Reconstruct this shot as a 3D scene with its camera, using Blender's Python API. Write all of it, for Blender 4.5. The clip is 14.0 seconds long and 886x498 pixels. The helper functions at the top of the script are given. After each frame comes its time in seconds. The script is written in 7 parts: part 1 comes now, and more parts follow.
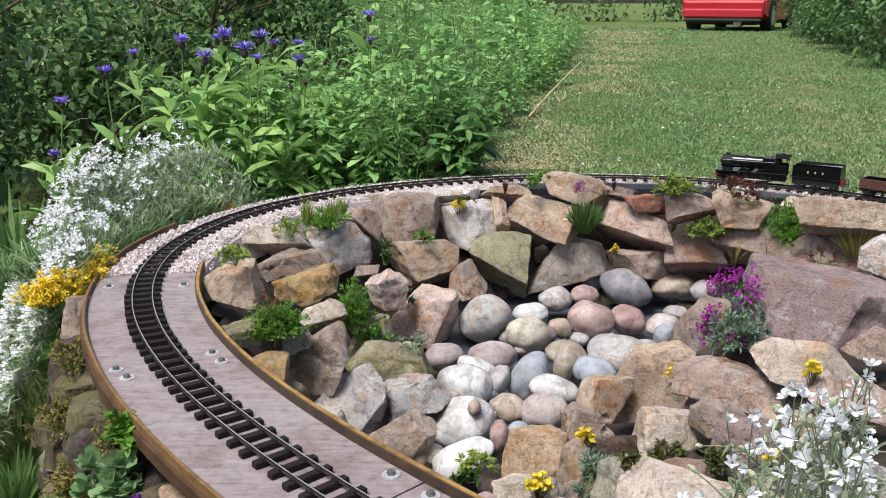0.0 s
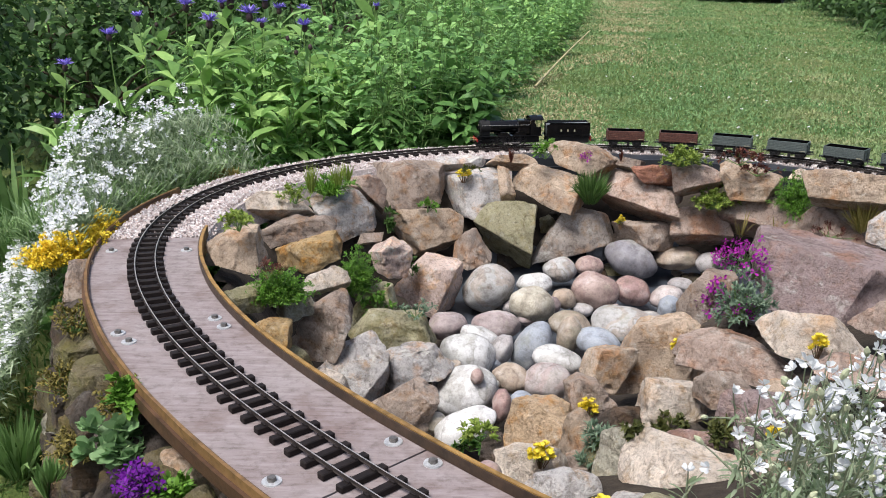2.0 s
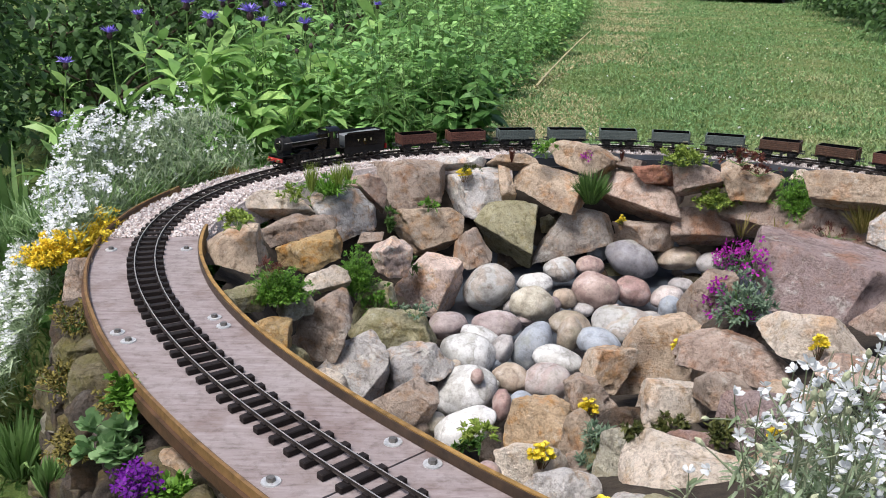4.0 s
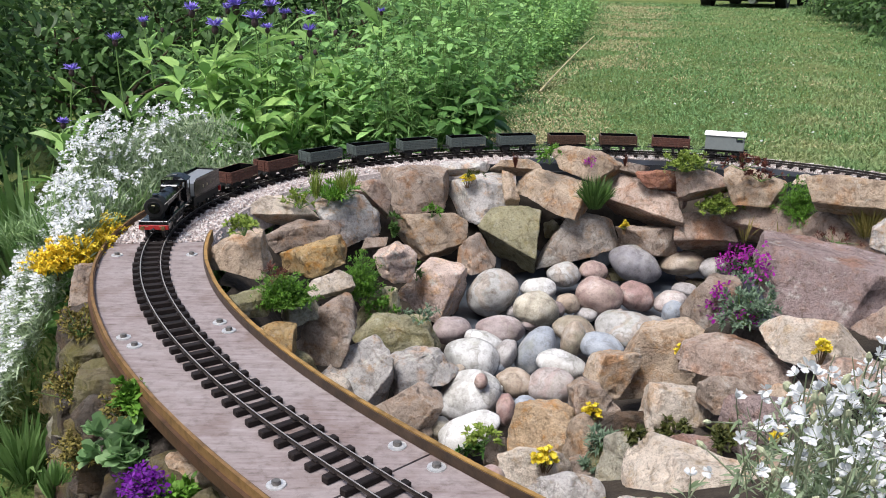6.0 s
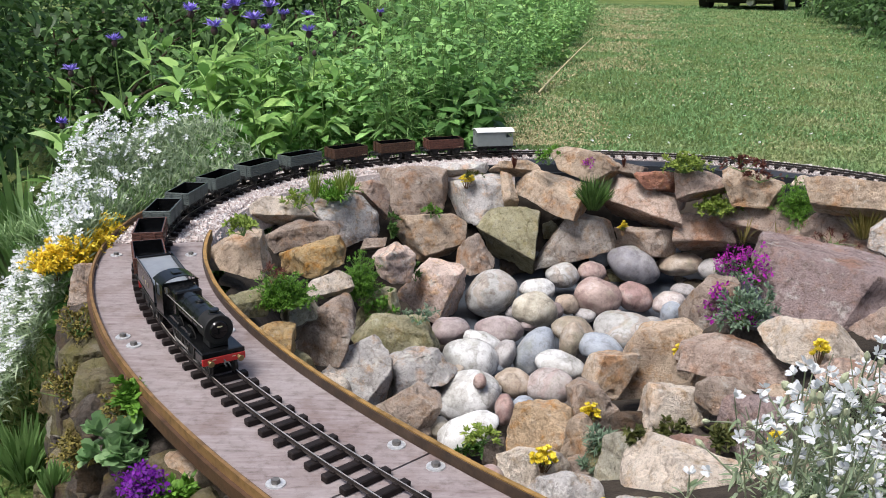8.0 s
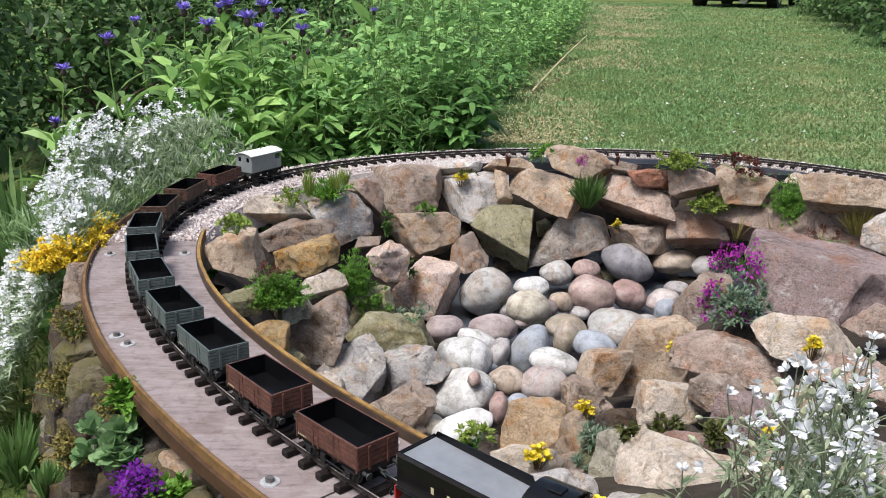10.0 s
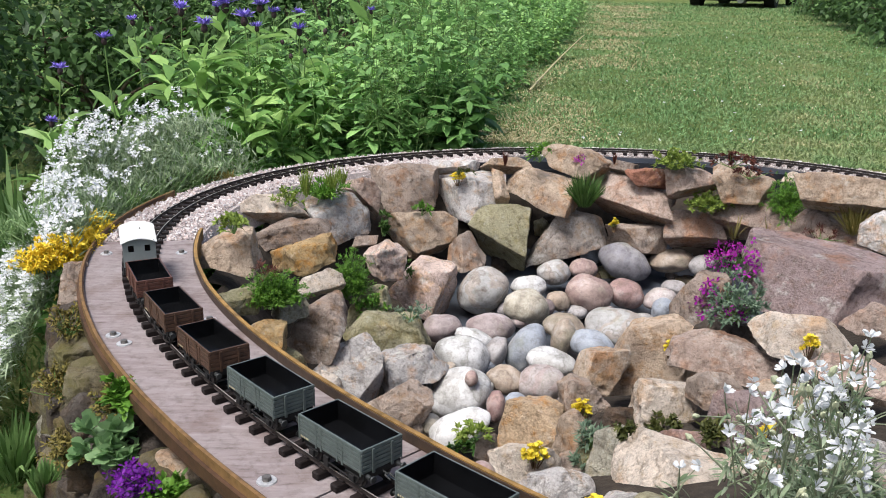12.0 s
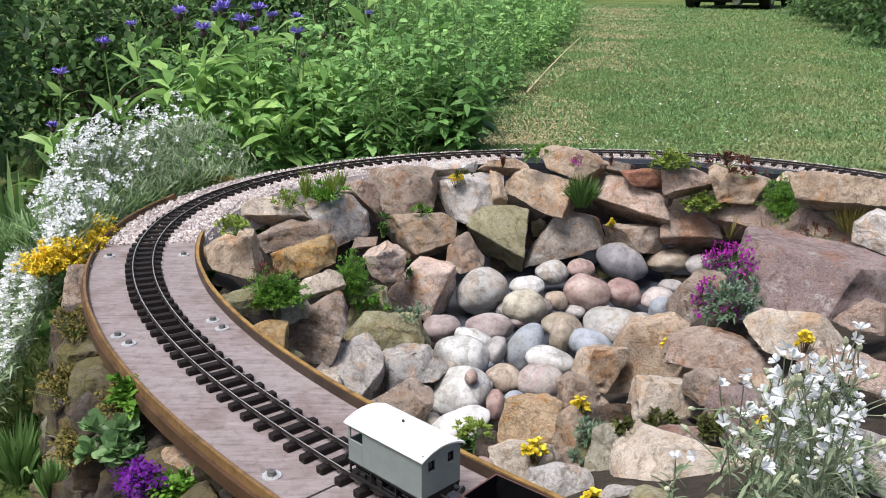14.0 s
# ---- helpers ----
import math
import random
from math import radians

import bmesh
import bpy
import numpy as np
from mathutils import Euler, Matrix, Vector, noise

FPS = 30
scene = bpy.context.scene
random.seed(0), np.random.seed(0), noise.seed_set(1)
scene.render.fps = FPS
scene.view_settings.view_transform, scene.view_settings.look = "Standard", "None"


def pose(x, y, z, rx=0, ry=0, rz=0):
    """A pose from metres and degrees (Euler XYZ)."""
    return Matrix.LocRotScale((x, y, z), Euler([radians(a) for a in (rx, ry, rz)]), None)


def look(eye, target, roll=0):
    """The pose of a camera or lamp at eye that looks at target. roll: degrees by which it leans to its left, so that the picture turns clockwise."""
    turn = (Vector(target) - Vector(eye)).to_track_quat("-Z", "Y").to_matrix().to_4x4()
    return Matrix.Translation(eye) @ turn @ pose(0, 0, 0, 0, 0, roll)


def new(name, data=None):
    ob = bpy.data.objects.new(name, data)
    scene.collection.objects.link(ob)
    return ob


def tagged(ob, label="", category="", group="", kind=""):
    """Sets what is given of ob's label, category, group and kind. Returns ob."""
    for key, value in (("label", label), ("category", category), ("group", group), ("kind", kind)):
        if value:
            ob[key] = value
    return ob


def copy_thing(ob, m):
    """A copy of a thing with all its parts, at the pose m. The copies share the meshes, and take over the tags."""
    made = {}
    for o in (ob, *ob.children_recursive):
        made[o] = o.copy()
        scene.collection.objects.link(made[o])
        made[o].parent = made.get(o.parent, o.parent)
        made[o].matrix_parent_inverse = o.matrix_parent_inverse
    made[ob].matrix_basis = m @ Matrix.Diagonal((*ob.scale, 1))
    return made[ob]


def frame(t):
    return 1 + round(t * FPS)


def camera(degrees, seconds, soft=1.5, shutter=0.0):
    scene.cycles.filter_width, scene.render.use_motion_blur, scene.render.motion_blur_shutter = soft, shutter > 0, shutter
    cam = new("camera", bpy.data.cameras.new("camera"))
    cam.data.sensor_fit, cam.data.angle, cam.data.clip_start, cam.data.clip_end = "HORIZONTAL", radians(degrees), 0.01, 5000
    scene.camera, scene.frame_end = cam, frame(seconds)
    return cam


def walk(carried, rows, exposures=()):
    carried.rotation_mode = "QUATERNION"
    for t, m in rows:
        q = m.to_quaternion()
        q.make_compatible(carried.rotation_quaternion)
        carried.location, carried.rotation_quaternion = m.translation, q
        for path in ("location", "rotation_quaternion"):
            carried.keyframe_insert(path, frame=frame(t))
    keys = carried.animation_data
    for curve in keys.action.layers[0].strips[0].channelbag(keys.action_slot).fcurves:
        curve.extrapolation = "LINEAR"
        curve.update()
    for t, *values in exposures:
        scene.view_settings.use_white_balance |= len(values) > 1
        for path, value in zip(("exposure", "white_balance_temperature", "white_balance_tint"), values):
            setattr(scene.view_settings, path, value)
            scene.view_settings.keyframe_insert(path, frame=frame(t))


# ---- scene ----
cam = camera(52.64, 14.0, soft=1.0)
walk(cam, [
    (0.0, pose(0.0011, -0.0092, 0.9514, 74.628, -0.015, -0.161)),
    (0.5, pose(0.0019, -0.0060, 0.9488, 74.037, -0.160, 0.039)),
    (1.0, pose(0.0014, -0.0010, 0.9462, 73.463, -0.461, 0.130)),
    (1.5, pose(0.0000, 0.0000, 0.9457, 73.049, -0.643, 0.196)),
    (2.0, pose(-0.0008, 0.0020, 0.9437, 72.734, -0.680, 0.274)),
    (2.5, pose(-0.0008, 0.0055, 0.9438, 72.520, -0.748, 0.290)),
    (3.0, pose(-0.0002, 0.0084, 0.9425, 72.551, -0.839, 0.276)),
    (5.5, pose(-0.0017, -0.0024, 0.9457, 72.956, -0.699, 0.511)),
    (6.0, pose(-0.0002, -0.0027, 0.9455, 73.025, -0.681, 0.571)),
    (6.5, pose(-0.0009, -0.0027, 0.9444, 73.027, -0.744, 0.568)),
    (7.0, pose(-0.0007, -0.0035, 0.9453, 73.076, -0.767, 0.577)),
    (7.5, pose(-0.0015, -0.0048, 0.9456, 73.135, -0.832, 0.548)),
    (8.0, pose(-0.0013, -0.0055, 0.9442, 73.120, -0.777, 0.494)),
    (10.5, pose(-0.0001, -0.0068, 0.9436, 72.989, -0.739, 0.059)),
    (11.0, pose(-0.0008, -0.0048, 0.9438, 72.943, -0.779, 0.048)),
    (11.5, pose(-0.0006, -0.0042, 0.9422, 72.958, -0.750, -0.007)),
    (12.0, pose(0.0005, -0.0062, 0.9423, 73.014, -0.728, -0.048)),
    (12.5, pose(-0.0001, -0.0102, 0.9427, 73.063, -0.699, -0.103)),
    (13.0, pose(-0.0006, -0.0153, 0.9432, 73.104, -0.598, -0.110)),
    (13.5, pose(-0.0009, -0.0208, 0.9430, 73.184, -0.456, -0.252)),
    (14.0, pose(-0.0016, -0.0268, 0.9431, 73.219, -0.385, -0.284)),
])
# ---- daylight: a bright overcast sky with a broad soft sun ----
world = bpy.data.worlds.new("sky")
scene.world = world
world.use_nodes = True
wn = world.node_tree
sky = wn.nodes.new("ShaderNodeTexSky")
sky.sky_type = "NISHITA"
sky.sun_disc = False
sky.sun_elevation = radians(63)
sky.sun_rotation = radians(-135)
sky.dust_density = 4.0
sky.ozone_density = 1.0
wn.nodes["Background"].inputs[1].default_value = 0.115
wn.links.new(sky.outputs[0], wn.nodes["Background"].inputs[0])
sun_data = bpy.data.lights.new("sun", "SUN")
sun_data.energy = 3.1
sun_data.angle = radians(20)
sun_data.color = (0.985, 0.985, 1.0)
sun_lamp = new("sun", sun_data)
sun_lamp.matrix_world = look((-2.1, -2.1, 6.0), (0, 0, 0))
scene.view_settings.exposure = 0.6

RAIL = 0.45          # rail top
BOARD = RAIL - 0.0125  # deck under the sleepers
GAUGE = 0.032


# ---- materials ----
def material(name, rough=0.8, metal=0.0, spec=0.4):
    m = bpy.data.materials.new(name)
    m.use_nodes = True
    b = m.node_tree.nodes["Principled BSDF"]
    b.inputs["Roughness"].default_value = rough
    b.inputs["Metallic"].default_value = metal
    b.inputs["Specular IOR Level"].default_value = spec
    return m, m.node_tree, b


def node(nt, kind, **values):
    n = nt.nodes.new(kind)
    for key, value in values.items():
        n.inputs[key.replace("_", " ")].default_value = value
    return n


def noise_node(nt, coords, scale, detail=5.0, rough=0.6):
    n = node(nt, "ShaderNodeTexNoise", Scale=scale, Detail=detail, Roughness=rough)
    nt.links.new(coords, n.inputs["Vector"])
    return n


def ramp(nt, fac, stops):
    r = nt.nodes.new("ShaderNodeValToRGB")
    e = r.color_ramp.elements
    while len(e) < len(stops):
        e.new(0.5)
    for i, (p, c) in enumerate(stops):
        e[i].position = p
        e[i].color = (*c, 1) if len(c) == 3 else c
    nt.links.new(fac, r.inputs[0])
    return r.outputs[0]


def mix(nt, fac, a, b, blend="MIX"):
    n = nt.nodes.new("ShaderNodeMix")
    n.data_type, n.blend_type = "RGBA", blend
    for value, i in ((fac, 0), (a, 6), (b, 7)):
        if isinstance(value, (int, float)):
            n.inputs[i].default_value = value
        elif isinstance(value, tuple):
            n.inputs[i].default_value = (*value, 1)
        else:
            nt.links.new(value, n.inputs[i])
    return n.outputs[2]


def bump(nt, b, height, strength, distance):
    n = node(nt, "ShaderNodeBump", Strength=strength, Distance=distance)
    nt.links.new(height, n.inputs["Height"])
    nt.links.new(n.outputs[0], b.inputs["Normal"])


def coords_of(nt, which="Object"):
    return nt.nodes.new("ShaderNodeTexCoord").outputs[which]


def shifted(nt, step=7.0):
    """Object coordinates, moved by each object's random number."""
    info = nt.nodes.new("ShaderNodeObjectInfo")
    add = nt.nodes.new("ShaderNodeVectorMath")
    add.operation = "MULTIPLY_ADD"
    comb = nt.nodes.new("ShaderNodeCombineXYZ")
    for i in range(3):
        nt.links.new(info.outputs["Random"], comb.inputs[i])
    nt.links.new(comb.outputs[0], add.inputs[0])
    add.inputs[1].default_value = (step, step * 1.7, step * 2.3)
    nt.links.new(coords_of(nt), add.inputs[2])
    return add.outputs[0], info.outputs["Random"]


def rock_material(name, base, dark, stain, moss=0.0, rough=0.9, grain=230.0, lichen=0.22):
    # the skin reads a little cooler than the broken stone
    base, dark = (base[0], base[1], base[2] * 1.04), (dark[0], dark[1], dark[2] * 1.04)
    m, nt, b = material(name, rough, 0, 0.2)
    c, rnd = shifted(nt)
    broad = noise_node(nt, c, 9.0, 6, 0.68)
    blotch = noise_node(nt, c, 30.0, 6, 0.72)
    pits = noise_node(nt, c, 75.0, 5, 0.75)
    fine = noise_node(nt, c, grain, 4, 0.8)
    col = ramp(nt, broad.outputs[0], [(0.30, dark), (0.5, base), (0.70, tuple(min(1, v * 1.3) for v in base))])
    col = mix(nt, ramp(nt, blotch.outputs[0], [(0.52, (0, 0, 0)), (0.66, (0.8, 0.8, 0.8))]), col, stain)
    pale = noise_node(nt, c, 42.0, 6, 0.7)
    col = mix(nt, ramp(nt, pale.outputs[0], [(0.56, (0, 0, 0)), (0.66, (lichen, lichen, lichen))]), col, (0.50, 0.48, 0.44))
    iron = noise_node(nt, c, 13.0, 5, 0.62)
    col = mix(nt, ramp(nt, iron.outputs[0], [(0.55, (0, 0, 0)), (0.68, (0.55, 0.55, 0.55))]), col, tuple(min(1, v * k) for v, k in zip(stain, (1.2, 0.95, 0.75))))
    crust = noise_node(nt, c, 19.0, 7, 0.75)
    col = mix(nt, ramp(nt, crust.outputs[0], [(0.57, (0, 0, 0)), (0.63, (lichen * 1.5, lichen * 1.5, lichen * 1.5))]), col, (0.60, 0.585, 0.54))
    seam = noise_node(nt, c, 11.0, 3, 0.55)
    col = mix(nt, 0.55, col, ramp(nt, seam.outputs[0], [(0.47, (1, 1, 1)), (0.495, (0.45, 0.42, 0.4)), (0.52, (1, 1, 1))]), "MULTIPLY")
    col = mix(nt, 0.72, col, ramp(nt, pits.outputs[0], [(0.33, (0.38, 0.36, 0.34)), (0.47, (1, 1, 1))]), "MULTIPLY")
    col = mix(nt, 0.6, col, ramp(nt, fine.outputs[0], [(0.34, (0.45, 0.43, 0.41)), (0.52, (1, 1, 1)), (0.72, (1, 1, 1))]), "MULTIPLY")
    hue = nt.nodes.new("ShaderNodeHueSaturation")
    val = nt.nodes.new("ShaderNodeMapRange")
    val.inputs[3].default_value, val.inputs[4].default_value = 1.0, 1.28
    nt.links.new(rnd, val.inputs[0])
    nt.links.new(val.outputs[0], hue.inputs["Value"])
    nt.links.new(col, hue.inputs["Color"])
    hue.inputs["Saturation"].default_value = 1.13
    col = hue.outputs[0]
    if moss:
        patch = noise_node(nt, c, 16.0, 7, 0.72)
        fac = ramp(nt, patch.outputs[0], [(0.62 - 0.22 * moss, (0, 0, 0)), (0.8 - 0.2 * moss, (0.7, 0.7, 0.7))])
        col = mix(nt, fac, col, (0.15, 0.14, 0.04))
    nt.links.new(col, b.inputs["Base Color"])
    h = mix(nt, 0.4, mix(nt, 0.5, blotch.outputs[0], pits.outputs[0]), fine.outputs[0])
    bump(nt, b, h, 1.0, 0.019)
    return m


SANDSTONE = rock_material("tan_sandstone", (0.46, 0.37, 0.28), (0.265, 0.20, 0.15), (0.39, 0.245, 0.14))
PALE = rock_material("pale_sandstone", (0.57, 0.50, 0.415), (0.37, 0.31, 0.245), (0.46, 0.355, 0.245))
PINK = rock_material("pink_sandstone", (0.415, 0.33, 0.272), (0.25, 0.19, 0.155), (0.365, 0.23, 0.165))
MAUVE = rock_material("mauve_sandstone", (0.305, 0.24, 0.222), (0.20, 0.155, 0.142), (0.28, 0.195, 0.168))
BROWN = rock_material("brown_stone", (0.37, 0.305, 0.25), (0.215, 0.17, 0.138), (0.31, 0.205, 0.135))
OCHRE = rock_material("ochre_stone", (0.45, 0.335, 0.19), (0.25, 0.185, 0.105), (0.40, 0.215, 0.075), 0.25)
GREY = rock_material("grey_lichened_stone", (0.50, 0.475, 0.44), (0.26, 0.245, 0.225), (0.47, 0.33, 0.22), 0.1, 0.9, 200.0, 0.6)
OLIVE = rock_material("olive_mossy_stone", (0.34, 0.315, 0.21), (0.19, 0.175, 0.115), (0.27, 0.235, 0.13), 0.6)
GRANITE = rock_material("pink_granite", (0.58, 0.47, 0.40), (0.36, 0.28, 0.235), (0.58, 0.40, 0.26), 0.0, 0.85, 170.0, 0.5)
GREYBROWN = rock_material("grey_brown_stone", (0.36, 0.32, 0.275), (0.20, 0.172, 0.148), (0.34, 0.25, 0.18), 0.1, 0.9, 170.0, 0.4)
OCHRETAN = rock_material("orange_tan_sandstone", (0.47, 0.36, 0.245), (0.30, 0.225, 0.15), (0.45, 0.25, 0.11))
OLIVEGREY = rock_material("olive_grey_stone", (0.33, 0.31, 0.245), (0.19, 0.178, 0.14), (0.27, 0.23, 0.15), 0.35, 0.9, 200.0, 0.35)
RUST = rock_material("rust_red_stone", (0.31, 0.165, 0.12), (0.17, 0.085, 0.065), (0.36, 0.20, 0.12))
# Shade of wall and gaps put into both colours; MOSSY's moss is its own.
MOSSY = rock_material("mossy_shaded_stone", (0.15, 0.13, 0.085), (0.075, 0.065, 0.043), (0.14, 0.11, 0.055), 0.75, 0.9, 230.0, 0.06)
DARK = rock_material("shade_dark_stone", (0.075, 0.063, 0.052), (0.04, 0.033, 0.028), (0.09, 0.065, 0.045), 0.4, 0.9, 230.0, 0.03)


def pebble_material(name, base, vein, mark):
    base = tuple(min(0.9, v * 1.16) for v in base)
    m, nt, b = material(name, 0.62, 0, 0.4)
    c, rnd = shifted(nt)
    broad = noise_node(nt, c, 9.0, 5, 0.6)
    fine = noise_node(nt, c, 320.0, 3, 0.7)
    col = ramp(nt, broad.outputs[0], [(0.3, tuple(v * 0.66 for v in base)), (0.58, tuple(v * 0.95 for v in base)), (0.75, tuple(min(1, v * 1.15) for v in base))])
    wave = node(nt, "ShaderNodeTexWave", Scale=5.0, Distortion=14.0, Detail=4.0, Detail_Scale=2.0)
    nt.links.new(c, wave.inputs["Vector"])
    col = mix(nt, ramp(nt, wave.outputs["Fac"], [(0.62, (0, 0, 0)), (0.85, (vein, vein, vein))]), col, mark)
    line = noise_node(nt, c, 10.0, 4, 0.6)
    col = mix(nt, ramp(nt, line.outputs[0], [(0.475, (0, 0, 0)), (0.5, (vein, vein, vein)), (0.525, (0, 0, 0))]), col, tuple(v * 0.55 for v in mark))
    mottle = noise_node(nt, c, 34.0, 6, 0.7)
    col = mix(nt, 0.8, col, ramp(nt, mottle.outputs[0], [(0.34, (0.62, 0.6, 0.58)), (0.5, (0.95, 0.95, 0.95)), (0.66, (1, 1, 1))]), "MULTIPLY")
    algae = noise_node(nt, c, 13.0, 5, 0.62)
    col = mix(nt, ramp(nt, algae.outputs[0], [(0.53, (0, 0, 0)), (0.7, (0.5, 0.5, 0.5))]), col, (0.25, 0.245, 0.165))
    chalk = noise_node(nt, c, 17.0, 5, 0.6)
    col = mix(nt, ramp(nt, chalk.outputs[0], [(0.53, (0, 0, 0)), (0.7, (0.45, 0.45, 0.45))]), col, (0.52, 0.5, 0.48))
    speck = ramp(nt, fine.outputs[0], [(0.33, (0.5, 0.49, 0.47)), (0.52, (1, 1, 1))])
    col = mix(nt, 0.35, col, speck, "MULTIPLY")
    spots = noise_node(nt, c, 60.0, 5, 0.75)
    col = mix(nt, 0.5, col, ramp(nt, spots.outputs[0], [(0.36, (0.45, 0.42, 0.4)), (0.5, (1, 1, 1))]), "MULTIPLY")
    nt.links.new(col, b.inputs["Base Color"])
    bump(nt, b, mix(nt, 0.5, spots.outputs[0], fine.outputs[0]), 0.6, 0.003)
    return m


PEB_BLUE = pebble_material("blue_grey_pebble", (0.31, 0.335, 0.375), 0.2, (0.35, 0.36, 0.38))
PEB_GREY = pebble_material("grey_pebble", (0.34, 0.32, 0.315), 0.25, (0.36, 0.31, 0.29))
PEB_WHITE = pebble_material("white_pebble", (0.57, 0.56, 0.55), 0.5, (0.34, 0.325, 0.29))
PEB_ROSE = pebble_material("rose_white_pebble", (0.46, 0.405, 0.385), 0.5, (0.37, 0.27, 0.25))
PEB_MAUVE = pebble_material("mauve_pebble", (0.33, 0.27, 0.262), 0.4, (0.25, 0.185, 0.18))
PEB_SLATE = pebble_material("slate_pebble", (0.21, 0.20, 0.22), 0.25, (0.27, 0.25, 0.25))
PEB_PINK = pebble_material("pink_pebble", (0.40, 0.30, 0.265), 0.4, (0.22, 0.125, 0.12))
PEB_RED = pebble_material("dark_red_pebble", (0.30, 0.19, 0.175), 0.7, (0.37, 0.25, 0.22))
PEB_BUFF = pebble_material("buff_pebble", (0.37, 0.30, 0.235), 0.4, (0.25, 0.175, 0.125))
PEB_SPECK = pebble_material("speckled_pebble", (0.44, 0.40, 0.32), 0.3, (0.2, 0.16, 0.12))
PEB_VEIN = pebble_material("veined_pebble", (0.40, 0.39, 0.375), 0.7, (0.33, 0.27, 0.225))


def plain(name, colour, rough=0.6, metal=0.0, vary=0.25, scale=90.0, spec=0.4, relief=0.0):
    m, nt, b = material(name, rough, metal, spec)
    c, rnd = shifted(nt)
    n = noise_node(nt, c, scale, 5, 0.65)
    col = ramp(nt, n.outputs[0], [(0.3, tuple(v * (1 - vary) for v in colour)), (0.7, tuple(min(1, v * (1 + vary)) for v in colour))])
    nt.links.new(col, b.inputs["Base Color"])
    if relief:
        bump(nt, b, n.outputs[0], 0.6, relief)
    return m


def leaf_material(name, dark, light, rough=0.5, trans=0.4):
    m, nt, b = material(name, rough, 0, 0.3)
    geo = nt.nodes.new("ShaderNodeNewGeometry")
    col = ramp(nt, geo.outputs["Random Per Island"], [(0.0, dark), (0.55, tuple((a + c) / 2 for a, c in zip(dark, light))), (1.0, light)])
    n = noise_node(nt, coords_of(nt), 60.0, 3)
    col = mix(nt, 0.35, col, ramp(nt, n.outputs[0], [(0.3, (0.55, 0.55, 0.5)), (0.65, (1, 1, 1))]), "MULTIPLY")
    nt.links.new(col, b.inputs["Base Color"])
    if trans:
        tr = nt.nodes.new("ShaderNodeBsdfTranslucent")
        nt.links.new(col, tr.inputs[0])
        add = nt.nodes.new("ShaderNodeMixShader")
        add.inputs[0].default_value = trans
        nt.links.new(b.outputs[0], add.inputs[1])
        nt.links.new(tr.outputs[0], add.inputs[2])
        nt.links.new(add.outputs[0], nt.nodes["Material Output"].inputs[0])
    return m


def plywood_material():
    m, nt, b = material("weathered_plywood", 0.7, 0, 0.35)
    c = coords_of(nt)
    mp = node(nt, "ShaderNodeMapping")
    mp.inputs["Scale"].default_value = (24.0, 150.0, 70.0)
    mp.inputs["Rotation"].default_value = (0, 0, radians(-12))
    nt.links.new(c, mp.inputs[0])
    grain = noise_node(nt, mp.outputs[0], 1.0, 7, 0.7)
    broad = noise_node(nt, c, 7.0, 5, 0.6)
    stain = noise_node(nt, c, 19.0, 4, 0.55)
    col = ramp(nt, grain.outputs[0], [(0.30, (0.10, 0.075, 0.07)), (0.44, (0.20, 0.16, 0.155)), (0.7, (0.275, 0.235, 0.235))])
    col = mix(nt, ramp(nt, broad.outputs[0], [(0.4, (0, 0, 0)), (0.7, (0.4, 0.4, 0.4))]), col, (0.29, 0.26, 0.255))
    col = mix(nt, ramp(nt, stain.outputs[0], [(0.53, (0, 0, 0)), (0.7, (0.6, 0.6, 0.6))]), col, (0.125, 0.082, 0.07))
    grime = noise_node(nt, c, 70.0, 6, 0.75)
    col = mix(nt, 0.6, col, ramp(nt, grime.outputs[0], [(0.34, (0.5, 0.46, 0.44)), (0.5, (1, 1, 1))]), "MULTIPLY")
    nt.links.new(col, b.inputs["Base Color"])
    bump(nt, b, grain.outputs[0], 0.35, 0.0015)
    return m


def kerb_material(name, tone):
    m, nt, b = material(name, 0.62, 0, 0.35)
    c = coords_of(nt)
    n1 = noise_node(nt, c, 45.0, 6, 0.7)
    n2 = noise_node(nt, c, 9.0, 4, 0.6)
    col = ramp(nt, n1.outputs[0], [(0.3, tuple(v * 0.42 for v in tone)), (0.5, tone), (0.7, tuple(v * 1.35 for v in tone))])
    col = mix(nt, ramp(nt, n2.outputs[0], [(0.5, (0, 0, 0)), (0.7, (0.8, 0.8, 0.8))]), col, (0.11, 0.058, 0.03))
    nt.links.new(col, b.inputs["Base Color"])
    bump(nt, b, n1.outputs[0], 0.4, 0.002)
    return m


PLY = plywood_material()
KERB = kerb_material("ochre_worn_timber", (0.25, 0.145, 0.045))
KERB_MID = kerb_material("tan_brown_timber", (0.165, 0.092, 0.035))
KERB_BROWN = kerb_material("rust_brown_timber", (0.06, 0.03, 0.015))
KERB_DARK = plain("dark_face_timber", (0.042, 0.026, 0.016), 0.5, 0, 0.5, 40, 0.4, 0.002)
SLEEPER = plain("brown_black_plastic", (0.012, 0.0085, 0.0078), 0.6, 0, 0.4, 120, 0.2, 0.0004)
RAIL_STEEL = plain("weathered_rail_steel", (0.40, 0.375, 0.35), 0.4, 0.6, 0.25, 140)
ZINC = plain("zinc_plated_steel", (0.50, 0.50, 0.50), 0.5, 0.55, 0.3, 260)
BOLT = plain("dull_bolt_steel", (0.16, 0.15, 0.14), 0.5, 0.6, 0.4, 260)
RAIL_SIDE = plain("rusty_rail_side", (0.024, 0.017, 0.014), 0.75, 0.0, 0.4, 200)


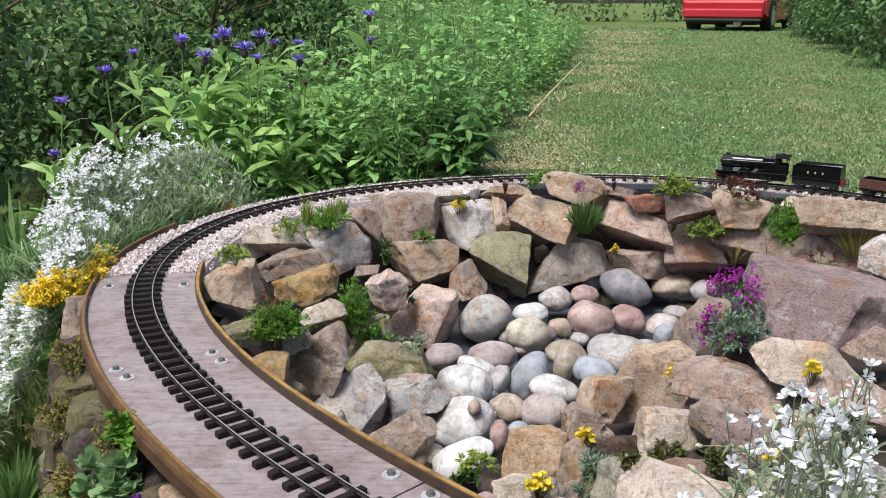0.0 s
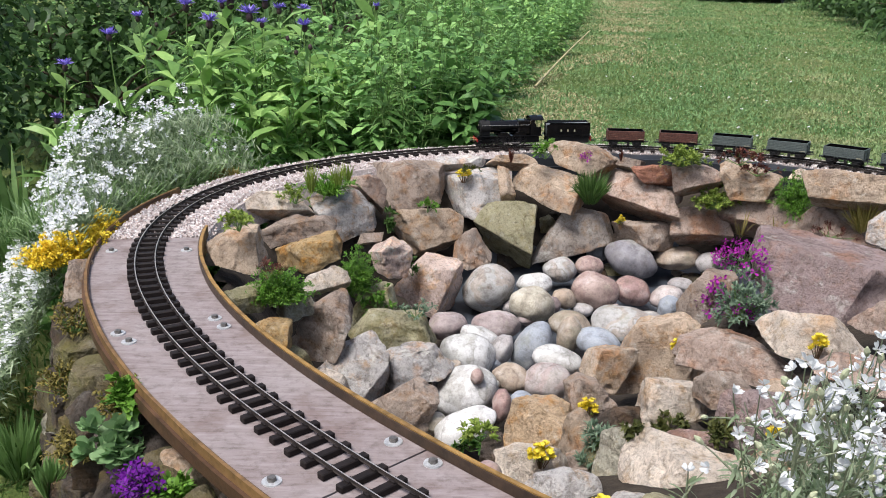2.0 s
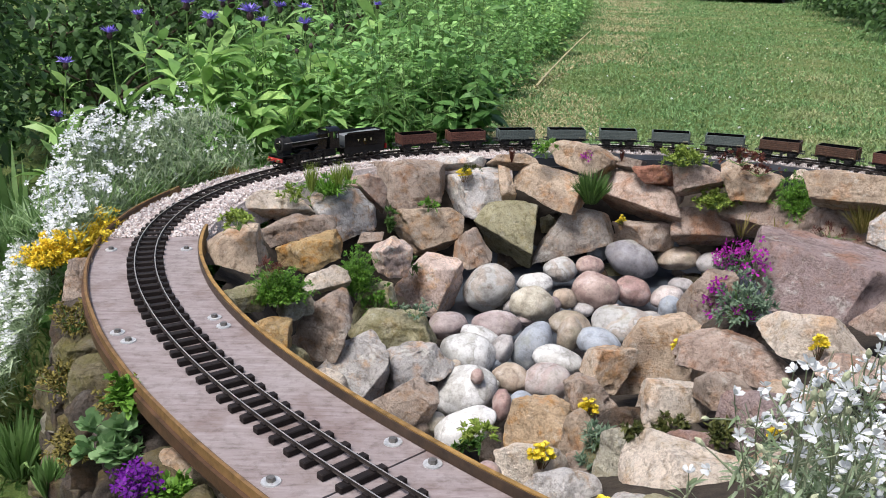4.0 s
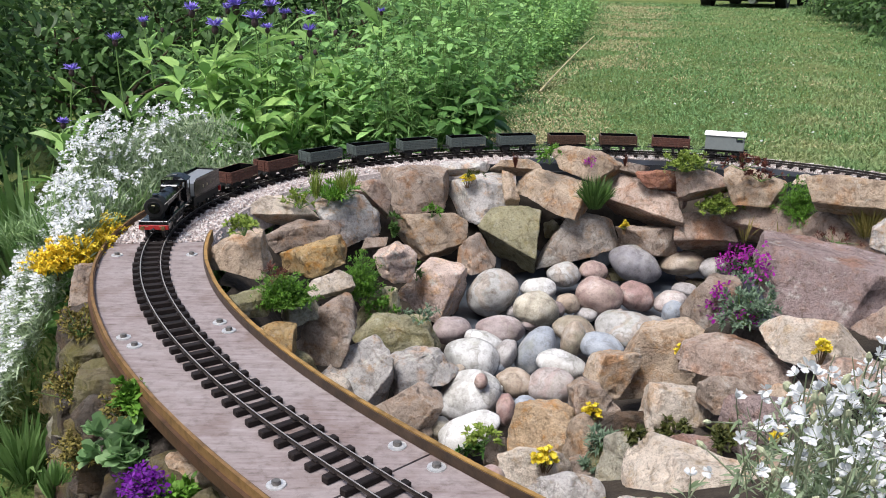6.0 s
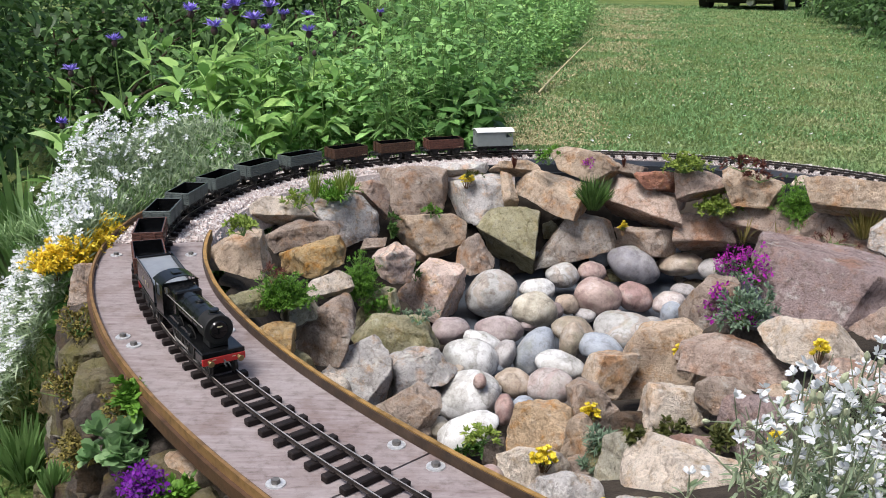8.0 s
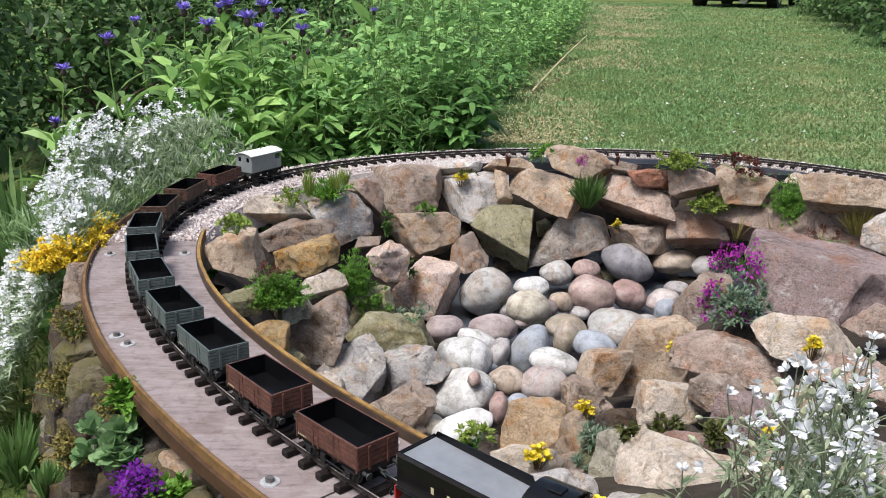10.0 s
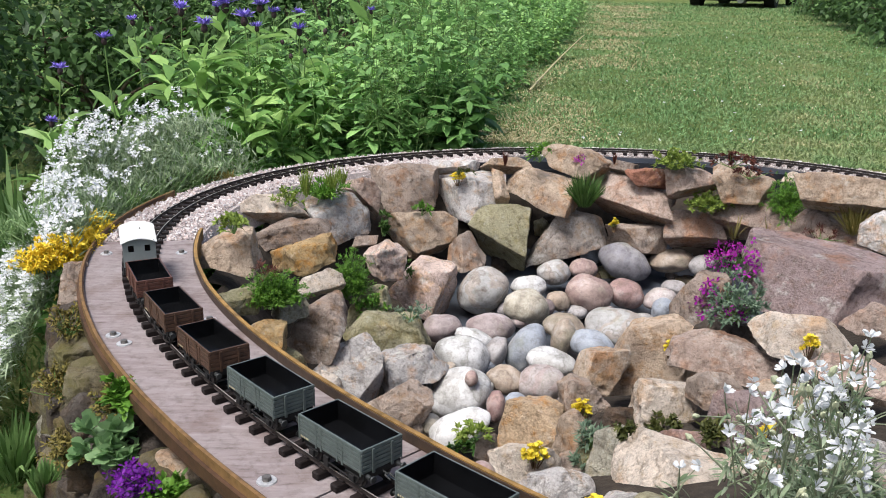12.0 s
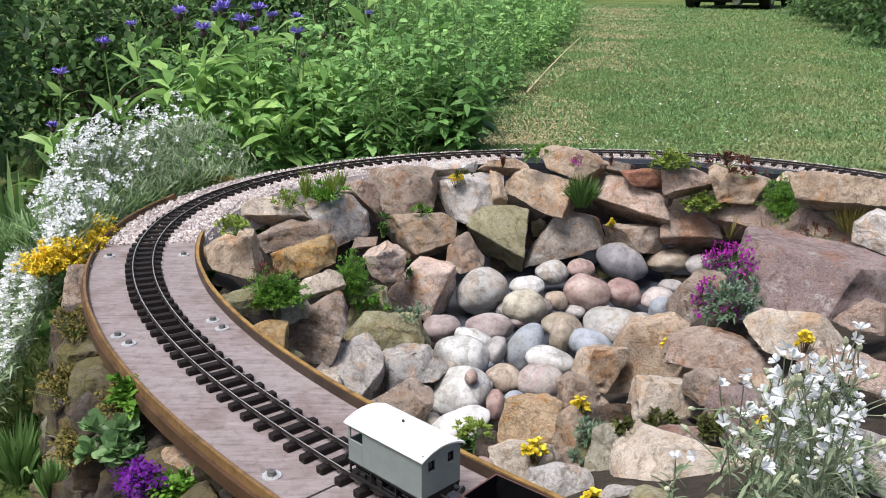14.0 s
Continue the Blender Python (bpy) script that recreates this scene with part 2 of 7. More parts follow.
def island_material(name, stops, rough=0.9, spec=0.25, scale=150.0):
    m, nt, b = material(name, rough, 0, spec)
    geo = nt.nodes.new("ShaderNodeNewGeometry")
    col = ramp(nt, geo.outputs["Random Per Island"], stops)
    n = noise_node(nt, coords_of(nt), scale, 4)
    col = mix(nt, 0.5, col, ramp(nt, n.outputs[0], [(0.3, (0.6, 0.6, 0.6)), (0.65, (1, 1, 1))]), "MULTIPLY")
    nt.links.new(col, b.inputs["Base Color"])
    return m


GRIT = island_material("granite_grit", [(0.0, (0.36, 0.285, 0.26)), (0.35, (0.55, 0.47, 0.445)), (0.7, (0.65, 0.59, 0.57)), (1.0, (0.78, 0.745, 0.73))])
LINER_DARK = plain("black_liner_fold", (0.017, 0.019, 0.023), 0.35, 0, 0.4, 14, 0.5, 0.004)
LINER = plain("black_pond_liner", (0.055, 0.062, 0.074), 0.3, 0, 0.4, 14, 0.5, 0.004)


# ---- mesh helpers ----
def mesh_of(name, verts, faces, mat, smooth=False):
    me = bpy.data.meshes.new(name)
    me.from_pydata([tuple(v) for v in verts], [], [tuple(f) for f in faces])
    me.materials.append(mat)
    if smooth:
        me.polygons.foreach_set("use_smooth", [True] * len(me.polygons))
    me.update()
    return me


def part_mesh(name, me, parent, label="", m=None):
    ob = new(name, me)
    ob.parent = parent
    if m is not None:
        ob.matrix_basis = m
    if name in ("foliage", "stalk_frame", "inflorescence", "branch_frame", "corolla"):
        tagged(ob, kind="stuff")
    return tagged(ob, label) if label else ob


def part(name, bm, mat, parent, label="", smooth=False):
    me = bpy.data.meshes.new(name)
    bm.to_mesh(me)
    bm.free()
    me.materials.append(mat)
    if smooth:
        me.polygons.foreach_set("use_smooth", [True] * len(me.polygons))
    return part_mesh(name, me, parent, label)


def add_box(bm, x0, x1, y0, y1, z0, z1, bevel=0.0):
    v = [bm.verts.new((x, y, z)) for z in (z0, z1) for y in (y0, y1) for x in (x0, x1)]
    faces = [bm.faces.new([v[i] for i in f]) for f in ((0, 2, 3, 1), (4, 5, 7, 6), (0, 1, 5, 4), (2, 6, 7, 3), (0, 4, 6, 2), (1, 3, 7, 5))]
    if bevel:
        edges = list({e for f in faces for e in f.edges})
        bmesh.ops.bevel(bm, geom=edges, offset=bevel, segments=1, affect="EDGES")


def add_tube(bm, a, b, r0, r1=None, n=12, caps=True):
    """A round bar from a to b."""
    r1 = r0 if r1 is None else r1
    a, b = Vector(a), Vector(b)
    q = (b - a).to_track_quat("Z", "Y")
    rings = []
    for p, r in ((a, r0), (b, r1)):
        rings.append([bm.verts.new(p + q @ Vector((r * math.cos(i * math.tau / n), r * math.sin(i * math.tau / n), 0))) for i in range(n)])
    for i in range(n):
        bm.faces.new((rings[0][i], rings[0][(i + 1) % n], rings[1][(i + 1) % n], rings[1][i]))
    if caps:
        bm.faces.new(rings[0][::-1])
        bm.faces.new(rings[1])


def thing(name, label, category, group="", m=None, kind=""):
    ob = new(name)
    ob.empty_display_size = 0.02
    if m is not None:
        ob.matrix_basis = m
    return tagged(ob, label, category, group, kind)


# ---- the line of the railway: an uneven ring, run in falling s ----
BENDS = (0.3027, 0.6205, 1.1822, 1.32, 0.8256, 0.8876, 1.0657, 1.244, 1.4223, 1.6006)
STEP = 0.004


def ring_line():
    pts = []
    x, y, th, s = -0.103509, 0.838343, 2.323702, 0.0
    s_turn = np.linspace(0, 4.8, 10)
    back = []
    bx, by, bth = x, y, th
    while s < 3.4:
        pts.append((x, y, th))
        k = float(np.interp(s, s_turn, BENDS))
        x += math.cos(th - k * STEP / 2) * STEP
        y += math.sin(th - k * STEP / 2) * STEP
        th -= k * STEP
        s += STEP
    for i in range(100):
        k = float(np.interp(i * STEP, (0, 0.3, 0.9), (0.3027, 0.5, 1.2)))
        bx -= math.cos(bth + k * STEP / 2) * STEP
        by -= math.sin(bth + k * STEP / 2) * STEP
        bth += k * STEP
        back.append((bx, by, bth))
    # the unseen side closes the ring
    a, b = Vector((x, y)), Vector((bx, by))
    da, db = Vector((math.cos(th), math.sin(th))), Vector((math.cos(bth), math.sin(bth)))
    reach = 2.0
    c = [a, a + da * reach * 0.62, b - db * reach * 0.66, b]
    curve = []
    for i in range(2001):
        u = i / 2000
        curve.append((1 - u) ** 3 * c[0] + 3 * u * (1 - u) ** 2 * c[1] + 3 * u * u * (1 - u) * c[2] + u ** 3 * c[3])
    run = 0.0
    for p, q in zip(curve, curve[1:]):
        if run <= 0:
            d = q - p
            pts.append((p.x, p.y, math.atan2(d.y, d.x)))
            run += STEP
        run -= (q - p).length
    pts += back[::-1]
    return np.array(pts)


LINE = ring_line()
LENGTH = len(LINE) * STEP


def on_line(s, off=0.0, z=0.0):
    """The place at s along the railway, off metres outward of it."""
    u = (s / STEP) % len(LINE)
    i = int(u)
    a, b = LINE[i], LINE[(i + 1) % len(LINE)]
    f = u - i
    turn = (b[2] - a[2] + math.pi) % math.tau - math.pi
    th = a[2] + turn * f
    x, y = a[0] + (b[0] - a[0]) * f, a[1] + (b[1] - a[1]) * f
    return Vector((x - math.sin(th) * off, y + math.cos(th) * off, z)), th


def sweep(s0, s1, profile, step=0.02, wobble=0.0, seed=0):
    """Vertices and faces of a bar with the given (off, z) outline, from s0 to s1."""
    n = max(2, int(round((s1 - s0) / step)) + 1)
    m = len(profile)
    verts, faces = [], []
    closed = s1 - s0 > LENGTH - 0.02
    if closed:
        n -= 1
    for i in range(n):
        s = s0 + (s1 - s0) * i / (n if closed else n - 1)
        for off, z in profile:
            p, th = on_line(s, off, z)
            if wobble:
                p += noise.noise_vector(Vector((s * 9, off * 30 + seed, z * 30))) * wobble
            verts.append(p)
    for i in range(n if closed else n - 1):
        j = (i + 1) % n
        for k in range(m):
            l = (k + 1) % m
            faces.append((i * m + k, i * m + l, j * m + l, j * m + k))
    if not closed:
        faces.append(tuple(range(m))[::-1])
        faces.append(tuple((n - 1) * m + k for k in range(m)))
    return verts, faces


def swept(name, s0, s1, profile, mat, parent=None, label="", step=0.02, wobble=0.0, seed=0, smooth=False):
    v, f = sweep(s0, s1, profile, step, wobble, seed)
    me = mesh_of(name, v, f, mat, smooth)
    bm = bmesh.new()
    bm.from_mesh(me)
    bmesh.ops.recalc_face_normals(bm, faces=bm.faces)
    bm.to_mesh(me)
    bm.free()
    if parent is None:
        return new(name, me)
    return part_mesh(name, me, parent, label)


# ---- deck, edging and track ----
def build_track():
    top = BOARD
    deck = thing("track_deck", "weathered plywood deck carrying the miniature railway track", "deck")
    swept("board", -0.027, 0.972, [(-0.0935, top), (0.0935, top), (0.0935, top - 0.012), (-0.0935, top - 0.012)], PLY, deck)
    swept("board", -1.1, -0.030, [(-0.0935, top), (0.0935, top), (0.0935, top - 0.012), (-0.0935, top - 0.012)], PLY, deck)
    for s, off in ((0.90, 0.066), (0.88, -0.070), (0.500, 0.073), (0.463, 0.066), (0.492, -0.066), (0.452, -0.068), (0.01, -0.076), (-0.055, -0.078), (0.03, 0.07), (-0.08, 0.07)):
        p, th = on_line(s, off, top)
        bm = bmesh.new()
        add_tube(bm, p, p + Vector((0, 0, 0.0016)), 0.0108, 0.0104, 24)
        part("washer", bm, ZINC, deck)
        bm = bmesh.new()
        add_tube(bm, p + Vector((0, 0, 0.0016)), p + Vector((0, 0, 0.0062)), 0.0052, 0.0048, 6)
        part("bolt_head", bm, BOLT, deck)
    inner = thing("inner_edging", "bent timber edging strip with ochre worn top", "edging")
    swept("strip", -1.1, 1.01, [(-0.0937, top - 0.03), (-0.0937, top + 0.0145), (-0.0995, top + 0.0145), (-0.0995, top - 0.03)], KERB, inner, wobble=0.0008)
    swept("face", -1.1, 1.0, [(-0.0915, top + 0.0005), (-0.0915, top + 0.013), (-0.0935, top + 0.013), (-0.0935, top + 0.0005)], KERB_DARK, inner, "dark inner face", wobble=0.0004)
    outer = thing("outer_edging", "bent timber fascia of two rust-brown strips", "edging")
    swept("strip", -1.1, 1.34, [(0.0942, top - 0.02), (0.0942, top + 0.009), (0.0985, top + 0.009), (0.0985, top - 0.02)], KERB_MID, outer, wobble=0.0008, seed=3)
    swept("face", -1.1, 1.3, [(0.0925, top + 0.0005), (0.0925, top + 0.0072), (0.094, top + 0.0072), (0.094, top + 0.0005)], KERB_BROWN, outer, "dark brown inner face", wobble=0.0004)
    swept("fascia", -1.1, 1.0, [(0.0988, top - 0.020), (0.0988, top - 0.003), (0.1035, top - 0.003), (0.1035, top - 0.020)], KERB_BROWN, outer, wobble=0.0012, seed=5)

    dark = [(-0.075, top - 0.05), (-0.052, top - 0.003), (0.04, top + 0.001), (0.085, top - 0.004), (0.12, top - 0.06)]
    tagged(swept("ballast_bed", 2.302, LENGTH - 1.103, dark, plain("dark_bed", (0.17, 0.15, 0.14), 0.95, 0, 0.4, 160), wobble=0.002), "dark narrow ballast bed under the far track", "ballast", kind="structure")
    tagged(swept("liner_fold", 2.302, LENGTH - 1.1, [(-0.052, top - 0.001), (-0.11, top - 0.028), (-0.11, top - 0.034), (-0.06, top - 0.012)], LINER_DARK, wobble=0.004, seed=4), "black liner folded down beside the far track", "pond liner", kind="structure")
    tagged(swept("ballast_bed", 0.974, 2.30, [(-0.12, top - 0.06), (-0.098, top - 0.003), (-0.04, top + 0.001), (0.04, top + 0.001), (0.085, top - 0.004), (0.12, top - 0.06)], plain("grit_bed", (0.36, 0.31, 0.29), 0.95, 0, 0.4, 160), wobble=0.002), "pale pinkish granite ballast bed under the track", "ballast", kind="structure")
    # loose grit
    rng = np.random.default_rng(4)
    verts, faces = [], []
    tet = np.array([(1, 1, 1), (-1, -1, 1), (-1, 1, -1), (1, -1, -1), (0.2, 0.1, 1.5)]) * 0.5
    for i in range(19000):
        s = 0.972 + rng.random() ** 1.25 * 2.5
        off = rng.uniform(-0.105, 0.085)
        if s > 2.3 and off < -0.045:
            continue
        p, th = on_line(s, off, top + rng.uniform(-0.002, 0.0025) - max(0.0, abs(off) - 0.09) * 1.2)
        size = rng.uniform(0.0022, 0.0052)
        q = Euler(rng.uniform(0, 6.3, 3)).to_matrix()
        k = len(verts)
        shape = tet * rng.uniform(0.7, 1.3, (5, 3)) * size
        verts += [p + q @ Vector(t) for t in shape]
        faces += [(k, k + 1, k + 2), (k, k + 3, k + 1), (k + 4, k + 2, k + 3), (k + 1, k + 3, k + 2), (k, k + 2, k + 4), (k, k + 4, k + 3)]
    tagged(new("ballast", mesh_of("ballast", verts, faces, GRIT)), "loose pink and white granite grit ballast", "gravel", kind="stuff")

    track = thing("railway_track", "narrow model railway track with brown plastic sleepers", "track")
    bm = bmesh.new()
    add_box(bm, -0.0054, 0.0054, -0.0312, 0.0312, 0, 0.0084, 0.0011)
    for side in (-1, 1):
        y = side * (GAUGE / 2 + 0.001)
        add_box(bm, -0.0044, 0.0044, y - 0.0048, y - 0.0021, 0.0084, 0.0103, 0.0005)
        add_box(bm, -0.0044, 0.0044, y + 0.0021, y + 0.0048, 0.0084, 0.0103, 0.0005)
    me = bpy.data.meshes.new("sleeper")
    bm.to_mesh(me)
    bm.free()
    me.materials.append(SLEEPER)
    count = int(LENGTH / 0.0315)
    rnd = random.Random(5)
    for i in range(count):
        p, th = on_line(i * LENGTH / count, rnd.uniform(-0.0008, 0.0008), BOARD + 0.0002)
        part_mesh("sleeper", me, track, "", Matrix.Translation(p) @ Matrix.Rotation(th + rnd.uniform(-0.025, 0.025), 4, "Z"))
    for side in (-1, 1):
        o = side * (GAUGE / 2 + 0.0011)
        z = RAIL
        prof = [(o - 0.0008, z), (o + 0.0008, z), (o + 0.0008, z - 0.0014), (o + 0.0005, z - 0.002), (o + 0.0005, z - 0.0042), (o + 0.0011, z - 0.0048), (o + 0.0011, z - 0.0056), (o - 0.0011, z - 0.0056), (o - 0.0011, z - 0.0048), (o - 0.0005, z - 0.0042), (o - 0.0005, z - 0.002), (o - 0.0008, z - 0.0014)]
        bar = swept("rail", 0, LENGTH, prof, RAIL_SIDE, track, "weathered steel rail with bright worn top", step=0.016)
        bar.data.materials.append(RAIL_STEEL)
        for poly in bar.data.polygons:
            if poly.normal.z > 0.9 and poly.center.z > RAIL - 0.0008:
                poly.material_index = 1
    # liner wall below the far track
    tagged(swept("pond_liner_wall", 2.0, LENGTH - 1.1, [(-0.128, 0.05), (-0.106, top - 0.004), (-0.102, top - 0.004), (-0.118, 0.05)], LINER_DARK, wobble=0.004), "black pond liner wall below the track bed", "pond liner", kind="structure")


build_track()


# ---- the train ----
BLACK = plain("satin_black_paint", (0.0045, 0.0046, 0.005), 0.17, 0, 0.4, 60, 0.3)
MATT_BLACK = plain("matt_black_frames", (0.009, 0.0085, 0.0085), 0.7, 0, 0.4, 80, 0.3)
GREY_WAGON = plain("grey_green_wagon_paint", (0.072, 0.088, 0.083), 0.55, 0, 0.25, 120, 0.4)
BROWN_WAGON = plain("oxide_brown_wagon_paint", (0.085, 0.034, 0.024), 0.6, 0, 0.5, 120, 0.35)
TAN_WAGON = plain("brown_wagon_paint", (0.06, 0.030, 0.018), 0.6, 0, 0.5, 120, 0.35)
IRON = plain("dark_strapping", (0.03, 0.032, 0.032), 0.55, 0.3, 0.3, 120)
RED = plain("red_buffer_beam", (0.34, 0.02, 0.018), 0.45, 0, 0.15, 80)
VAN_GREY = plain("pale_grey_van_paint", (0.18, 0.20, 0.195), 0.55, 0, 0.1, 60, 0.35)
WHITE_ROOF = plain("white_roof_paint", (0.78, 0.77, 0.74), 0.55, 0, 0.06, 50, 0.35)
BRASS = plain("dull_brass", (0.22, 0.16, 0.075), 0.5, 0.8, 0.2, 90)
WHEEL = plain("steel_wheel", (0.05, 0.047, 0.045), 0.4, 0.7, 0.3, 90)
LETTER = plain("cream_lettering", (0.40, 0.35, 0.22), 0.6, 0, 0.25, 90)


def wheel_bm(r, width, spokes=0):
    """A flanged wheel on the y axis, tread at y = 0 to width."""
    bm = bmesh.new()
    n = 28
    rings = [(r + 0.0016, -0.0012), (r + 0.0016, 0.0), (r, 0.0004), (r, width), (r * 0.84, width), (r * 0.82, width - 0.001)]
    made = [[bm.verts.new((q * math.cos(i * math.tau / n), y, q * math.sin(i * math.tau / n))) for i in range(n)] for q, y in rings]
    for a, b in zip(made, made[1:]):
        for i in range(n):
            bm.faces.new((a[i], a[(i + 1) % n], b[(i + 1) % n], b[i]))
    inner = [bm.verts.new((r * 0.82 * math.cos(i * math.tau / n), -0.0012, r * 0.82 * math.sin(i * math.tau / n))) for i in range(n)]
    for i in range(n):
        bm.faces.new((made[-1][i], made[-1][(i + 1) % n], inner[(i + 1) % n], inner[i]))
        bm.faces.new((inner[i], inner[(i + 1) % n], made[0][(i + 1) % n], made[0][i]))
    if spokes:
        for i in range(spokes):
            a = i * math.tau / spokes
            d = Vector((math.cos(a), 0, math.sin(a)))
            add_tube(bm, d * r * 0.1 + Vector((0, width * 0.5, 0)), d * r * 0.86 + Vector((0, width * 0.5, 0)), 0.0012, 0.0009, 6)
        add_tube(bm, (0, -0.001, 0), (0, width + 0.0008, 0), r * 0.2, r * 0.17, 14)
    else:
        add_tube(bm, (0, -0.001, 0), (0, width * 0.7, 0), r * 0.84, r * 0.84, 24)
        add_tube(bm, (0, 0, 0), (0, width + 0.0006, 0), r * 0.26, r * 0.2, 12)
    return bm


def axle_pair(parent, x, r, spokes=0, width=0.0035):
    out = []
    for side in (-1, 1):
        bm = wheel_bm(r, width, spokes)
        if side < 0:
            bmesh.ops.rotate(bm, verts=bm.verts, matrix=Matrix.Rotation(math.pi, 3, "Z"))
        w = part("wheel", bm, WHEEL, parent, "dark steel flanged wheel")
        w.matrix_basis = Matrix.Translation((x, side * (GAUGE / 2 - 0.0006), r))
        out.append(w)
    bm = bmesh.new()
    add_tube(bm, (x, -GAUGE / 2, r), (x, GAUGE / 2, r), 0.0014, None, 8)
    part("axle", bm, MATT_BLACK, parent)
    return out


def buffers(parent, x, face, z=0.0195, out=0.009, metal=IRON):
    for y in (-0.0195, 0.0195):
        bm = bmesh.new()
        add_tube(bm, (x, y, z), (x + face * out * 0.6, y, z), 0.0026, 0.002, 12)
        add_tube(bm, (x + face * out * 0.6, y, z), (x + face * out, y, z), 0.0013, None, 10)
        add_tube(bm, (x + face * out, y, z), (x + face * (out + 0.0012), y, z), 0.0042, 0.0036, 16)
        part("buffer", bm, metal, parent)
    bm = bmesh.new()
    add_tube(bm, (x, 0, z - 0.001), (x + face * 0.007, 0, z - 0.002), 0.0011, None, 8)
    add_tube(bm, (x + face * 0.007, -0.0028, z - 0.002), (x + face * 0.007, 0.0028, z - 0.002), 0.0011, None, 8)
    add_tube(bm, (x + face * 0.007, -0.0028, z - 0.002), (x + face * 0.0155, -0.0028, z - 0.004), 0.0009, None, 8)
    add_tube(bm, (x + face * 0.007, 0.0028, z - 0.002), (x + face * 0.0155, 0.0028, z - 0.004), 0.0009, None, 8)
    part("coupling", bm, IRON, parent)


def underframe(parent, half, r, base):
    bm = bmesh.new()
    for y in (-0.0205, 0.0205):
        add_box(bm, -half, half, y - 0.0016, y + 0.0016, 0.0165, 0.0231, 0.0004)
    add_box(bm, -half, -half + 0.003, -0.024, 0.024, 0.0155, 0.0231, 0.0004)
    add_box(bm, half - 0.003, half, -0.024, 0.024, 0.0155, 0.0231, 0.0004)
    part("underframe", bm, MATT_BLACK, parent)
    for x in (-base, base):
        axle_pair(parent, x, r)
        for y in (-1, 1):
            bm = bmesh.new()
            v = [(x - 0.013, 0.0168), (x + 0.013, 0.0168), (x + 0.0045, 0.0055), (x - 0.0045, 0.0055)]
            a = [bm.verts.new((p, y * 0.0212, z)) for p, z in v]
            b = [bm.verts.new((p, y * 0.0224, z)) for p, z in v]
            bm.faces.new(a)
            bm.faces.new(b[::-1])
            for i in range(4):
                bm.faces.new((a[i], b[i], b[(i + 1) % 4], a[(i + 1) % 4]))
            add_box(bm, x - 0.004, x + 0.004, min(y * 0.0222, y * 0.0252), max(y * 0.0222, y * 0.0252), 0.0075, 0.0145, 0.0006)
            add_box(bm, x - 0.011, x + 0.011, min(y * 0.0222, y * 0.024), max(y * 0.0222, y * 0.024), 0.0145, 0.0163, 0.0004)
            part("axle_guard", bm, MATT_BLACK, parent)
    for y in (-0.024, 0.024):
        bm = bmesh.new()
        add_tube(bm, (-0.006, y, 0.012), (base, y, 0.0105), 0.0009, None, 6)
        add_box(bm, -0.012, -0.004, y - 0.0015, y + 0.0015, 0.006, 0.018, 0.0006)
        part("brake_gear", bm, MATT_BLACK, parent)
    buffers(parent, half, 1)
    buffers(parent, -half, -1)


def open_wagon(paint, label, planks=5, tall=0.0265):
    """A wooden open wagon with plank sides, on local x; the origin lies on the rails."""
    w = thing("open_wagon", label, "wagon", "wagons of the train")
    L, B, z0 = 0.0535, 0.0264, 0.0232
    bm = bmesh.new()
    add_box(bm, -L + 0.001, L - 0.001, -B + 0.001, B - 0.001, z0, z0 + 0.003)
    part("floor", bm, BLACK, w, "black wagon floor")
    ph = tall / planks
    for i in range(planks):
        for y in (-1, 1):
            bm = bmesh.new()
            add_box(bm, -L, L, min(y * B, y * (B - 0.0022)), max(y * B, y * (B - 0.0022)), z0 + i * ph + 0.0003, z0 + (i + 1) * ph - 0.0003, 0.0004)
            part("plank", bm, paint, w)
        for x in (-1, 1):
            bm = bmesh.new()
            add_box(bm, min(x * L, x * (L - 0.0022)), max(x * L, x * (L - 0.0022)), -B + 0.0023, B - 0.0023, z0 + i * ph + 0.0003, z0 + (i + 1) * ph - 0.0003, 0.0004)
            part("plank", bm, paint, w)
    bm = bmesh.new()
    t = 0.0006
    for y in (-1, 1):
        a, b = y * (B - 0.0022) - y * t, y * (B - 0.0021)
        add_box(bm, -L + 0.0022, L - 0.0022, min(a, b), max(a, b), z0 + 0.003, z0 + tall - 0.0004)
    for x in (-1, 1):
        a, b = x * (L - 0.0022) - x * t, x * (L - 0.0021)
        add_box(bm, min(a, b), max(a, b), -B + 0.003, B - 0.003, z0 + 0.003, z0 + tall - 0.0004)
    part("lining", bm, BLACK, w, "black inner faces")
    for x in (-L + 0.002, -0.022, -0.0135, 0.0135, 0.022, L - 0.002):
        for y in (-1, 1):
            bm = bmesh.new()
            add_box(bm, x - 0.0012, x + 0.0012, min(y * B, y * (B + 0.0007)), max(y * B, y * (B + 0.0007)), z0 - 0.002, z0 + tall - 0.001, 0.0002)
            part("strap", bm, paint, w)
    for x in (-1, 1):
        for y in (-0.012, 0.012):
            bm = bmesh.new()
            add_box(bm, min(x * L, x * (L + 0.0016)), max(x * L, x * (L + 0.0016)), y - 0.0016, y + 0.0016, z0 - 0.002, z0 + tall - 0.002, 0.0003)
            part("end_post", bm, paint, w)
    for y in (-1, 1):
        bm = bmesh.new()
        a, b = y * (B + 0.0003), y * (B + 0.0005)
        for k in range(5):
            add_box(bm, -0.049 + k * 0.003, -0.0472 + k * 0.003, min(a, b), max(a, b), z0 + 0.0018, z0 + 0.0038)
        part("number_bars", bm, LETTER, w, "small cream number panel")
    underframe(w, L, 0.0108, 0.034)
    return w


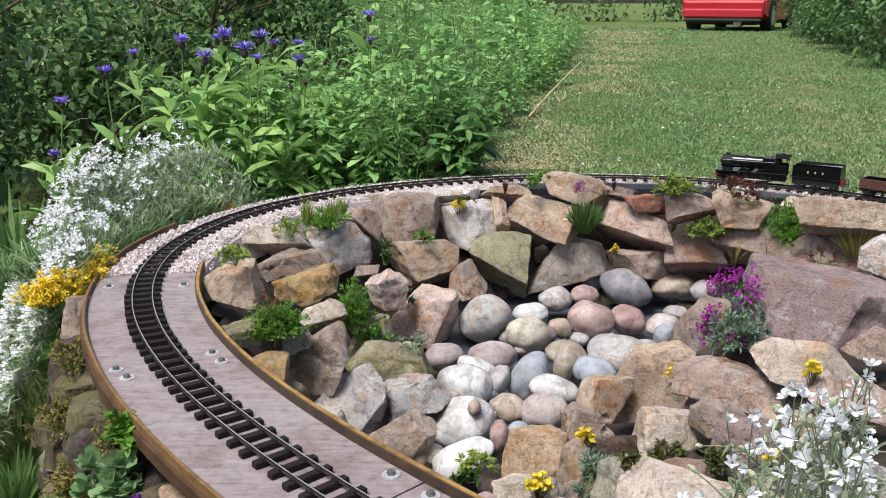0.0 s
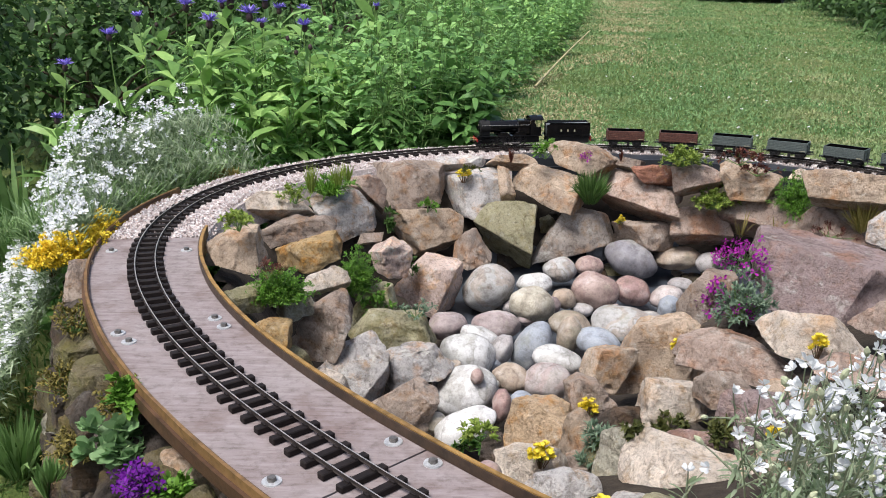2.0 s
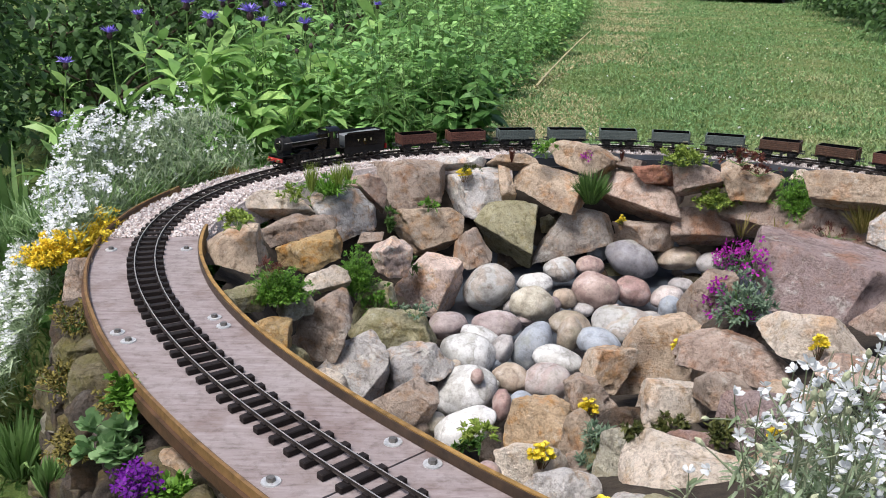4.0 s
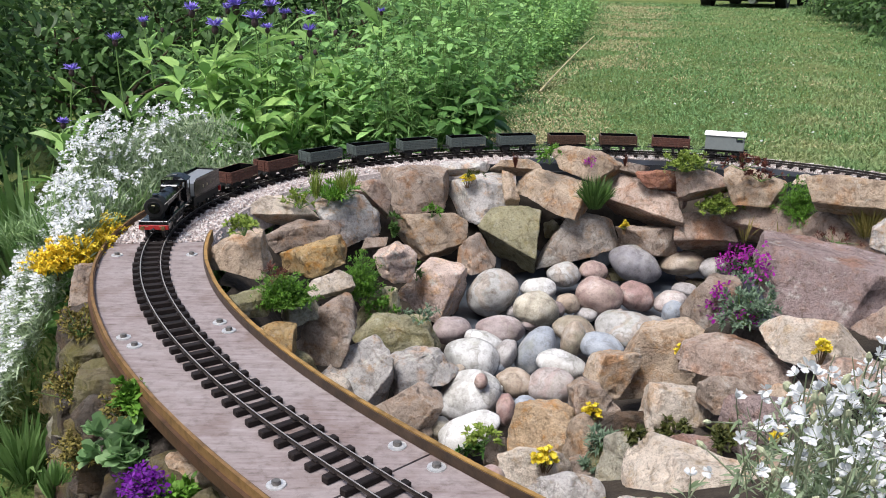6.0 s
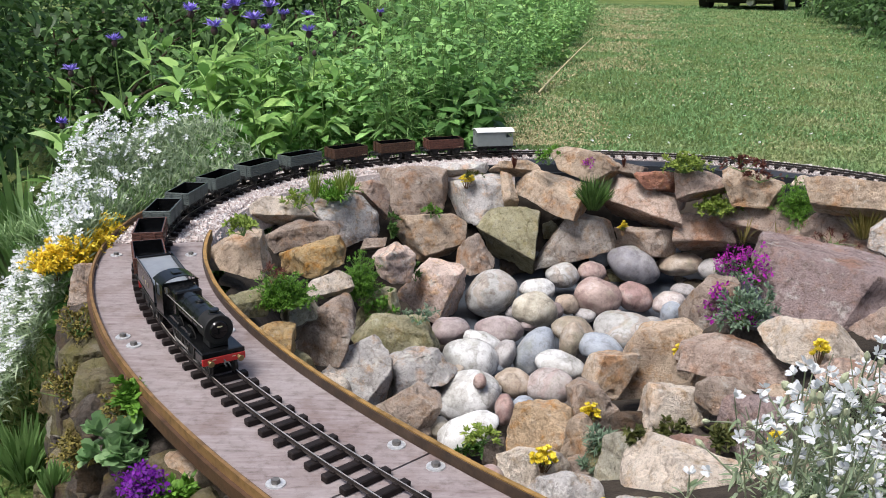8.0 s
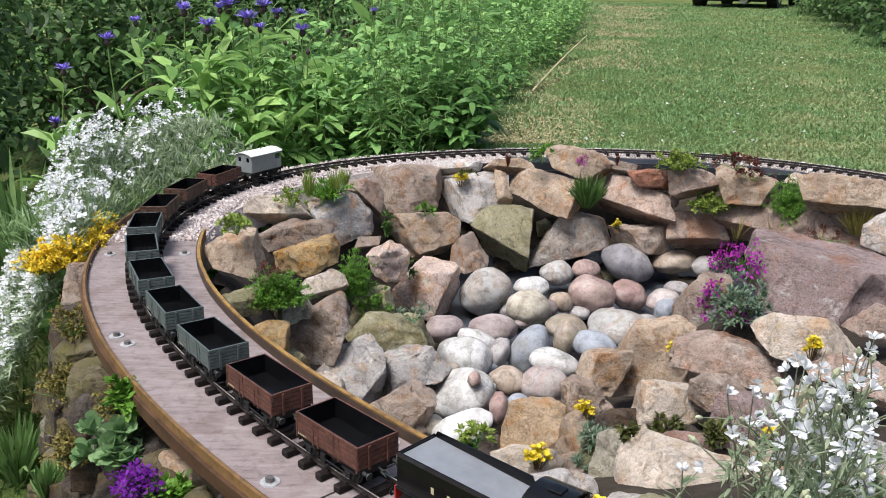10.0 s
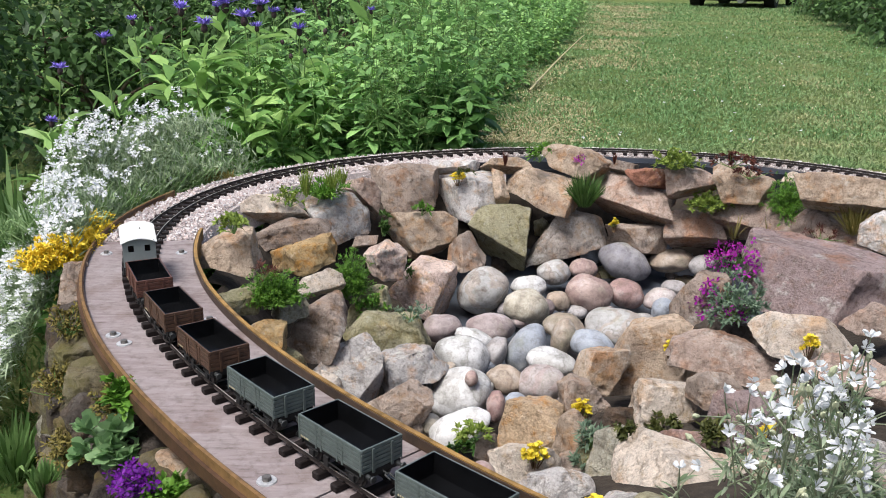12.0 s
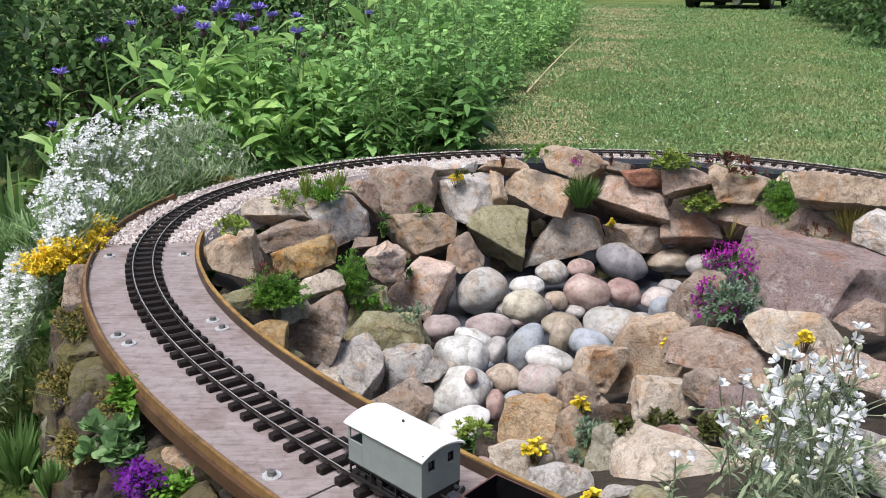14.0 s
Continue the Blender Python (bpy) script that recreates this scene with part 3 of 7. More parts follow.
def brake_van():
    v = thing("brake_van", "pale grey brake van with white arched roof", "brake van")
    L, B, z0, z1 = 0.0535, 0.0262, 0.0238, 0.065
    t = 0.0018
    # sides: planked wall with a veranda opening at the trailing end
    for y in (-1, 1):
        bm = bmesh.new()
        a, b = min(y * B, y * (B - t)), max(y * B, y * (B - t))
        add_box(bm, -L + 0.022, L, a, b, z0, z1, 0.0003)
        add_box(bm, -L, -L + 0.022, a, b, z0, z0 + 0.024, 0.0003)
        add_box(bm, -L, -L + 0.003, a, b, z0 + 0.024, z1, 0.0003)
        add_box(bm, -L + 0.003, -L + 0.022, a, b, z1 - 0.005, z1, 0.0003)
        part("side_wall", bm, VAN_GREY, v)
    # leading end: two windows cut through
    bm = bmesh.new()
    x0, x1 = L - t, L
    wz0, wz1 = z0 + 0.0255, z0 + 0.0365
    add_box(bm, x0, x1, -B + t, B - t, z0, wz0)
    add_box(bm, x0, x1, -B + t, B - t, wz1, z1 + 0.004)
    for a, b in ((-B + t, -0.0175), (-0.0085, 0.0085), (0.0175, B - t)):
        add_box(bm, x0, x1, a, b, wz0, wz1)
    part("end_wall", bm, VAN_GREY, v)
    for y in (-0.013, 0.013):
        bm = bmesh.new()
        add_box(bm, L - t - 0.0012, L - t - 0.0004, y - 0.0045, y + 0.0045, wz0, wz1)
        part("window", bm, BLACK, v, "dark glazed window")
    bm = bmesh.new()
    add_box(bm, -L, -L + t, -B + t, B - t, z0, z0 + 0.024)
    add_box(bm, -L + 0.021, -L + 0.023, -B + t, B - t, z0, z1)
    part("veranda_wall", bm, VAN_GREY, v)
    bm = bmesh.new()
    add_box(bm, -L, L, -B, B, z0 - 0.0025, z0 - 0.0002, 0.0004)
    part("floor", bm, MATT_BLACK, v)
    # roof: an arched sheet
    bm = bmesh.new()
    n = 14
    rows_ = []
    for x in (-L - 0.0035, L + 0.0035):
        for lift in (0, 0.0016):
            rows_.append([bm.verts.new((x, (i / n * 2 - 1) * (B + 0.0025), z1 - 0.0008 + 0.0075 * (1 - (i / n * 2 - 1) ** 2) + lift)) for i in range(n + 1)])
    for i in range(n):
        bm.faces.new((rows_[0][i], rows_[0][i + 1], rows_[2][i + 1], rows_[2][i]))
        bm.faces.new((rows_[1][i], rows_[3][i], rows_[3][i + 1], rows_[1][i + 1]))
        bm.faces.new((rows_[0][i], rows_[1][i], rows_[1][i + 1], rows_[0][i + 1]))
        bm.faces.new((rows_[2][i], rows_[2][i + 1], rows_[3][i + 1], rows_[3][i]))
    for i in (0, n):
        bm.faces.new((rows_[0][i], rows_[2][i], rows_[3][i], rows_[1][i]))
    bmesh.ops.recalc_face_normals(bm, faces=bm.faces)
    part("roof", bm, WHITE_ROOF, v, "white arched roof", smooth=False)
    bm = bmesh.new()
    add_tube(bm, (-0.004, 0.004, z1 + 0.008), (-0.004, 0.004, z1 + 0.0105), 0.0016, 0.0012, 10)
    part("stove_pipe", bm, IRON, v)
    for y in (-1, 1):
        bm = bmesh.new()
        add_box(bm, -L + 0.004, L - 0.004, min(y * 0.0255, y * 0.0285), max(y * 0.0255, y * 0.0285), 0.009, 0.0105)
        for x in (-0.05, -0.018, 0.018, 0.05):
            add_box(bm, x - 0.0008, x + 0.0008, y * 0.0265 - 0.0008, y * 0.0265 + 0.0008, 0.0105, 0.0225)
        part("footboard", bm, MATT_BLACK, v)
    underframe(v, L, 0.0108, 0.034)
    return v


def lettering(parent, x, y, z, height):
    """Three plain cream bars where the initials stand."""
    side = 1 if y > 0 else -1
    for k in (-1, 0, 1):
        bm = bmesh.new()
        add_box(bm, x + k * height * 2.2 - height * 0.2, x + k * height * 2.2 + height * 0.2, min(y, y + side * 0.0002), max(y, y + side * 0.0002), z, z + height * 0.72)
        part("lettering_bar", bm, LETTER, parent)


ROLLING = []


def locomotive():
    e = thing("steam_locomotive", "black model steam locomotive with red buffer beam", "locomotive")
    f, r = 0.1, -0.098
    bm = bmesh.new()
    add_box(bm, r, f - 0.003, -0.0268, 0.0268, 0.0325, 0.0348, 0.0005)
    part("running_plate", bm, BLACK, e)
    bm = bmesh.new()
    add_box(bm, f - 0.003, f, -0.0285, 0.0285, 0.0185, 0.0278, 0.0004)
    beam = part("buffer_beam", bm, RED, e, "bright red buffer beam")
    for y in (-0.013, 0.013):
        bm = bmesh.new()
        add_box(bm, f, f + 0.0002, y - 0.0024, y + 0.0024, 0.0242, 0.0255)
        part("number_bar", bm, LETTER, beam)
    bm = bmesh.new()
    add_box(bm, f - 0.0029, f - 0.0006, -0.0282, 0.0282, 0.0281, 0.0346, 0.0004)
    part("valance", bm, BLACK, e)
    buffers(e, f, 1, 0.0232, 0.008, BRASS)
    bm = bmesh.new()
    for y in (-0.0125, 0.0125):
        add_box(bm, r + 0.006, f - 0.004, y - 0.0008, y + 0.0008, 0.012, 0.0325)
    part("frames", bm, MATT_BLACK, e)
    zc, rb = 0.0588, 0.0178
    bm = bmesh.new()
    add_tube(bm, (-0.036, 0, zc), (0.058, 0, zc), rb, rb, 32)
    for x in (-0.03, -0.008, 0.014, 0.036):
        add_tube(bm, (x - 0.0008, 0, zc), (x + 0.0008, 0, zc), rb + 0.0004, None, 32)
    part("boiler", bm, BLACK, e, smooth=False)
    bm = bmesh.new()
    add_tube(bm, (0.058, 0, zc), (0.0855, 0, zc), rb + 0.0012, None, 32)
    add_tube(bm, (0.0855, 0, zc), (0.087, 0, zc), rb + 0.0018, rb + 0.0008, 32)
    add_box(bm, 0.058, 0.084, -0.0125, 0.0125, 0.0348, zc - 0.006, 0.001)
    box = part("smokebox", bm, MATT_BLACK, e)
    bm = bmesh.new()
    add_tube(bm, (0.087, 0, zc), (0.0892, 0, zc), 0.0125, 0.0108, 28)
    add_box(bm, 0.089, 0.0902, -0.011, 0.011, zc + 0.003, zc + 0.0042)
    add_box(bm, 0.089, 0.0902, -0.011, 0.011, zc - 0.0042, zc - 0.003)
    add_tube(bm, (0.089, 0, zc), (0.0925, 0, zc), 0.0016, None, 10)
    add_box(bm, 0.0915, 0.0925, -0.0006, 0.0006, zc - 0.006, zc + 0.0006)
    part("smokebox_door", bm, BLACK, box)
    bm = bmesh.new()
    add_box(bm, 0.0902, 0.0906, -0.0034, 0.0034, zc + 0.0045, zc + 0.0062)
    part("number_plate", bm, LETTER, box)
    bm = bmesh.new()
    add_tube(bm, (0.0725, 0, zc + 0.015), (0.0725, 0, zc + 0.0205), 0.0088, 0.006, 20)
    add_tube(bm, (0.0725, 0, zc + 0.02), (0.0725, 0, zc + 0.0225), 0.0054, 0.0057, 20)
    add_tube(bm, (0.0725, 0, zc + 0.0225), (0.0725, 0, zc + 0.0242), 0.0068, 0.0062, 20)
    part("chimney", bm, BLACK, e)
    bm = bmesh.new()
    add_tube(bm, (0.02, 0, zc + 0.013), (0.02, 0, zc + 0.0178), 0.0095, 0.0068, 20)
    add_tube(bm, (0.02, 0, zc + 0.0178), (0.02, 0, zc + 0.0205), 0.0068, 0.0035, 20)
    part("steam_dome", bm, BLACK, e, smooth=True)
    # firebox with its flat shoulders
    bm = bmesh.new()
    add_box(bm, -0.064, -0.026, -0.0188, 0.0188, 0.036, zc + 0.0192, 0.0025)
    part("firebox", bm, BLACK, e)
    bm = bmesh.new()
    for y in (-0.003, 0.003):
        add_tube(bm, (-0.05, y, zc + 0.019), (-0.05, y, zc + 0.0235), 0.0016, 0.0012, 10)
    part("safety_valves", bm, BLACK, e)
    # splashers over the driving wheels
    for x in (-0.03, 0.018):
        for y in (-1, 1):
            bm = bmesh.new()
            n = 14
            a = [bm.verts.new((x + 0.0195 * math.cos(math.pi * i / n), y * 0.0165, 0.0348 + 0.0085 * math.sin(math.pi * i / n))) for i in range(n + 1)]
            b = [bm.verts.new((p.co.x, y * 0.0232, p.co.z)) for p in a]
            for i in range(n):
                bm.faces.new((a[i], a[i + 1], b[i + 1], b[i]))
            bm.faces.new(b)
            bm.faces.new(a[::-1])
            part("splasher", bm, BLACK, e)
    # cab: side sheets with cut-outs, front sheet with windows, arched roof
    for y in (-1, 1):
        a, b = min(y * 0.0262, y * 0.0248), max(y * 0.0262, y * 0.0248)
        bm = bmesh.new()
        add_box(bm, -0.094, -0.062, a, b, 0.0348, 0.060, 0.0003)
        add_box(bm, -0.074, -0.062, a, b, 0.060, 0.0785, 0.0003)
        add_box(bm, -0.094, -0.0915, a, b, 0.060, 0.0785, 0.0003)
        part("cab_side", bm, BLACK, e)
    bm = bmesh.new()
    x0, x1 = -0.0635, -0.062
    add_box(bm, x0, x1, -0.0248, 0.0248, 0.0348, 0.066)
    add_box(bm, x0, x1, -0.0248, 0.0248, 0.0755, 0.081)
    for a, b in ((-0.0248, -0.0225), (-0.0125, 0.0125), (0.0225, 0.0248)):
        add_box(bm, x0, x1, a, b, 0.066, 0.0755)
    front = part("cab_front", bm, BLACK, e)
    for y in (-0.0175, 0.0175):
        bm = bmesh.new()
        for k in range(16):
            a0, a1 = k * math.tau / 16, (k + 1) * math.tau / 16
            add_tube(bm, (x1 + 0.0004, y + 0.0046 * math.cos(a0), 0.0707 + 0.0046 * math.sin(a0)), (x1 + 0.0004, y + 0.0046 * math.cos(a1), 0.0707 + 0.0046 * math.sin(a1)), 0.0005, None, 6)
        part("window_rim", bm, BRASS, front)
    bm = bmesh.new()
    n = 14
    rows_ = []
    for x in (-0.1, -0.0605):
        for lift in (0, 0.0013):
            rows_.append([bm.verts.new((x, (i / n * 2 - 1) * 0.0272, 0.0785 + 0.0095 * (1 - abs(i / n * 2 - 1) ** 2.4) + lift)) for i in range(n + 1)])
    for i in range(n):
        bm.faces.new((rows_[0][i], rows_[0][i + 1], rows_[2][i + 1], rows_[2][i]))
        bm.faces.new((rows_[1][i], rows_[3][i], rows_[3][i + 1], rows_[1][i + 1]))
        bm.faces.new((rows_[0][i], rows_[1][i], rows_[1][i + 1], rows_[0][i + 1]))
        bm.faces.new((rows_[2][i], rows_[2][i + 1], rows_[3][i + 1], rows_[3][i]))
    for i in (0, n):
        bm.faces.new((rows_[0][i], rows_[2][i], rows_[3][i], rows_[1][i]))
    bmesh.ops.recalc_face_normals(bm, faces=bm.faces)
    roof = part("cab_roof", bm, BLACK, e)
    bm = bmesh.new()
    add_box(bm, -0.085, -0.072, -0.006, 0.006, 0.0892, 0.0908, 0.0004)
    part("roof_vent", bm, BLACK, roof)
    for y in (-1, 1):
        bm = bmesh.new()
        add_tube(bm, (-0.06, y * 0.0198, zc + 0.006), (0.084, y * 0.0198, zc + 0.006), 0.0006, None, 8)
        for x in (-0.04, 0.0, 0.04, 0.075):
            add_tube(bm, (x, y * 0.0165, zc + 0.005), (x, y * 0.0202, zc + 0.006), 0.0008, None, 6)
        part("handrail", bm, RAIL_STEEL, e, "steel handrail")
        bm = bmesh.new()
        add_box(bm, 0.058, 0.084, y * 0.019 - 0.0045, y * 0.019 + 0.0045, 0.013, 0.026, 0.001)
        part("cylinder", bm, BLACK, e)
    # wheels
    for x in (-0.03, 0.018):
        for w in axle_pair(e, x, 0.0215, 14):
            ROLLING.append((w, x, 0.0215))
    for x in (0.052, 0.086):
        axle_pair(e, x, 0.0108, 8)
    for y in (-1, 1):
        bm = bmesh.new()
        add_box(bm, -0.03, 0.018, min(y * 0.0218, y * 0.023), max(y * 0.0218, y * 0.023), 0.0115, 0.0142, 0.0004)
        part("coupling_rod", bm, RAIL_STEEL, e, "steel coupling rod")
    return e


def tender():
    t = thing("locomotive_tender", "black six-wheeled tender with cream lettering", "tender")
    L, B = 0.068, 0.0262
    bm = bmesh.new()
    add_box(bm, -L, L, -B - 0.0008, B + 0.0008, 0.0315, 0.0335, 0.0004)
    part("footplate", bm, BLACK, t)
    for y in (-1, 1):
        bm = bmesh.new()
        a, b = min(y * B, y * (B - 0.0014)), max(y * B, y * (B - 0.0014))
        add_box(bm, -L + 0.002, L - 0.006, a, b, 0.0335, 0.066, 0.0004)
        # flared top of the sheet
        v = [bm.verts.new(p) for p in ((-L + 0.002, y * B, 0.066), (L - 0.012, y * B, 0.066), (L - 0.016, y * (B + 0.0012), 0.0715), (-L + 0.004, y * (B + 0.0012), 0.0715),
                                       (-L + 0.002, y * (B - 0.0014), 0.066), (L - 0.012, y * (B - 0.0014), 0.066), (L - 0.016, y * (B - 0.0003), 0.0715), (-L + 0.004, y * (B - 0.0003), 0.0715))]
        for q in ((0, 1, 2, 3), (7, 6, 5, 4), (3, 2, 6, 7), (0, 3, 7, 4), (1, 5, 6, 2)):
            bm.faces.new([v[i] for i in q])
        part("side_sheet", bm, BLACK, t)
        lettering(t, 0, y * (B + 0.0002), 0.0455, 0.009)
        bm = bmesh.new()
        add_box(bm, -L + 0.004, L - 0.006, min(y * 0.0212, y * 0.0228), max(y * 0.0212, y * 0.0228), 0.0125, 0.0315, 0.0006)
        for x in (-0.042, 0, 0.042):
            add_box(bm, x - 0.0045, x + 0.0045, min(y * 0.0228, y * 0.0255), max(y * 0.0228, y * 0.0255), 0.0085, 0.017, 0.0006)
        part("tender_frame", bm, MATT_BLACK, t)
    bm = bmesh.new()
    add_box(bm, -L + 0.002, -L + 0.0035, -B + 0.0015, B - 0.0015, 0.0335, 0.07, 0.0004)
    part("rear_sheet", bm, BLACK, t)
    # sloping shiny tank top; its pale grey is the sky's reflection put into colour
    bm = bmesh.new()
    v = [bm.verts.new(p) for p in ((-L + 0.004, -B + 0.0016, 0.0665), (L - 0.01, -B + 0.0016, 0.0615), (L - 0.01, B - 0.0016, 0.0615), (-L + 0.004, B - 0.0016, 0.0665),
                                   (-L + 0.004, -B + 0.0016, 0.034), (L - 0.01, -B + 0.0016, 0.034), (L - 0.01, B - 0.0016, 0.034), (-L + 0.004, B - 0.0016, 0.034))]
    for q in ((0, 1, 2, 3), (7, 6, 5, 4), (0, 4, 5, 1), (1, 5, 6, 2), (2, 6, 7, 3), (3, 7, 4, 0)):
        bm.faces.new([v[i] for i in q])
    part("tank_top", bm, plain("tank_sky_reflection", (0.20, 0.21, 0.225), 0.35, 0.1, 0.15, 50, 0.5), t, "glossy tank top, sky reflection put into its grey")
    bm = bmesh.new()
    add_box(bm, -L - 0.002, -L, -B, B, 0.018, 0.033, 0.0004)
    part("buffer_beam", bm, RED, t, "red rear buffer beam")
    buffers(t, -L - 0.002, -1)
    for x in (-0.042, 0, 0.042):
        axle_pair(t, x, 0.0125, 10)
    return t


# distance of each vehicle's middle behind the leading buffer beam, and half its wheelbase
TRAIN = []


def build_train():
    TRAIN.append((locomotive(), 0.1, 0.03, 1))
    TRAIN.append((tender(), 0.276, 0.042, 1))
    first = {}
    order = ["brown", "brown", "grey", "grey", "grey", "grey", "grey", "tan", "tan", "brown"]
    look_of = {"brown": (BROWN_WAGON, "red-brown five-plank open model wagon, empty, black inside"),
               "grey": (GREY_WAGON, "grey-green planked open model wagon, empty, black inside"),
               "tan": (TAN_WAGON, "dull brown planked open model wagon, empty, black inside")}
    for i, kind in enumerate(order):
        if kind in first:
            w = copy_thing(first[kind], Matrix())
        else:
            w = first[kind] = open_wagon(*look_of[kind], planks=5 if kind != "grey" else 6)
        TRAIN.append((w, 0.4515 + i * 0.1535, 0.034, 1))
    TRAIN.append((brake_van(), 0.4515 + 10 * 0.1535, 0.034, 1))


build_train()

# where the leading buffer beam is on the line, second by second
RUN = ((0.0, 2.956), (1.5, 2.392), (3.0, 1.890), (5.5, 1.120), (6.5, 0.788), (7.5, 0.445), (8.1, 0.240), (11.0, -0.838), (12.5, -1.446), (14.0, -2.086))


def front_at(t):
    ts, ss = zip(*RUN)
    n = len(ts)
    slope = []
    for i in range(n):
        a, b = max(0, i - 1), min(n - 1, i + 1)
        slope.append((ss[b] - ss[a]) / (ts[b] - ts[a]))
    i = min(max(0, sum(1 for v in ts if v <= t) - 1), n - 2)
    h = ts[i + 1] - ts[i]
    u = (t - ts[i]) / h
    return (2 * u ** 3 - 3 * u * u + 1) * ss[i] + (u ** 3 - 2 * u * u + u) * h * slope[i] + (3 * u * u - 2 * u ** 3) * ss[i + 1] + (u ** 3 - u * u) * h * slope[i + 1]


def vehicle_pose(t, behind, base):
    s = front_at(t) + behind
    a, _ = on_line(s - base, 0, RAIL)
    b, _ = on_line(s + base, 0, RAIL)
    d = a - b
    mid = (a + b) / 2
    return Matrix.Translation(mid) @ Matrix.Rotation(math.atan2(d.y, d.x), 4, "Z")


def motions():
    for ob, behind, base, _ in TRAIN:
        walk(ob, [(i * 0.2, vehicle_pose(i * 0.2, behind, base)) for i in range(71)])
    for wheel, x, r in ROLLING:
        side = wheel.matrix_basis.translation.copy()
        rows = []
        for i in range(211):
            t = i / 15
            turn = (front_at(0) - front_at(t)) / r
            rows.append((t, Matrix.Translation(side) @ Matrix.Rotation(turn, 4, "Y")))
        walk(wheel, rows)


# ---- ground ----
def smooth(a, b, x):
    u = min(1.0, max(0.0, (x - a) / (b - a)))
    return u * u * (3 - 2 * u)


RING = [on_line(s)[0] for s in np.arange(0, LENGTH, 0.05)]
RING_XY = np.array([(p.x, p.y) for p in RING])


def line_gap(x, y):
    """Distance from the railway's line, negative inside the ring."""
    d = np.hypot(RING_XY[:, 0] - x, RING_XY[:, 1] - y)
    near = float(d.min())
    inside = False
    n = len(RING_XY)
    j = n - 1
    for i in range(n):
        xi, yi, xj, yj = *RING_XY[i], *RING_XY[j]
        if (yi > y) != (yj > y) and x < (xj - xi) * (y - yi) / (yj - yi) + xi:
            inside = not inside
        j = i
    return -near if inside else near


def ground_height(x, y):
    g = line_gap(x, y) if -1.2 < x < 2.2 and -0.2 < y < 3.4 else 9.0
    lawn = 0.385 + 0.012 * noise.noise(Vector((x * 0.7, y * 0.7, 0)))
    # the bank falls to the garden path beyond the outer wall
    left = -0.25 + (y - 2.5) * 0.16 if y > 2.5 else -0.25
    drop = smooth(left + 0.35, left - 0.5, x) * smooth(60, 30, y)
    front = smooth(2.1, 1.5, y) * smooth(0.6, -0.1, x)
    z = lawn * (1 - max(drop * 0.92, front))
    if g < 0.13:
        z = 0.06 + (z - 0.06) * smooth(-0.1, 0.13, g) if g > -0.1 else 0.06
        if g > -0.12:
            z = min(z, BOARD - 0.035)
    return z


def build_ground():
    def axis(lo, hi, mid0, mid1, fine, grow):
        out = list(np.arange(mid0, mid1 + 1e-6, fine))
        step = fine
        a = mid0
        while a > lo:
            step *= grow
            a -= step
            out.insert(0, a)
        step = fine
        b = mid1
        while b < hi:
            step *= grow
            b += step
            out.append(b)
        return out
    xs = axis(-400, 400, -1.8, 2.6, 0.05, 1.12)
    ys = axis(-200, 900, -0.3, 4.4, 0.05, 1.12)
    verts = [(x, y, ground_height(x, y)) for y in ys for x in xs]
    n = len(xs)
    faces = [(j * n + i, j * n + i + 1, (j + 1) * n + i + 1, (j + 1) * n + i) for j in range(len(ys) - 1) for i in range(n - 1)]
    m, nt, b = material("turf_and_soil", 0.95, 0, 0.2)
    c = coords_of(nt)
    n1 = noise_node(nt, c, 1.3, 6, 0.65)
    n2 = noise_node(nt, c, 38.0, 6, 0.75)
    col = ramp(nt, n1.outputs[0], [(0.3, (0.07, 0.115, 0.025)), (0.5, (0.115, 0.165, 0.042)), (0.7, (0.21, 0.225, 0.085))])
    col = mix(nt, 0.7, col, ramp(nt, n2.outputs[0], [(0.3, (0.4, 0.4, 0.35)), (0.6, (1, 1, 1))]), "MULTIPLY")
    nt.links.new(col, b.inputs["Base Color"])
    bump(nt, b, n2.outputs[0], 0.9, 0.03)
    me = mesh_of("ground", verts, faces, m, True)
    tagged(new("ground", me), "mown summer lawn, patchy green and straw", "lawn", kind="structure")


build_ground()


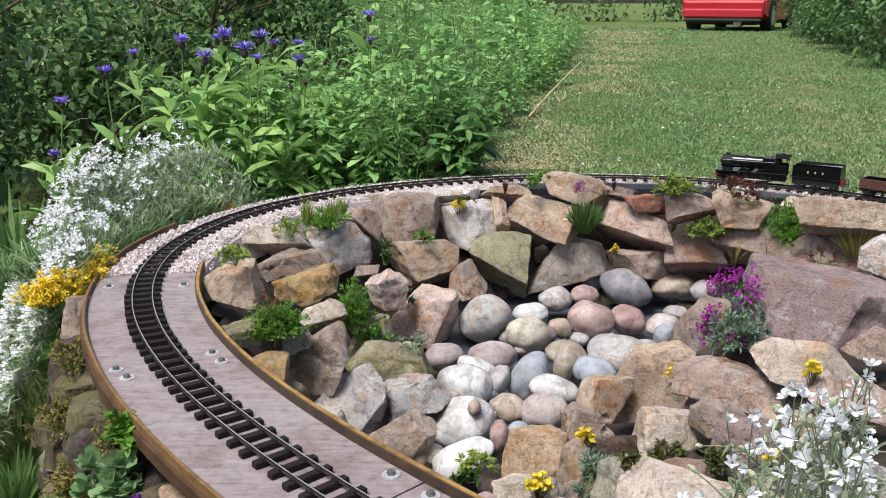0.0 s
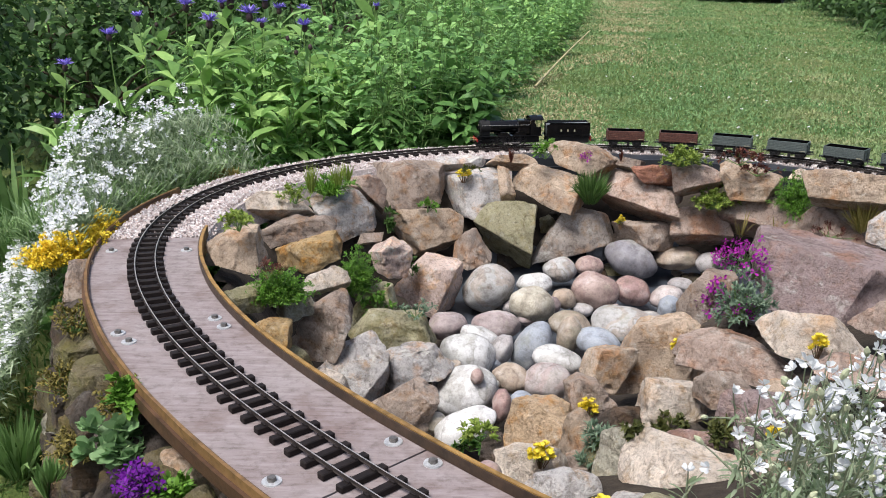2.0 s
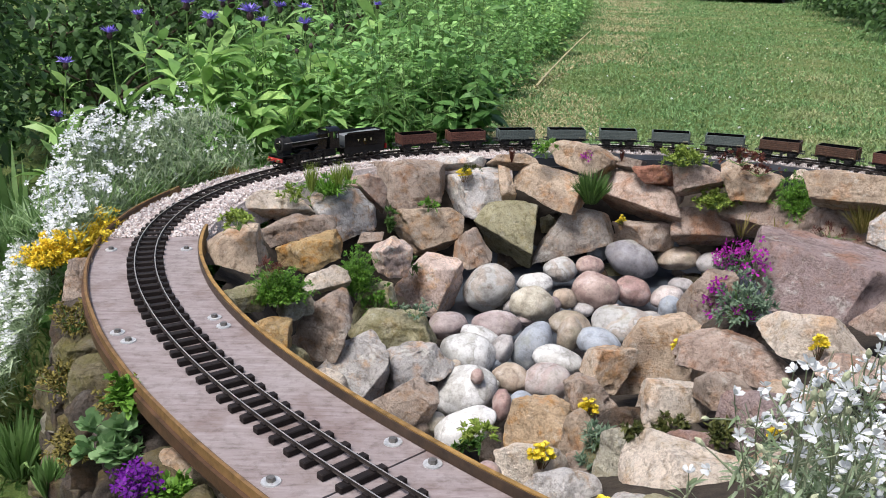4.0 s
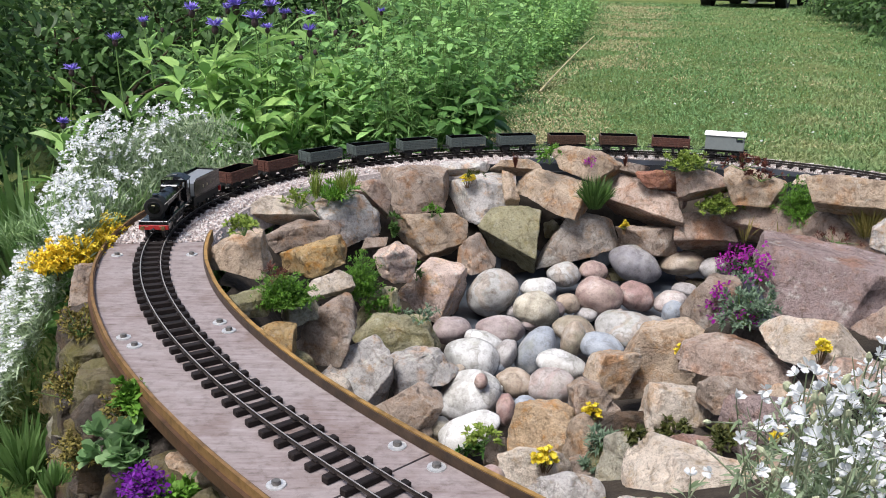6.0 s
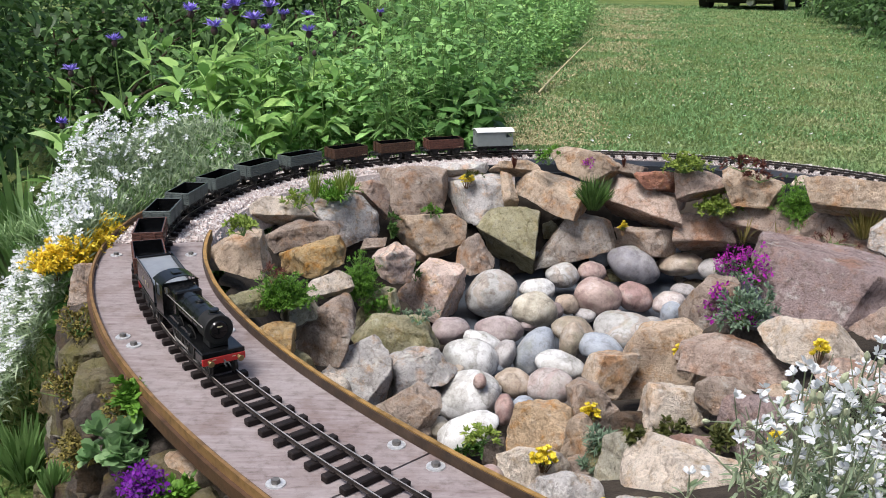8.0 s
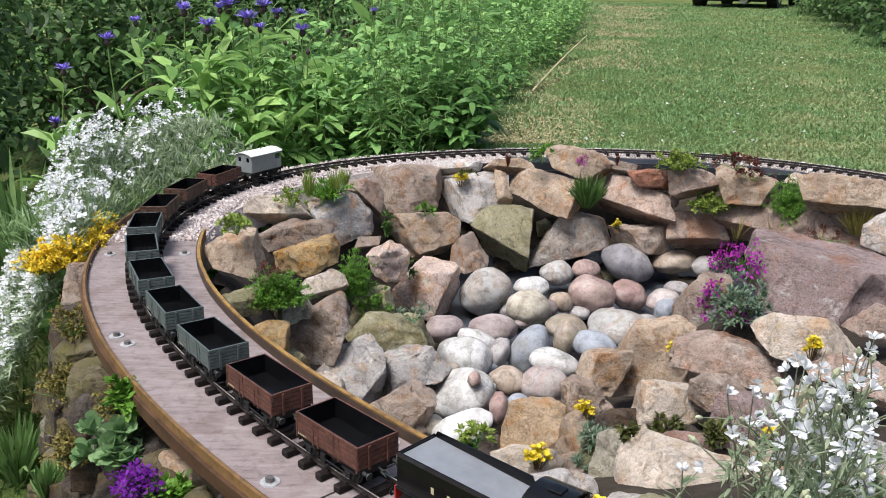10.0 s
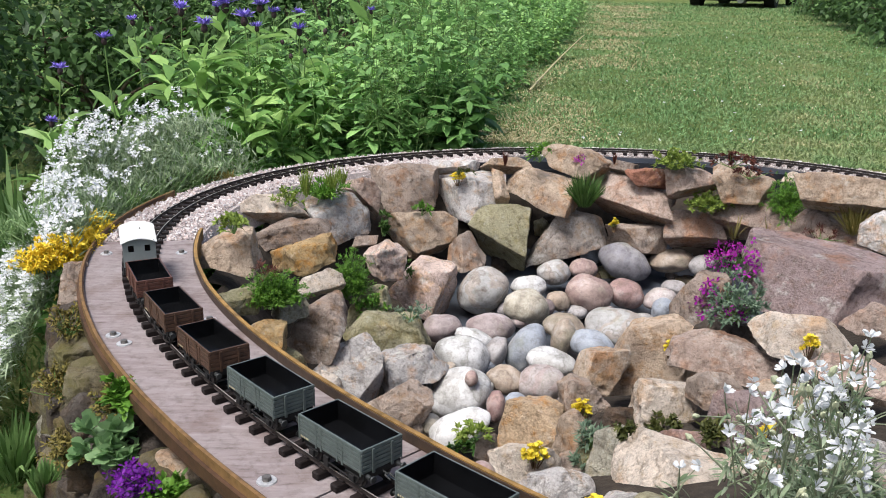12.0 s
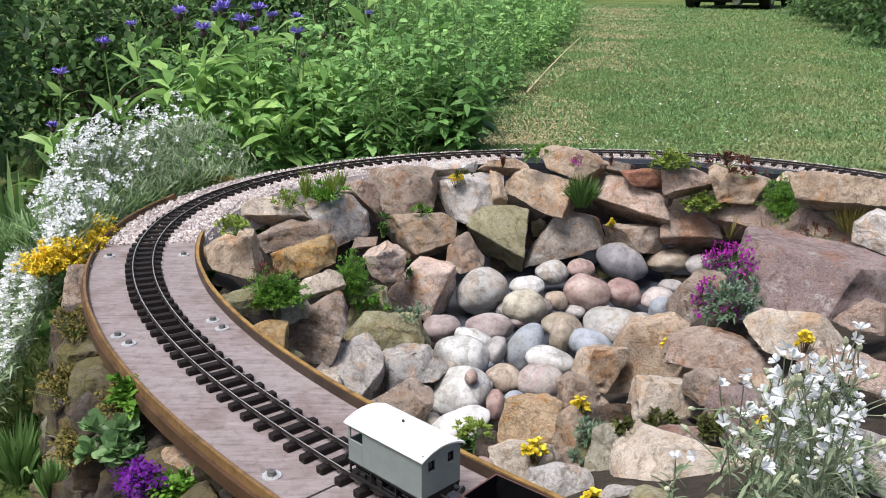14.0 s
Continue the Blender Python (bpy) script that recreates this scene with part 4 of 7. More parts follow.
def rock_form(seed):
    """Corner points and flat faces of an angular block: a box cut by a few random planes, filling a unit cube."""
    rnd = random.Random(seed * 31 + 7)
    bm = bmesh.new()
    bmesh.ops.create_cube(bm, size=2.6)
    cuts = []
    low = -0.5 if seed % 4 == 0 else -0.06
    for n in ((1, 0, 0), (-1, 0, 0), (0, 1, 0), (0, -1, 0), (0, 0, 1), (0, 0, -1)):
        v = Vector(n) + Vector((rnd.uniform(-0.38, 0.38), rnd.uniform(-0.38, 0.38), 0))
        v.z += rnd.uniform(low, 0.4) if not n[2] else 0
        cuts.append((v.normalized(), rnd.uniform(0.6, 0.85)))
    for _ in range(rnd.randint(4, 8)):
        v = Vector([rnd.gauss(0, 1) for _ in range(3)]).normalized()
        if v.z < low:
            v.z = -v.z
        cuts.append((v, rnd.uniform(0.62, 0.98)))
    for n, d in cuts:
        got = bmesh.ops.bisect_plane(bm, geom=[*bm.verts, *bm.edges, *bm.faces], plane_co=n * d, plane_no=n, clear_outer=True)
        rim = [e for e in got["geom_cut"] if isinstance(e, bmesh.types.BMEdge)]
        if rim:
            bmesh.ops.holes_fill(bm, edges=rim, sides=0)
    bmesh.ops.remove_doubles(bm, verts=bm.verts, dist=0.05)
    lo = [min(v.co[i] for v in bm.verts) for i in range(3)]
    hi = [max(v.co[i] for v in bm.verts) for i in range(3)]
    for v in bm.verts:
        v.co = Vector([(v.co[i] - lo[i]) / (hi[i] - lo[i]) - 0.5 for i in range(3)])
    return bm


def rock_mesh(name, sx, sy, sz, seed, mat):
    """The block at its size, with worn edges, ledges and a rough skin."""
    bm = rock_form(seed)
    for v in bm.verts:
        v.co = Vector((v.co.x * sx, v.co.y * sy, v.co.z * sz))
    bmesh.ops.recalc_face_normals(bm, faces=bm.faces)
    bmesh.ops.triangulate(bm, faces=bm.faces)
    grain = max(0.006, (sx + sz) * 0.026)
    for _ in range(6):
        long_ones = [e for e in bm.edges if e.calc_length() > grain]
        if not long_ones or len(bm.faces) > 4200:
            break
        bmesh.ops.subdivide_edges(bm, edges=long_ones, cuts=1)
        bmesh.ops.triangulate(bm, faces=[f for f in bm.faces if len(f.verts) > 3])
    bmesh.ops.smooth_vert(bm, verts=bm.verts, factor=0.55, use_axis_x=True, use_axis_y=True, use_axis_z=True)
    bm.normal_update()
    off = Vector((seed * 3.1, seed * 1.7, seed * 2.3))
    size = (sx + sy + sz) / 3
    moved = []
    for v in bm.verts:
        q = v.co / size * 2.1 + off
        bulge = noise.noise(q) * 0.03 + 0.014 + noise.noise(q * 2.6) * 0.026 + noise.noise(q * 6.1) * 0.014 + noise.noise(q * 13.0) * 0.007
        ledge = min(1.0, max(0.0, noise.noise(Vector((q.x * 0.5, q.y * 0.5, q.z * 2.2))) * 9 - 1.2)) * 0.016
        chip = min(0.0, noise.noise(q * 1.7 + Vector((9, 4, 2))) + 0.30) * 0.13
        moved.append(v.co + v.normal * (bulge - ledge + chip) * min(size, 0.12))
    for v, p in zip(bm.verts, moved):
        v.co = p
    me = bpy.data.meshes.new(name)
    bm.to_mesh(me)
    bm.free()
    me.materials.append(mat)
    me.polygons.foreach_set("use_smooth", [True] * len(me.polygons))
    me.set_sharp_from_angle(angle=radians(26))
    return me


ROCK_LABEL = {
    "pale_sandstone": "pale buff sandstone block of the rockery",
    "pink_sandstone": "pinkish brown sandstone block of the rockery",
    "mauve_sandstone": "large mauve-brown sandstone boulder of the rockery",
    "grey_lichened_stone": "grey lichened stone of the rockery",
    "tan_sandstone": "tan sandstone block of the rockery",
    "ochre_stone": "ochre stained stone of the rockery",
    "brown_stone": "brown angular stone of the rockery",
    "olive_mossy_stone": "olive mossy stone of the rockery",
    "pink_granite": "pink speckled granite stone of the rockery",
    "grey_brown_stone": "grey-brown rough boulder of the rockery",
    "orange_tan_sandstone": "tan sandstone with orange staining of the rockery",
    "olive_grey_stone": "olive-grey weathered stone of the rockery",
    "rust_red_stone": "rust-red angular stone of the rockery",
    "mossy_shaded_stone": "dark moss-covered stone of the rockery",
    "shade_dark_stone": "dark shaded stone wedged in the rockery",
    "veined_pebble": "grey veined rounded beach cobble",
    "white_pebble": "pale whitish rounded beach cobble",
    "speckled_pebble": "speckled buff round beach cobble",
    "pink_pebble": "pinkish brown rounded beach cobble",
    "blue_grey_pebble": "blue-grey smooth beach cobble",
    "grey_pebble": "warm grey smooth beach cobble",
    "buff_pebble": "buff smooth beach cobble",
    "dark_red_pebble": "dark red banded beach cobble",
    "slate_pebble": "dark slate-grey smooth beach cobble",
    "mauve_pebble": "mauve-grey smooth beach cobble",
    "rose_white_pebble": "pale pinkish white beach cobble"
}


def stone(x, y, z, sx, sy, sz, pitch, tilt, turn, seed, mat, where="rockery"):
    ob = new("wall_stone" if where == "wall" else "rockery_stone", rock_mesh("rock", sx, sy, sz, seed, mat))
    ob.matrix_basis = pose(x, y, z, pitch, tilt, turn)
    text = ROCK_LABEL[mat.name]
    if where == "wall":
        text = text.replace("of the rockery", "in the dry-stone wall").replace("in the rockery", "in the dry-stone wall")
    tagged(ob, text, "stone", "stones of the rockery" if where != "wall" else "stones of the outer wall")


def pebble(x, y, z, sx, sy, sz, tilt, seed, mat):
    bm = bmesh.new()
    bmesh.ops.create_icosphere(bm, subdivisions=4, radius=0.5)
    off = Vector((seed * 2.3, seed * 1.1, seed * 3.7))
    for v in bm.verts:
        d = v.co.normalized()
        r = 1 + 0.15 * noise.noise(d * 0.9 + off) + 0.07 * noise.noise(d * 2.0 + off) + 0.006 * noise.noise(d * 7 + off)
        p = v.co * r
        p.z *= 1.0 if p.z > 0 else 0.92
        v.co = Vector((p.x * sx, p.y * sy, p.z * sz))
    me = bpy.data.meshes.new("pebble")
    bm.to_mesh(me)
    bm.free()
    me.materials.append(mat)
    me.polygons.foreach_set("use_smooth", [True] * len(me.polygons))
    ob = new("cobble", me)
    ob.matrix_basis = pose(x, y, z, 0, -tilt, -math.degrees(math.atan2(x, y)))
    tagged(ob, ROCK_LABEL[mat.name], "cobble", "cobbles of the dry pond")



def basin_height(x, y):
    """The packed soil under the stones of the bowl."""
    g = -line_gap(x, y)
    wall = 0.165 + 0.27 * smooth(0.36, 0.12, g)
    heap = 0.165 + 0.05 * smooth(1.85, 2.3, y) + 0.27 * smooth(0.2, 1.0, 0.6 * x + 0.8 * (1.75 - y))
    return max(wall, heap) - 0.055


def build_basin():
    step = 0.03
    xs, ys = np.arange(-0.62, 1.75, step), np.arange(0.4, 2.72, step)
    index, verts, faces = {}, [], []
    for j, y in enumerate(ys):
        for i, x in enumerate(xs):
            if line_gap(x, y) < -0.112:
                index[i, j] = len(verts)
                verts.append((x, y, min(basin_height(x, y), BOARD - 0.03)))
    for (i, j), k in list(index.items()):
        q = [index.get(c) for c in ((i, j), (i + 1, j), (i + 1, j + 1), (i, j + 1))]
        if None not in q:
            faces.append(q)
    soil = plain("dark_damp_soil", (0.035, 0.027, 0.02), 0.9, 0, 0.5, 40, 0.25, 0.01)
    me = mesh_of("pond_bowl", verts, faces, soil, True)
    me.materials.append(LINER)
    for p in me.polygons:
        if p.center.z < 0.2 and p.center.x > 0.0 and 0.6 * p.center.x + 0.8 * (1.75 - p.center.y) < 0.22:
            p.material_index = 1
    tagged(new("pond_bowl", me), "dark soil and slate-grey liner of the pond bowl", "pond", kind="structure")


build_basin()


# ---- rockery stones: place, size, tilt, seed ----
stone(-0.392, 2.024, 0.415, 0.179, 0.090, 0.069, -20, 0, 11, 50, PALE)
stone(-0.251, 2.144, 0.365, 0.165, 0.121, 0.135, -20, -8, 31, 24, GREY)
stone(-0.187, 2.205, 0.412, 0.116, 0.078, 0.080, -20, 26, 5, 249, PINK)
stone(-0.111, 2.352, 0.393, 0.226, 0.138, 0.132, -9, 0, 3, 231, BROWN)
stone(-0.332, 1.972, 0.376, 0.179, 0.093, 0.062, -9, -8, 10, 173, BROWN)
stone(-0.395, 1.623, 0.434, 0.117, 0.083, 0.089, -9, 0, 14, 221, SANDSTONE)
stone(-0.295, 1.864, 0.349, 0.149, 0.093, 0.070, -9, -16, 9, 231, OCHRE)
stone(-0.175, 2.020, 0.339, 0.065, 0.034, 0.028, -20, 0, 5, 13, BROWN)
stone(-0.120, 1.973, 0.309, 0.088, 0.079, 0.097, -9, 0, 28, 20, GRANITE)
stone(-0.049, 2.244, 0.300, 0.182, 0.123, 0.133, -20, -8, 25, 280, SANDSTONE)
stone(0.078, 2.366, 0.367, 0.176, 0.127, 0.131, -9, -8, -2, 231, GREY)
stone(0.161, 2.333, 0.398, 0.048, 0.058, 0.111, -20, 0, 20, 171, SANDSTONE)
stone(0.175, 2.288, 0.282, 0.167, 0.135, 0.170, -20, 0, -28, 66, OLIVE)
stone(0.077, 2.175, 0.276, 0.105, 0.082, 0.096, -9, -8, 22, 183, BROWN)
stone(-0.035, 2.065, 0.222, 0.129, 0.135, 0.145, -9, 16, -23, 145, GRANITE)
stone(0.038, 2.401, 0.446, 0.132, 0.063, 0.042, -20, -8, -25, 83, GREY)
stone(0.179, 2.394, 0.450, 0.145, 0.056, 0.043, -20, 0, -4, 158, SANDSTONE)
stone(0.272, 2.339, 0.400, 0.220, 0.128, 0.098, -9, 8, -31, 189, SANDSTONE)
stone(0.368, 2.386, 0.465, 0.186, 0.104, 0.077, -9, 8, -33, 220, SANDSTONE)
stone(0.337, 2.322, 0.270, 0.246, 0.152, 0.147, -9, 0, 15, 61, GREYBROWN)
stone(0.536, 2.294, 0.273, 0.185, 0.097, 0.093, -20, 0, 11, 112, BROWN)
stone(0.532, 2.333, 0.375, 0.263, 0.143, 0.126, -20, 0, -36, 142, PINK)
stone(0.546, 2.285, 0.442, 0.126, 0.064, 0.048, -20, 0, -13, 180, RUST)
stone(0.492, 2.349, 0.457, 0.071, 0.046, 0.037, -20, 8, -36, 37, BROWN)
stone(0.661, 2.260, 0.441, 0.160, 0.090, 0.086, -20, 0, 8, 237, PINK)
stone(0.773, 2.227, 0.443, 0.161, 0.100, 0.097, -9, 0, -19, 292, SANDSTONE)
stone(0.590, 2.301, 0.384, 0.085, 0.054, 0.057, -9, -16, -14, 152, PINK)
stone(0.668, 2.270, 0.311, 0.180, 0.097, 0.101, -20, 0, 7, 267, PINK)
stone(0.836, 2.213, 0.354, 0.248, 0.138, 0.131, -20, 0, -44, 279, PINK)
stone(0.957, 2.018, 0.462, 0.267, 0.121, 0.098, -20, 8, -26, 288, SANDSTONE)
stone(0.883, 2.196, 0.468, 0.052, 0.031, 0.031, -20, 0, 2, 186, PALE)
stone(0.933, 2.058, 0.370, 0.159, 0.108, 0.116, -20, 0, -1, 193, PINK)
stone(0.947, 1.829, 0.424, 0.094, 0.076, 0.103, -9, 0, -28, 199, GREY)
stone(0.672, 1.561, 0.428, 0.331, 0.227, 0.109, 3, 0, -48, 146, MAUVE)
stone(0.535, 1.691, 0.320, 0.135, 0.102, 0.117, -9, 0, 7, 79, BROWN)
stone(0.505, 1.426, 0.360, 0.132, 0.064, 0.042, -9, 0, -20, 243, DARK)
stone(0.408, 1.566, 0.255, 0.189, 0.141, 0.152, -9, 0, -15, 7, SANDSTONE)
stone(0.301, 1.508, 0.255, 0.088, 0.077, 0.089, -9, 16, 13, 168, SANDSTONE)
stone(0.472, 1.333, 0.356, 0.224, 0.108, 0.074, -20, 0, -44, 222, PINK)
stone(0.562, 1.262, 0.417, 0.182, 0.095, 0.072, -9, 0, -24, 283, PALE)
stone(0.371, 1.279, 0.308, 0.134, 0.080, 0.070, -9, 0, 8, 123, PALE)
stone(0.422, 1.223, 0.354, 0.083, 0.061, 0.053, -9, -8, 5, 227, BROWN)
stone(0.434, 1.109, 0.362, 0.103, 0.084, 0.088, -9, 0, -46, 89, MAUVE)
stone(0.578, 1.131, 0.425, 0.156, 0.068, 0.047, -20, 0, -51, 278, PINK)
stone(0.493, 1.144, 0.380, 0.086, 0.046, 0.030, -9, 0, -23, 206, SANDSTONE)
stone(0.713, 1.356, 0.415, 0.099, 0.058, 0.056, -9, 0, -4, 217, PINK)
stone(0.246, 1.364, 0.263, 0.088, 0.076, 0.094, -9, -16, 13, 293, BROWN)
stone(0.287, 1.275, 0.274, 0.072, 0.049, 0.041, -9, 8, 11, 238, DARK)
stone(0.158, 1.318, 0.231, 0.116, 0.088, 0.105, -9, 0, -31, 137, OCHRETAN)
stone(0.212, 1.228, 0.257, 0.064, 0.068, 0.102, -20, -8, 14, 174, SANDSTONE)
stone(0.079, 1.244, 0.230, 0.040, 0.037, 0.067, -9, 0, -4, 63, BROWN)
stone(0.127, 1.132, 0.269, 0.109, 0.075, 0.078, -9, -8, -7, 109, PALE)
stone(0.163, 1.026, 0.300, 0.095, 0.065, 0.052, -9, 8, 15, 239, GREY)
stone(0.244, 1.124, 0.290, 0.053, 0.068, 0.100, -9, 0, -36, 179, OLIVEGREY)
stone(0.320, 1.016, 0.325, 0.181, 0.111, 0.081, -9, 8, -18, 225, PALE)
stone(0.230, 0.959, 0.324, 0.056, 0.031, 0.026, -20, 0, -14, 105, GREY)
stone(0.370, 1.131, 0.310, 0.122, 0.048, 0.037, -20, 0, -18, 87, MAUVE)
stone(0.444, 0.979, 0.357, 0.115, 0.078, 0.057, -20, 0, -1, 207, SANDSTONE)
stone(0.499, 0.910, 0.404, 0.071, 0.058, 0.086, -9, 8, -29, 113, GREY)
stone(-0.266, 1.540, 0.354, 0.082, 0.055, 0.049, -9, 0, 34, 73, OLIVEGREY)
stone(-0.243, 1.703, 0.344, 0.130, 0.064, 0.055, -20, 0, 32, 259, PALE)
stone(-0.219, 1.553, 0.309, 0.113, 0.108, 0.152, -9, 16, -15, 54, BROWN)
stone(-0.291, 1.423, 0.347, 0.076, 0.055, 0.063, -20, 16, 12, 221, OCHRE)
stone(-0.348, 1.480, 0.386, 0.081, 0.050, 0.050, -9, 0, 37, 300, OLIVE)
stone(-0.101, 1.671, 0.255, 0.185, 0.102, 0.082, -9, 0, 3, 118, OLIVE)
stone(-0.148, 1.794, 0.260, 0.104, 0.080, 0.087, -9, -16, -19, 22, OLIVE)
stone(-0.149, 1.515, 0.251, 0.126, 0.109, 0.127, -20, 26, -18, 58, GREY)
stone(-0.045, 1.572, 0.226, 0.149, 0.095, 0.076, -9, 0, 26, 73, GREY)
stone(-0.063, 1.433, 0.218, 0.105, 0.088, 0.080, -9, 26, -21, 5, BROWN)
stone(-0.183, 1.357, 0.290, 0.068, 0.043, 0.031, -9, 16, -16, 147, PALE)
stone(-0.642, 1.500, 0.397, 0.069, 0.059, 0.102, -20, 0, 0, 287, BROWN, "wall")
stone(-0.701, 1.587, 0.234, 0.119, 0.077, 0.077, -9, -8, 24, 93, OLIVEGREY, "wall")
stone(-0.700, 1.515, 0.202, 0.110, 0.084, 0.084, -9, 0, 49, 153, MOSSY, "wall")
stone(-0.667, 1.456, 0.177, 0.113, 0.084, 0.090, -9, 0, 49, 79, OLIVEGREY, "wall")
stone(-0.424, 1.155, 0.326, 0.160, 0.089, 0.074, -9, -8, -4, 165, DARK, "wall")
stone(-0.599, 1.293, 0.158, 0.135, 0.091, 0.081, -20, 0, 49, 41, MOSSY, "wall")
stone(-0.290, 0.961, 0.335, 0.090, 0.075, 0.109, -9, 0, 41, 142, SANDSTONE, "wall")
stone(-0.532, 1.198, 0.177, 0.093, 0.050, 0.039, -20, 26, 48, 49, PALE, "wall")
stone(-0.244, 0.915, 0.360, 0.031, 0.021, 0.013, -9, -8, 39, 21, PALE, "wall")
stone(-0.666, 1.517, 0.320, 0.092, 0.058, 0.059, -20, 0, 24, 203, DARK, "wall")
pebble(0.108, 2.080, 0.197, 0.136, 0.126, 0.111, 40, 67, PEB_VEIN)
pebble(0.228, 2.106, 0.202, 0.090, 0.076, 0.054, 0, 68, PEB_WHITE)
pebble(0.211, 2.003, 0.184, 0.108, 0.102, 0.092, 0, 69, PEB_SPECK)
pebble(0.297, 2.178, 0.213, 0.087, 0.079, 0.067, 5, 70, PEB_VEIN)
pebble(0.377, 2.209, 0.216, 0.071, 0.065, 0.056, 0, 71, PEB_PINK)
pebble(0.421, 2.339, 0.222, 0.069, 0.071, 0.072, 0, 72, PEB_BLUE)
pebble(0.494, 2.256, 0.221, 0.140, 0.123, 0.097, -25, 73, PEB_SLATE)
pebble(0.615, 2.386, 0.222, 0.074, 0.070, 0.065, 0, 74, PEB_BLUE)
pebble(0.620, 2.272, 0.221, 0.121, 0.097, 0.062, 8, 75, PEB_BUFF)
pebble(0.699, 2.231, 0.218, 0.080, 0.071, 0.059, 0, 76, PEB_GREY)
pebble(0.369, 2.070, 0.195, 0.115, 0.109, 0.101, 0, 77, PEB_PINK)
pebble(0.463, 2.078, 0.196, 0.088, 0.081, 0.071, -15, 78, PEB_RED)
pebble(0.292, 2.038, 0.189, 0.058, 0.055, 0.050, -10, 79, PEB_BUFF)
pebble(0.261, 2.006, 0.185, 0.038, 0.041, 0.043, 0, 80, PEB_MAUVE)
pebble(0.541, 2.049, 0.192, 0.082, 0.072, 0.057, 15, 81, PEB_ROSE)
pebble(0.537, 2.002, 0.184, 0.058, 0.056, 0.053, 60, 82, PEB_BLUE)
pebble(0.593, 2.113, 0.202, 0.067, 0.054, 0.035, 0, 83, PEB_GREY)
pebble(0.010, 1.893, 0.172, 0.092, 0.082, 0.067, 5, 84, PEB_MAUVE)
pebble(0.119, 1.898, 0.173, 0.113, 0.094, 0.064, 0, 85, PEB_MAUVE)
pebble(0.293, 1.906, 0.174, 0.104, 0.088, 0.063, -15, 86, PEB_BUFF)
pebble(0.413, 1.896, 0.173, 0.163, 0.132, 0.087, -5, 87, PEB_VEIN)
pebble(0.082, 1.839, 0.171, 0.090, 0.071, 0.043, -20, 88, PEB_WHITE)
pebble(0.194, 1.782, 0.171, 0.120, 0.105, 0.081, 60, 89, PEB_BLUE)
pebble(0.280, 1.846, 0.172, 0.086, 0.074, 0.056, 75, 90, PEB_BUFF)
pebble(0.338, 1.818, 0.171, 0.101, 0.085, 0.060, -8, 91, PEB_BLUE)
pebble(0.051, 1.735, 0.171, 0.119, 0.107, 0.088, -10, 92, PEB_WHITE)
pebble(0.125, 1.762, 0.170, 0.075, 0.065, 0.051, 70, 93, PEB_GREY)
pebble(0.239, 1.710, 0.171, 0.109, 0.089, 0.059, -15, 94, PEB_WHITE)
pebble(0.207, 1.609, 0.173, 0.095, 0.087, 0.074, 5, 95, PEB_ROSE)
pebble(0.139, 1.624, 0.171, 0.082, 0.072, 0.057, -15, 96, PEB_BUFF)
pebble(0.046, 1.567, 0.170, 0.130, 0.117, 0.099, 22, 97, PEB_WHITE)
pebble(0.064, 1.525, 0.222, 0.025, 0.028, 0.030, 0, 98, PEB_PINK)
pebble(0.103, 1.596, 0.171, 0.018, 0.019, 0.020, 0, 99, PEB_WHITE)
pebble(-0.001, 1.608, 0.171, 0.052, 0.045, 0.036, 60, 100, PEB_BLUE)
pebble(0.027, 1.688, 0.171, 0.028, 0.026, 0.023, 0, 101, PEB_BUFF)
pebble(0.111, 1.504, 0.176, 0.062, 0.051, 0.035, 85, 102, PEB_RED)
pebble(0.147, 1.519, 0.177, 0.047, 0.045, 0.041, 0, 103, PEB_BLUE)
pebble(-0.047, 1.423, 0.172, 0.051, 0.046, 0.039, -8, 104, PEB_BUFF)
pebble(-0.010, 1.434, 0.173, 0.043, 0.042, 0.041, 0, 105, PEB_SPECK)
pebble(0.037, 1.398, 0.184, 0.120, 0.094, 0.056, 24, 106, PEB_WHITE)
pebble(0.063, 1.067, 0.299, 0.036, 0.032, 0.025, -10, 107, PEB_RED)
pebble(0.389, 1.979, 0.180, 0.057, 0.043, 0.023, 35, 108, PEB_PINK)
pebble(0.363, 1.879, 0.171, 0.039, 0.035, 0.029, -10, 109, PEB_SLATE)
pebble(-0.082, 1.579, 0.171, 0.031, 0.024, 0.013, 25, 110, PEB_GREY)
pebble(0.337, 2.031, 0.163, 0.054, 0.047, 0.035, 0, 111, PEB_GREY)
pebble(0.167, 2.040, 0.164, 0.048, 0.043, 0.035, 0, 112, PEB_GREY)
pebble(0.100, 1.743, 0.150, 0.047, 0.042, 0.035, 30, 113, PEB_BLUE)
pebble(0.197, 1.983, 0.158, 0.053, 0.045, 0.034, 0, 114, PEB_MAUVE)
pebble(-0.023, 1.585, 0.148, 0.043, 0.039, 0.032, 0, 115, PEB_BUFF)
pebble(0.345, 1.745, 0.153, 0.048, 0.043, 0.036, 0, 116, PEB_ROSE)
pebble(0.493, 1.993, 0.159, 0.059, 0.050, 0.035, 0, 117, PEB_GREY)
pebble(0.615, 2.079, 0.172, 0.057, 0.048, 0.034, 0, 118, PEB_WHITE)


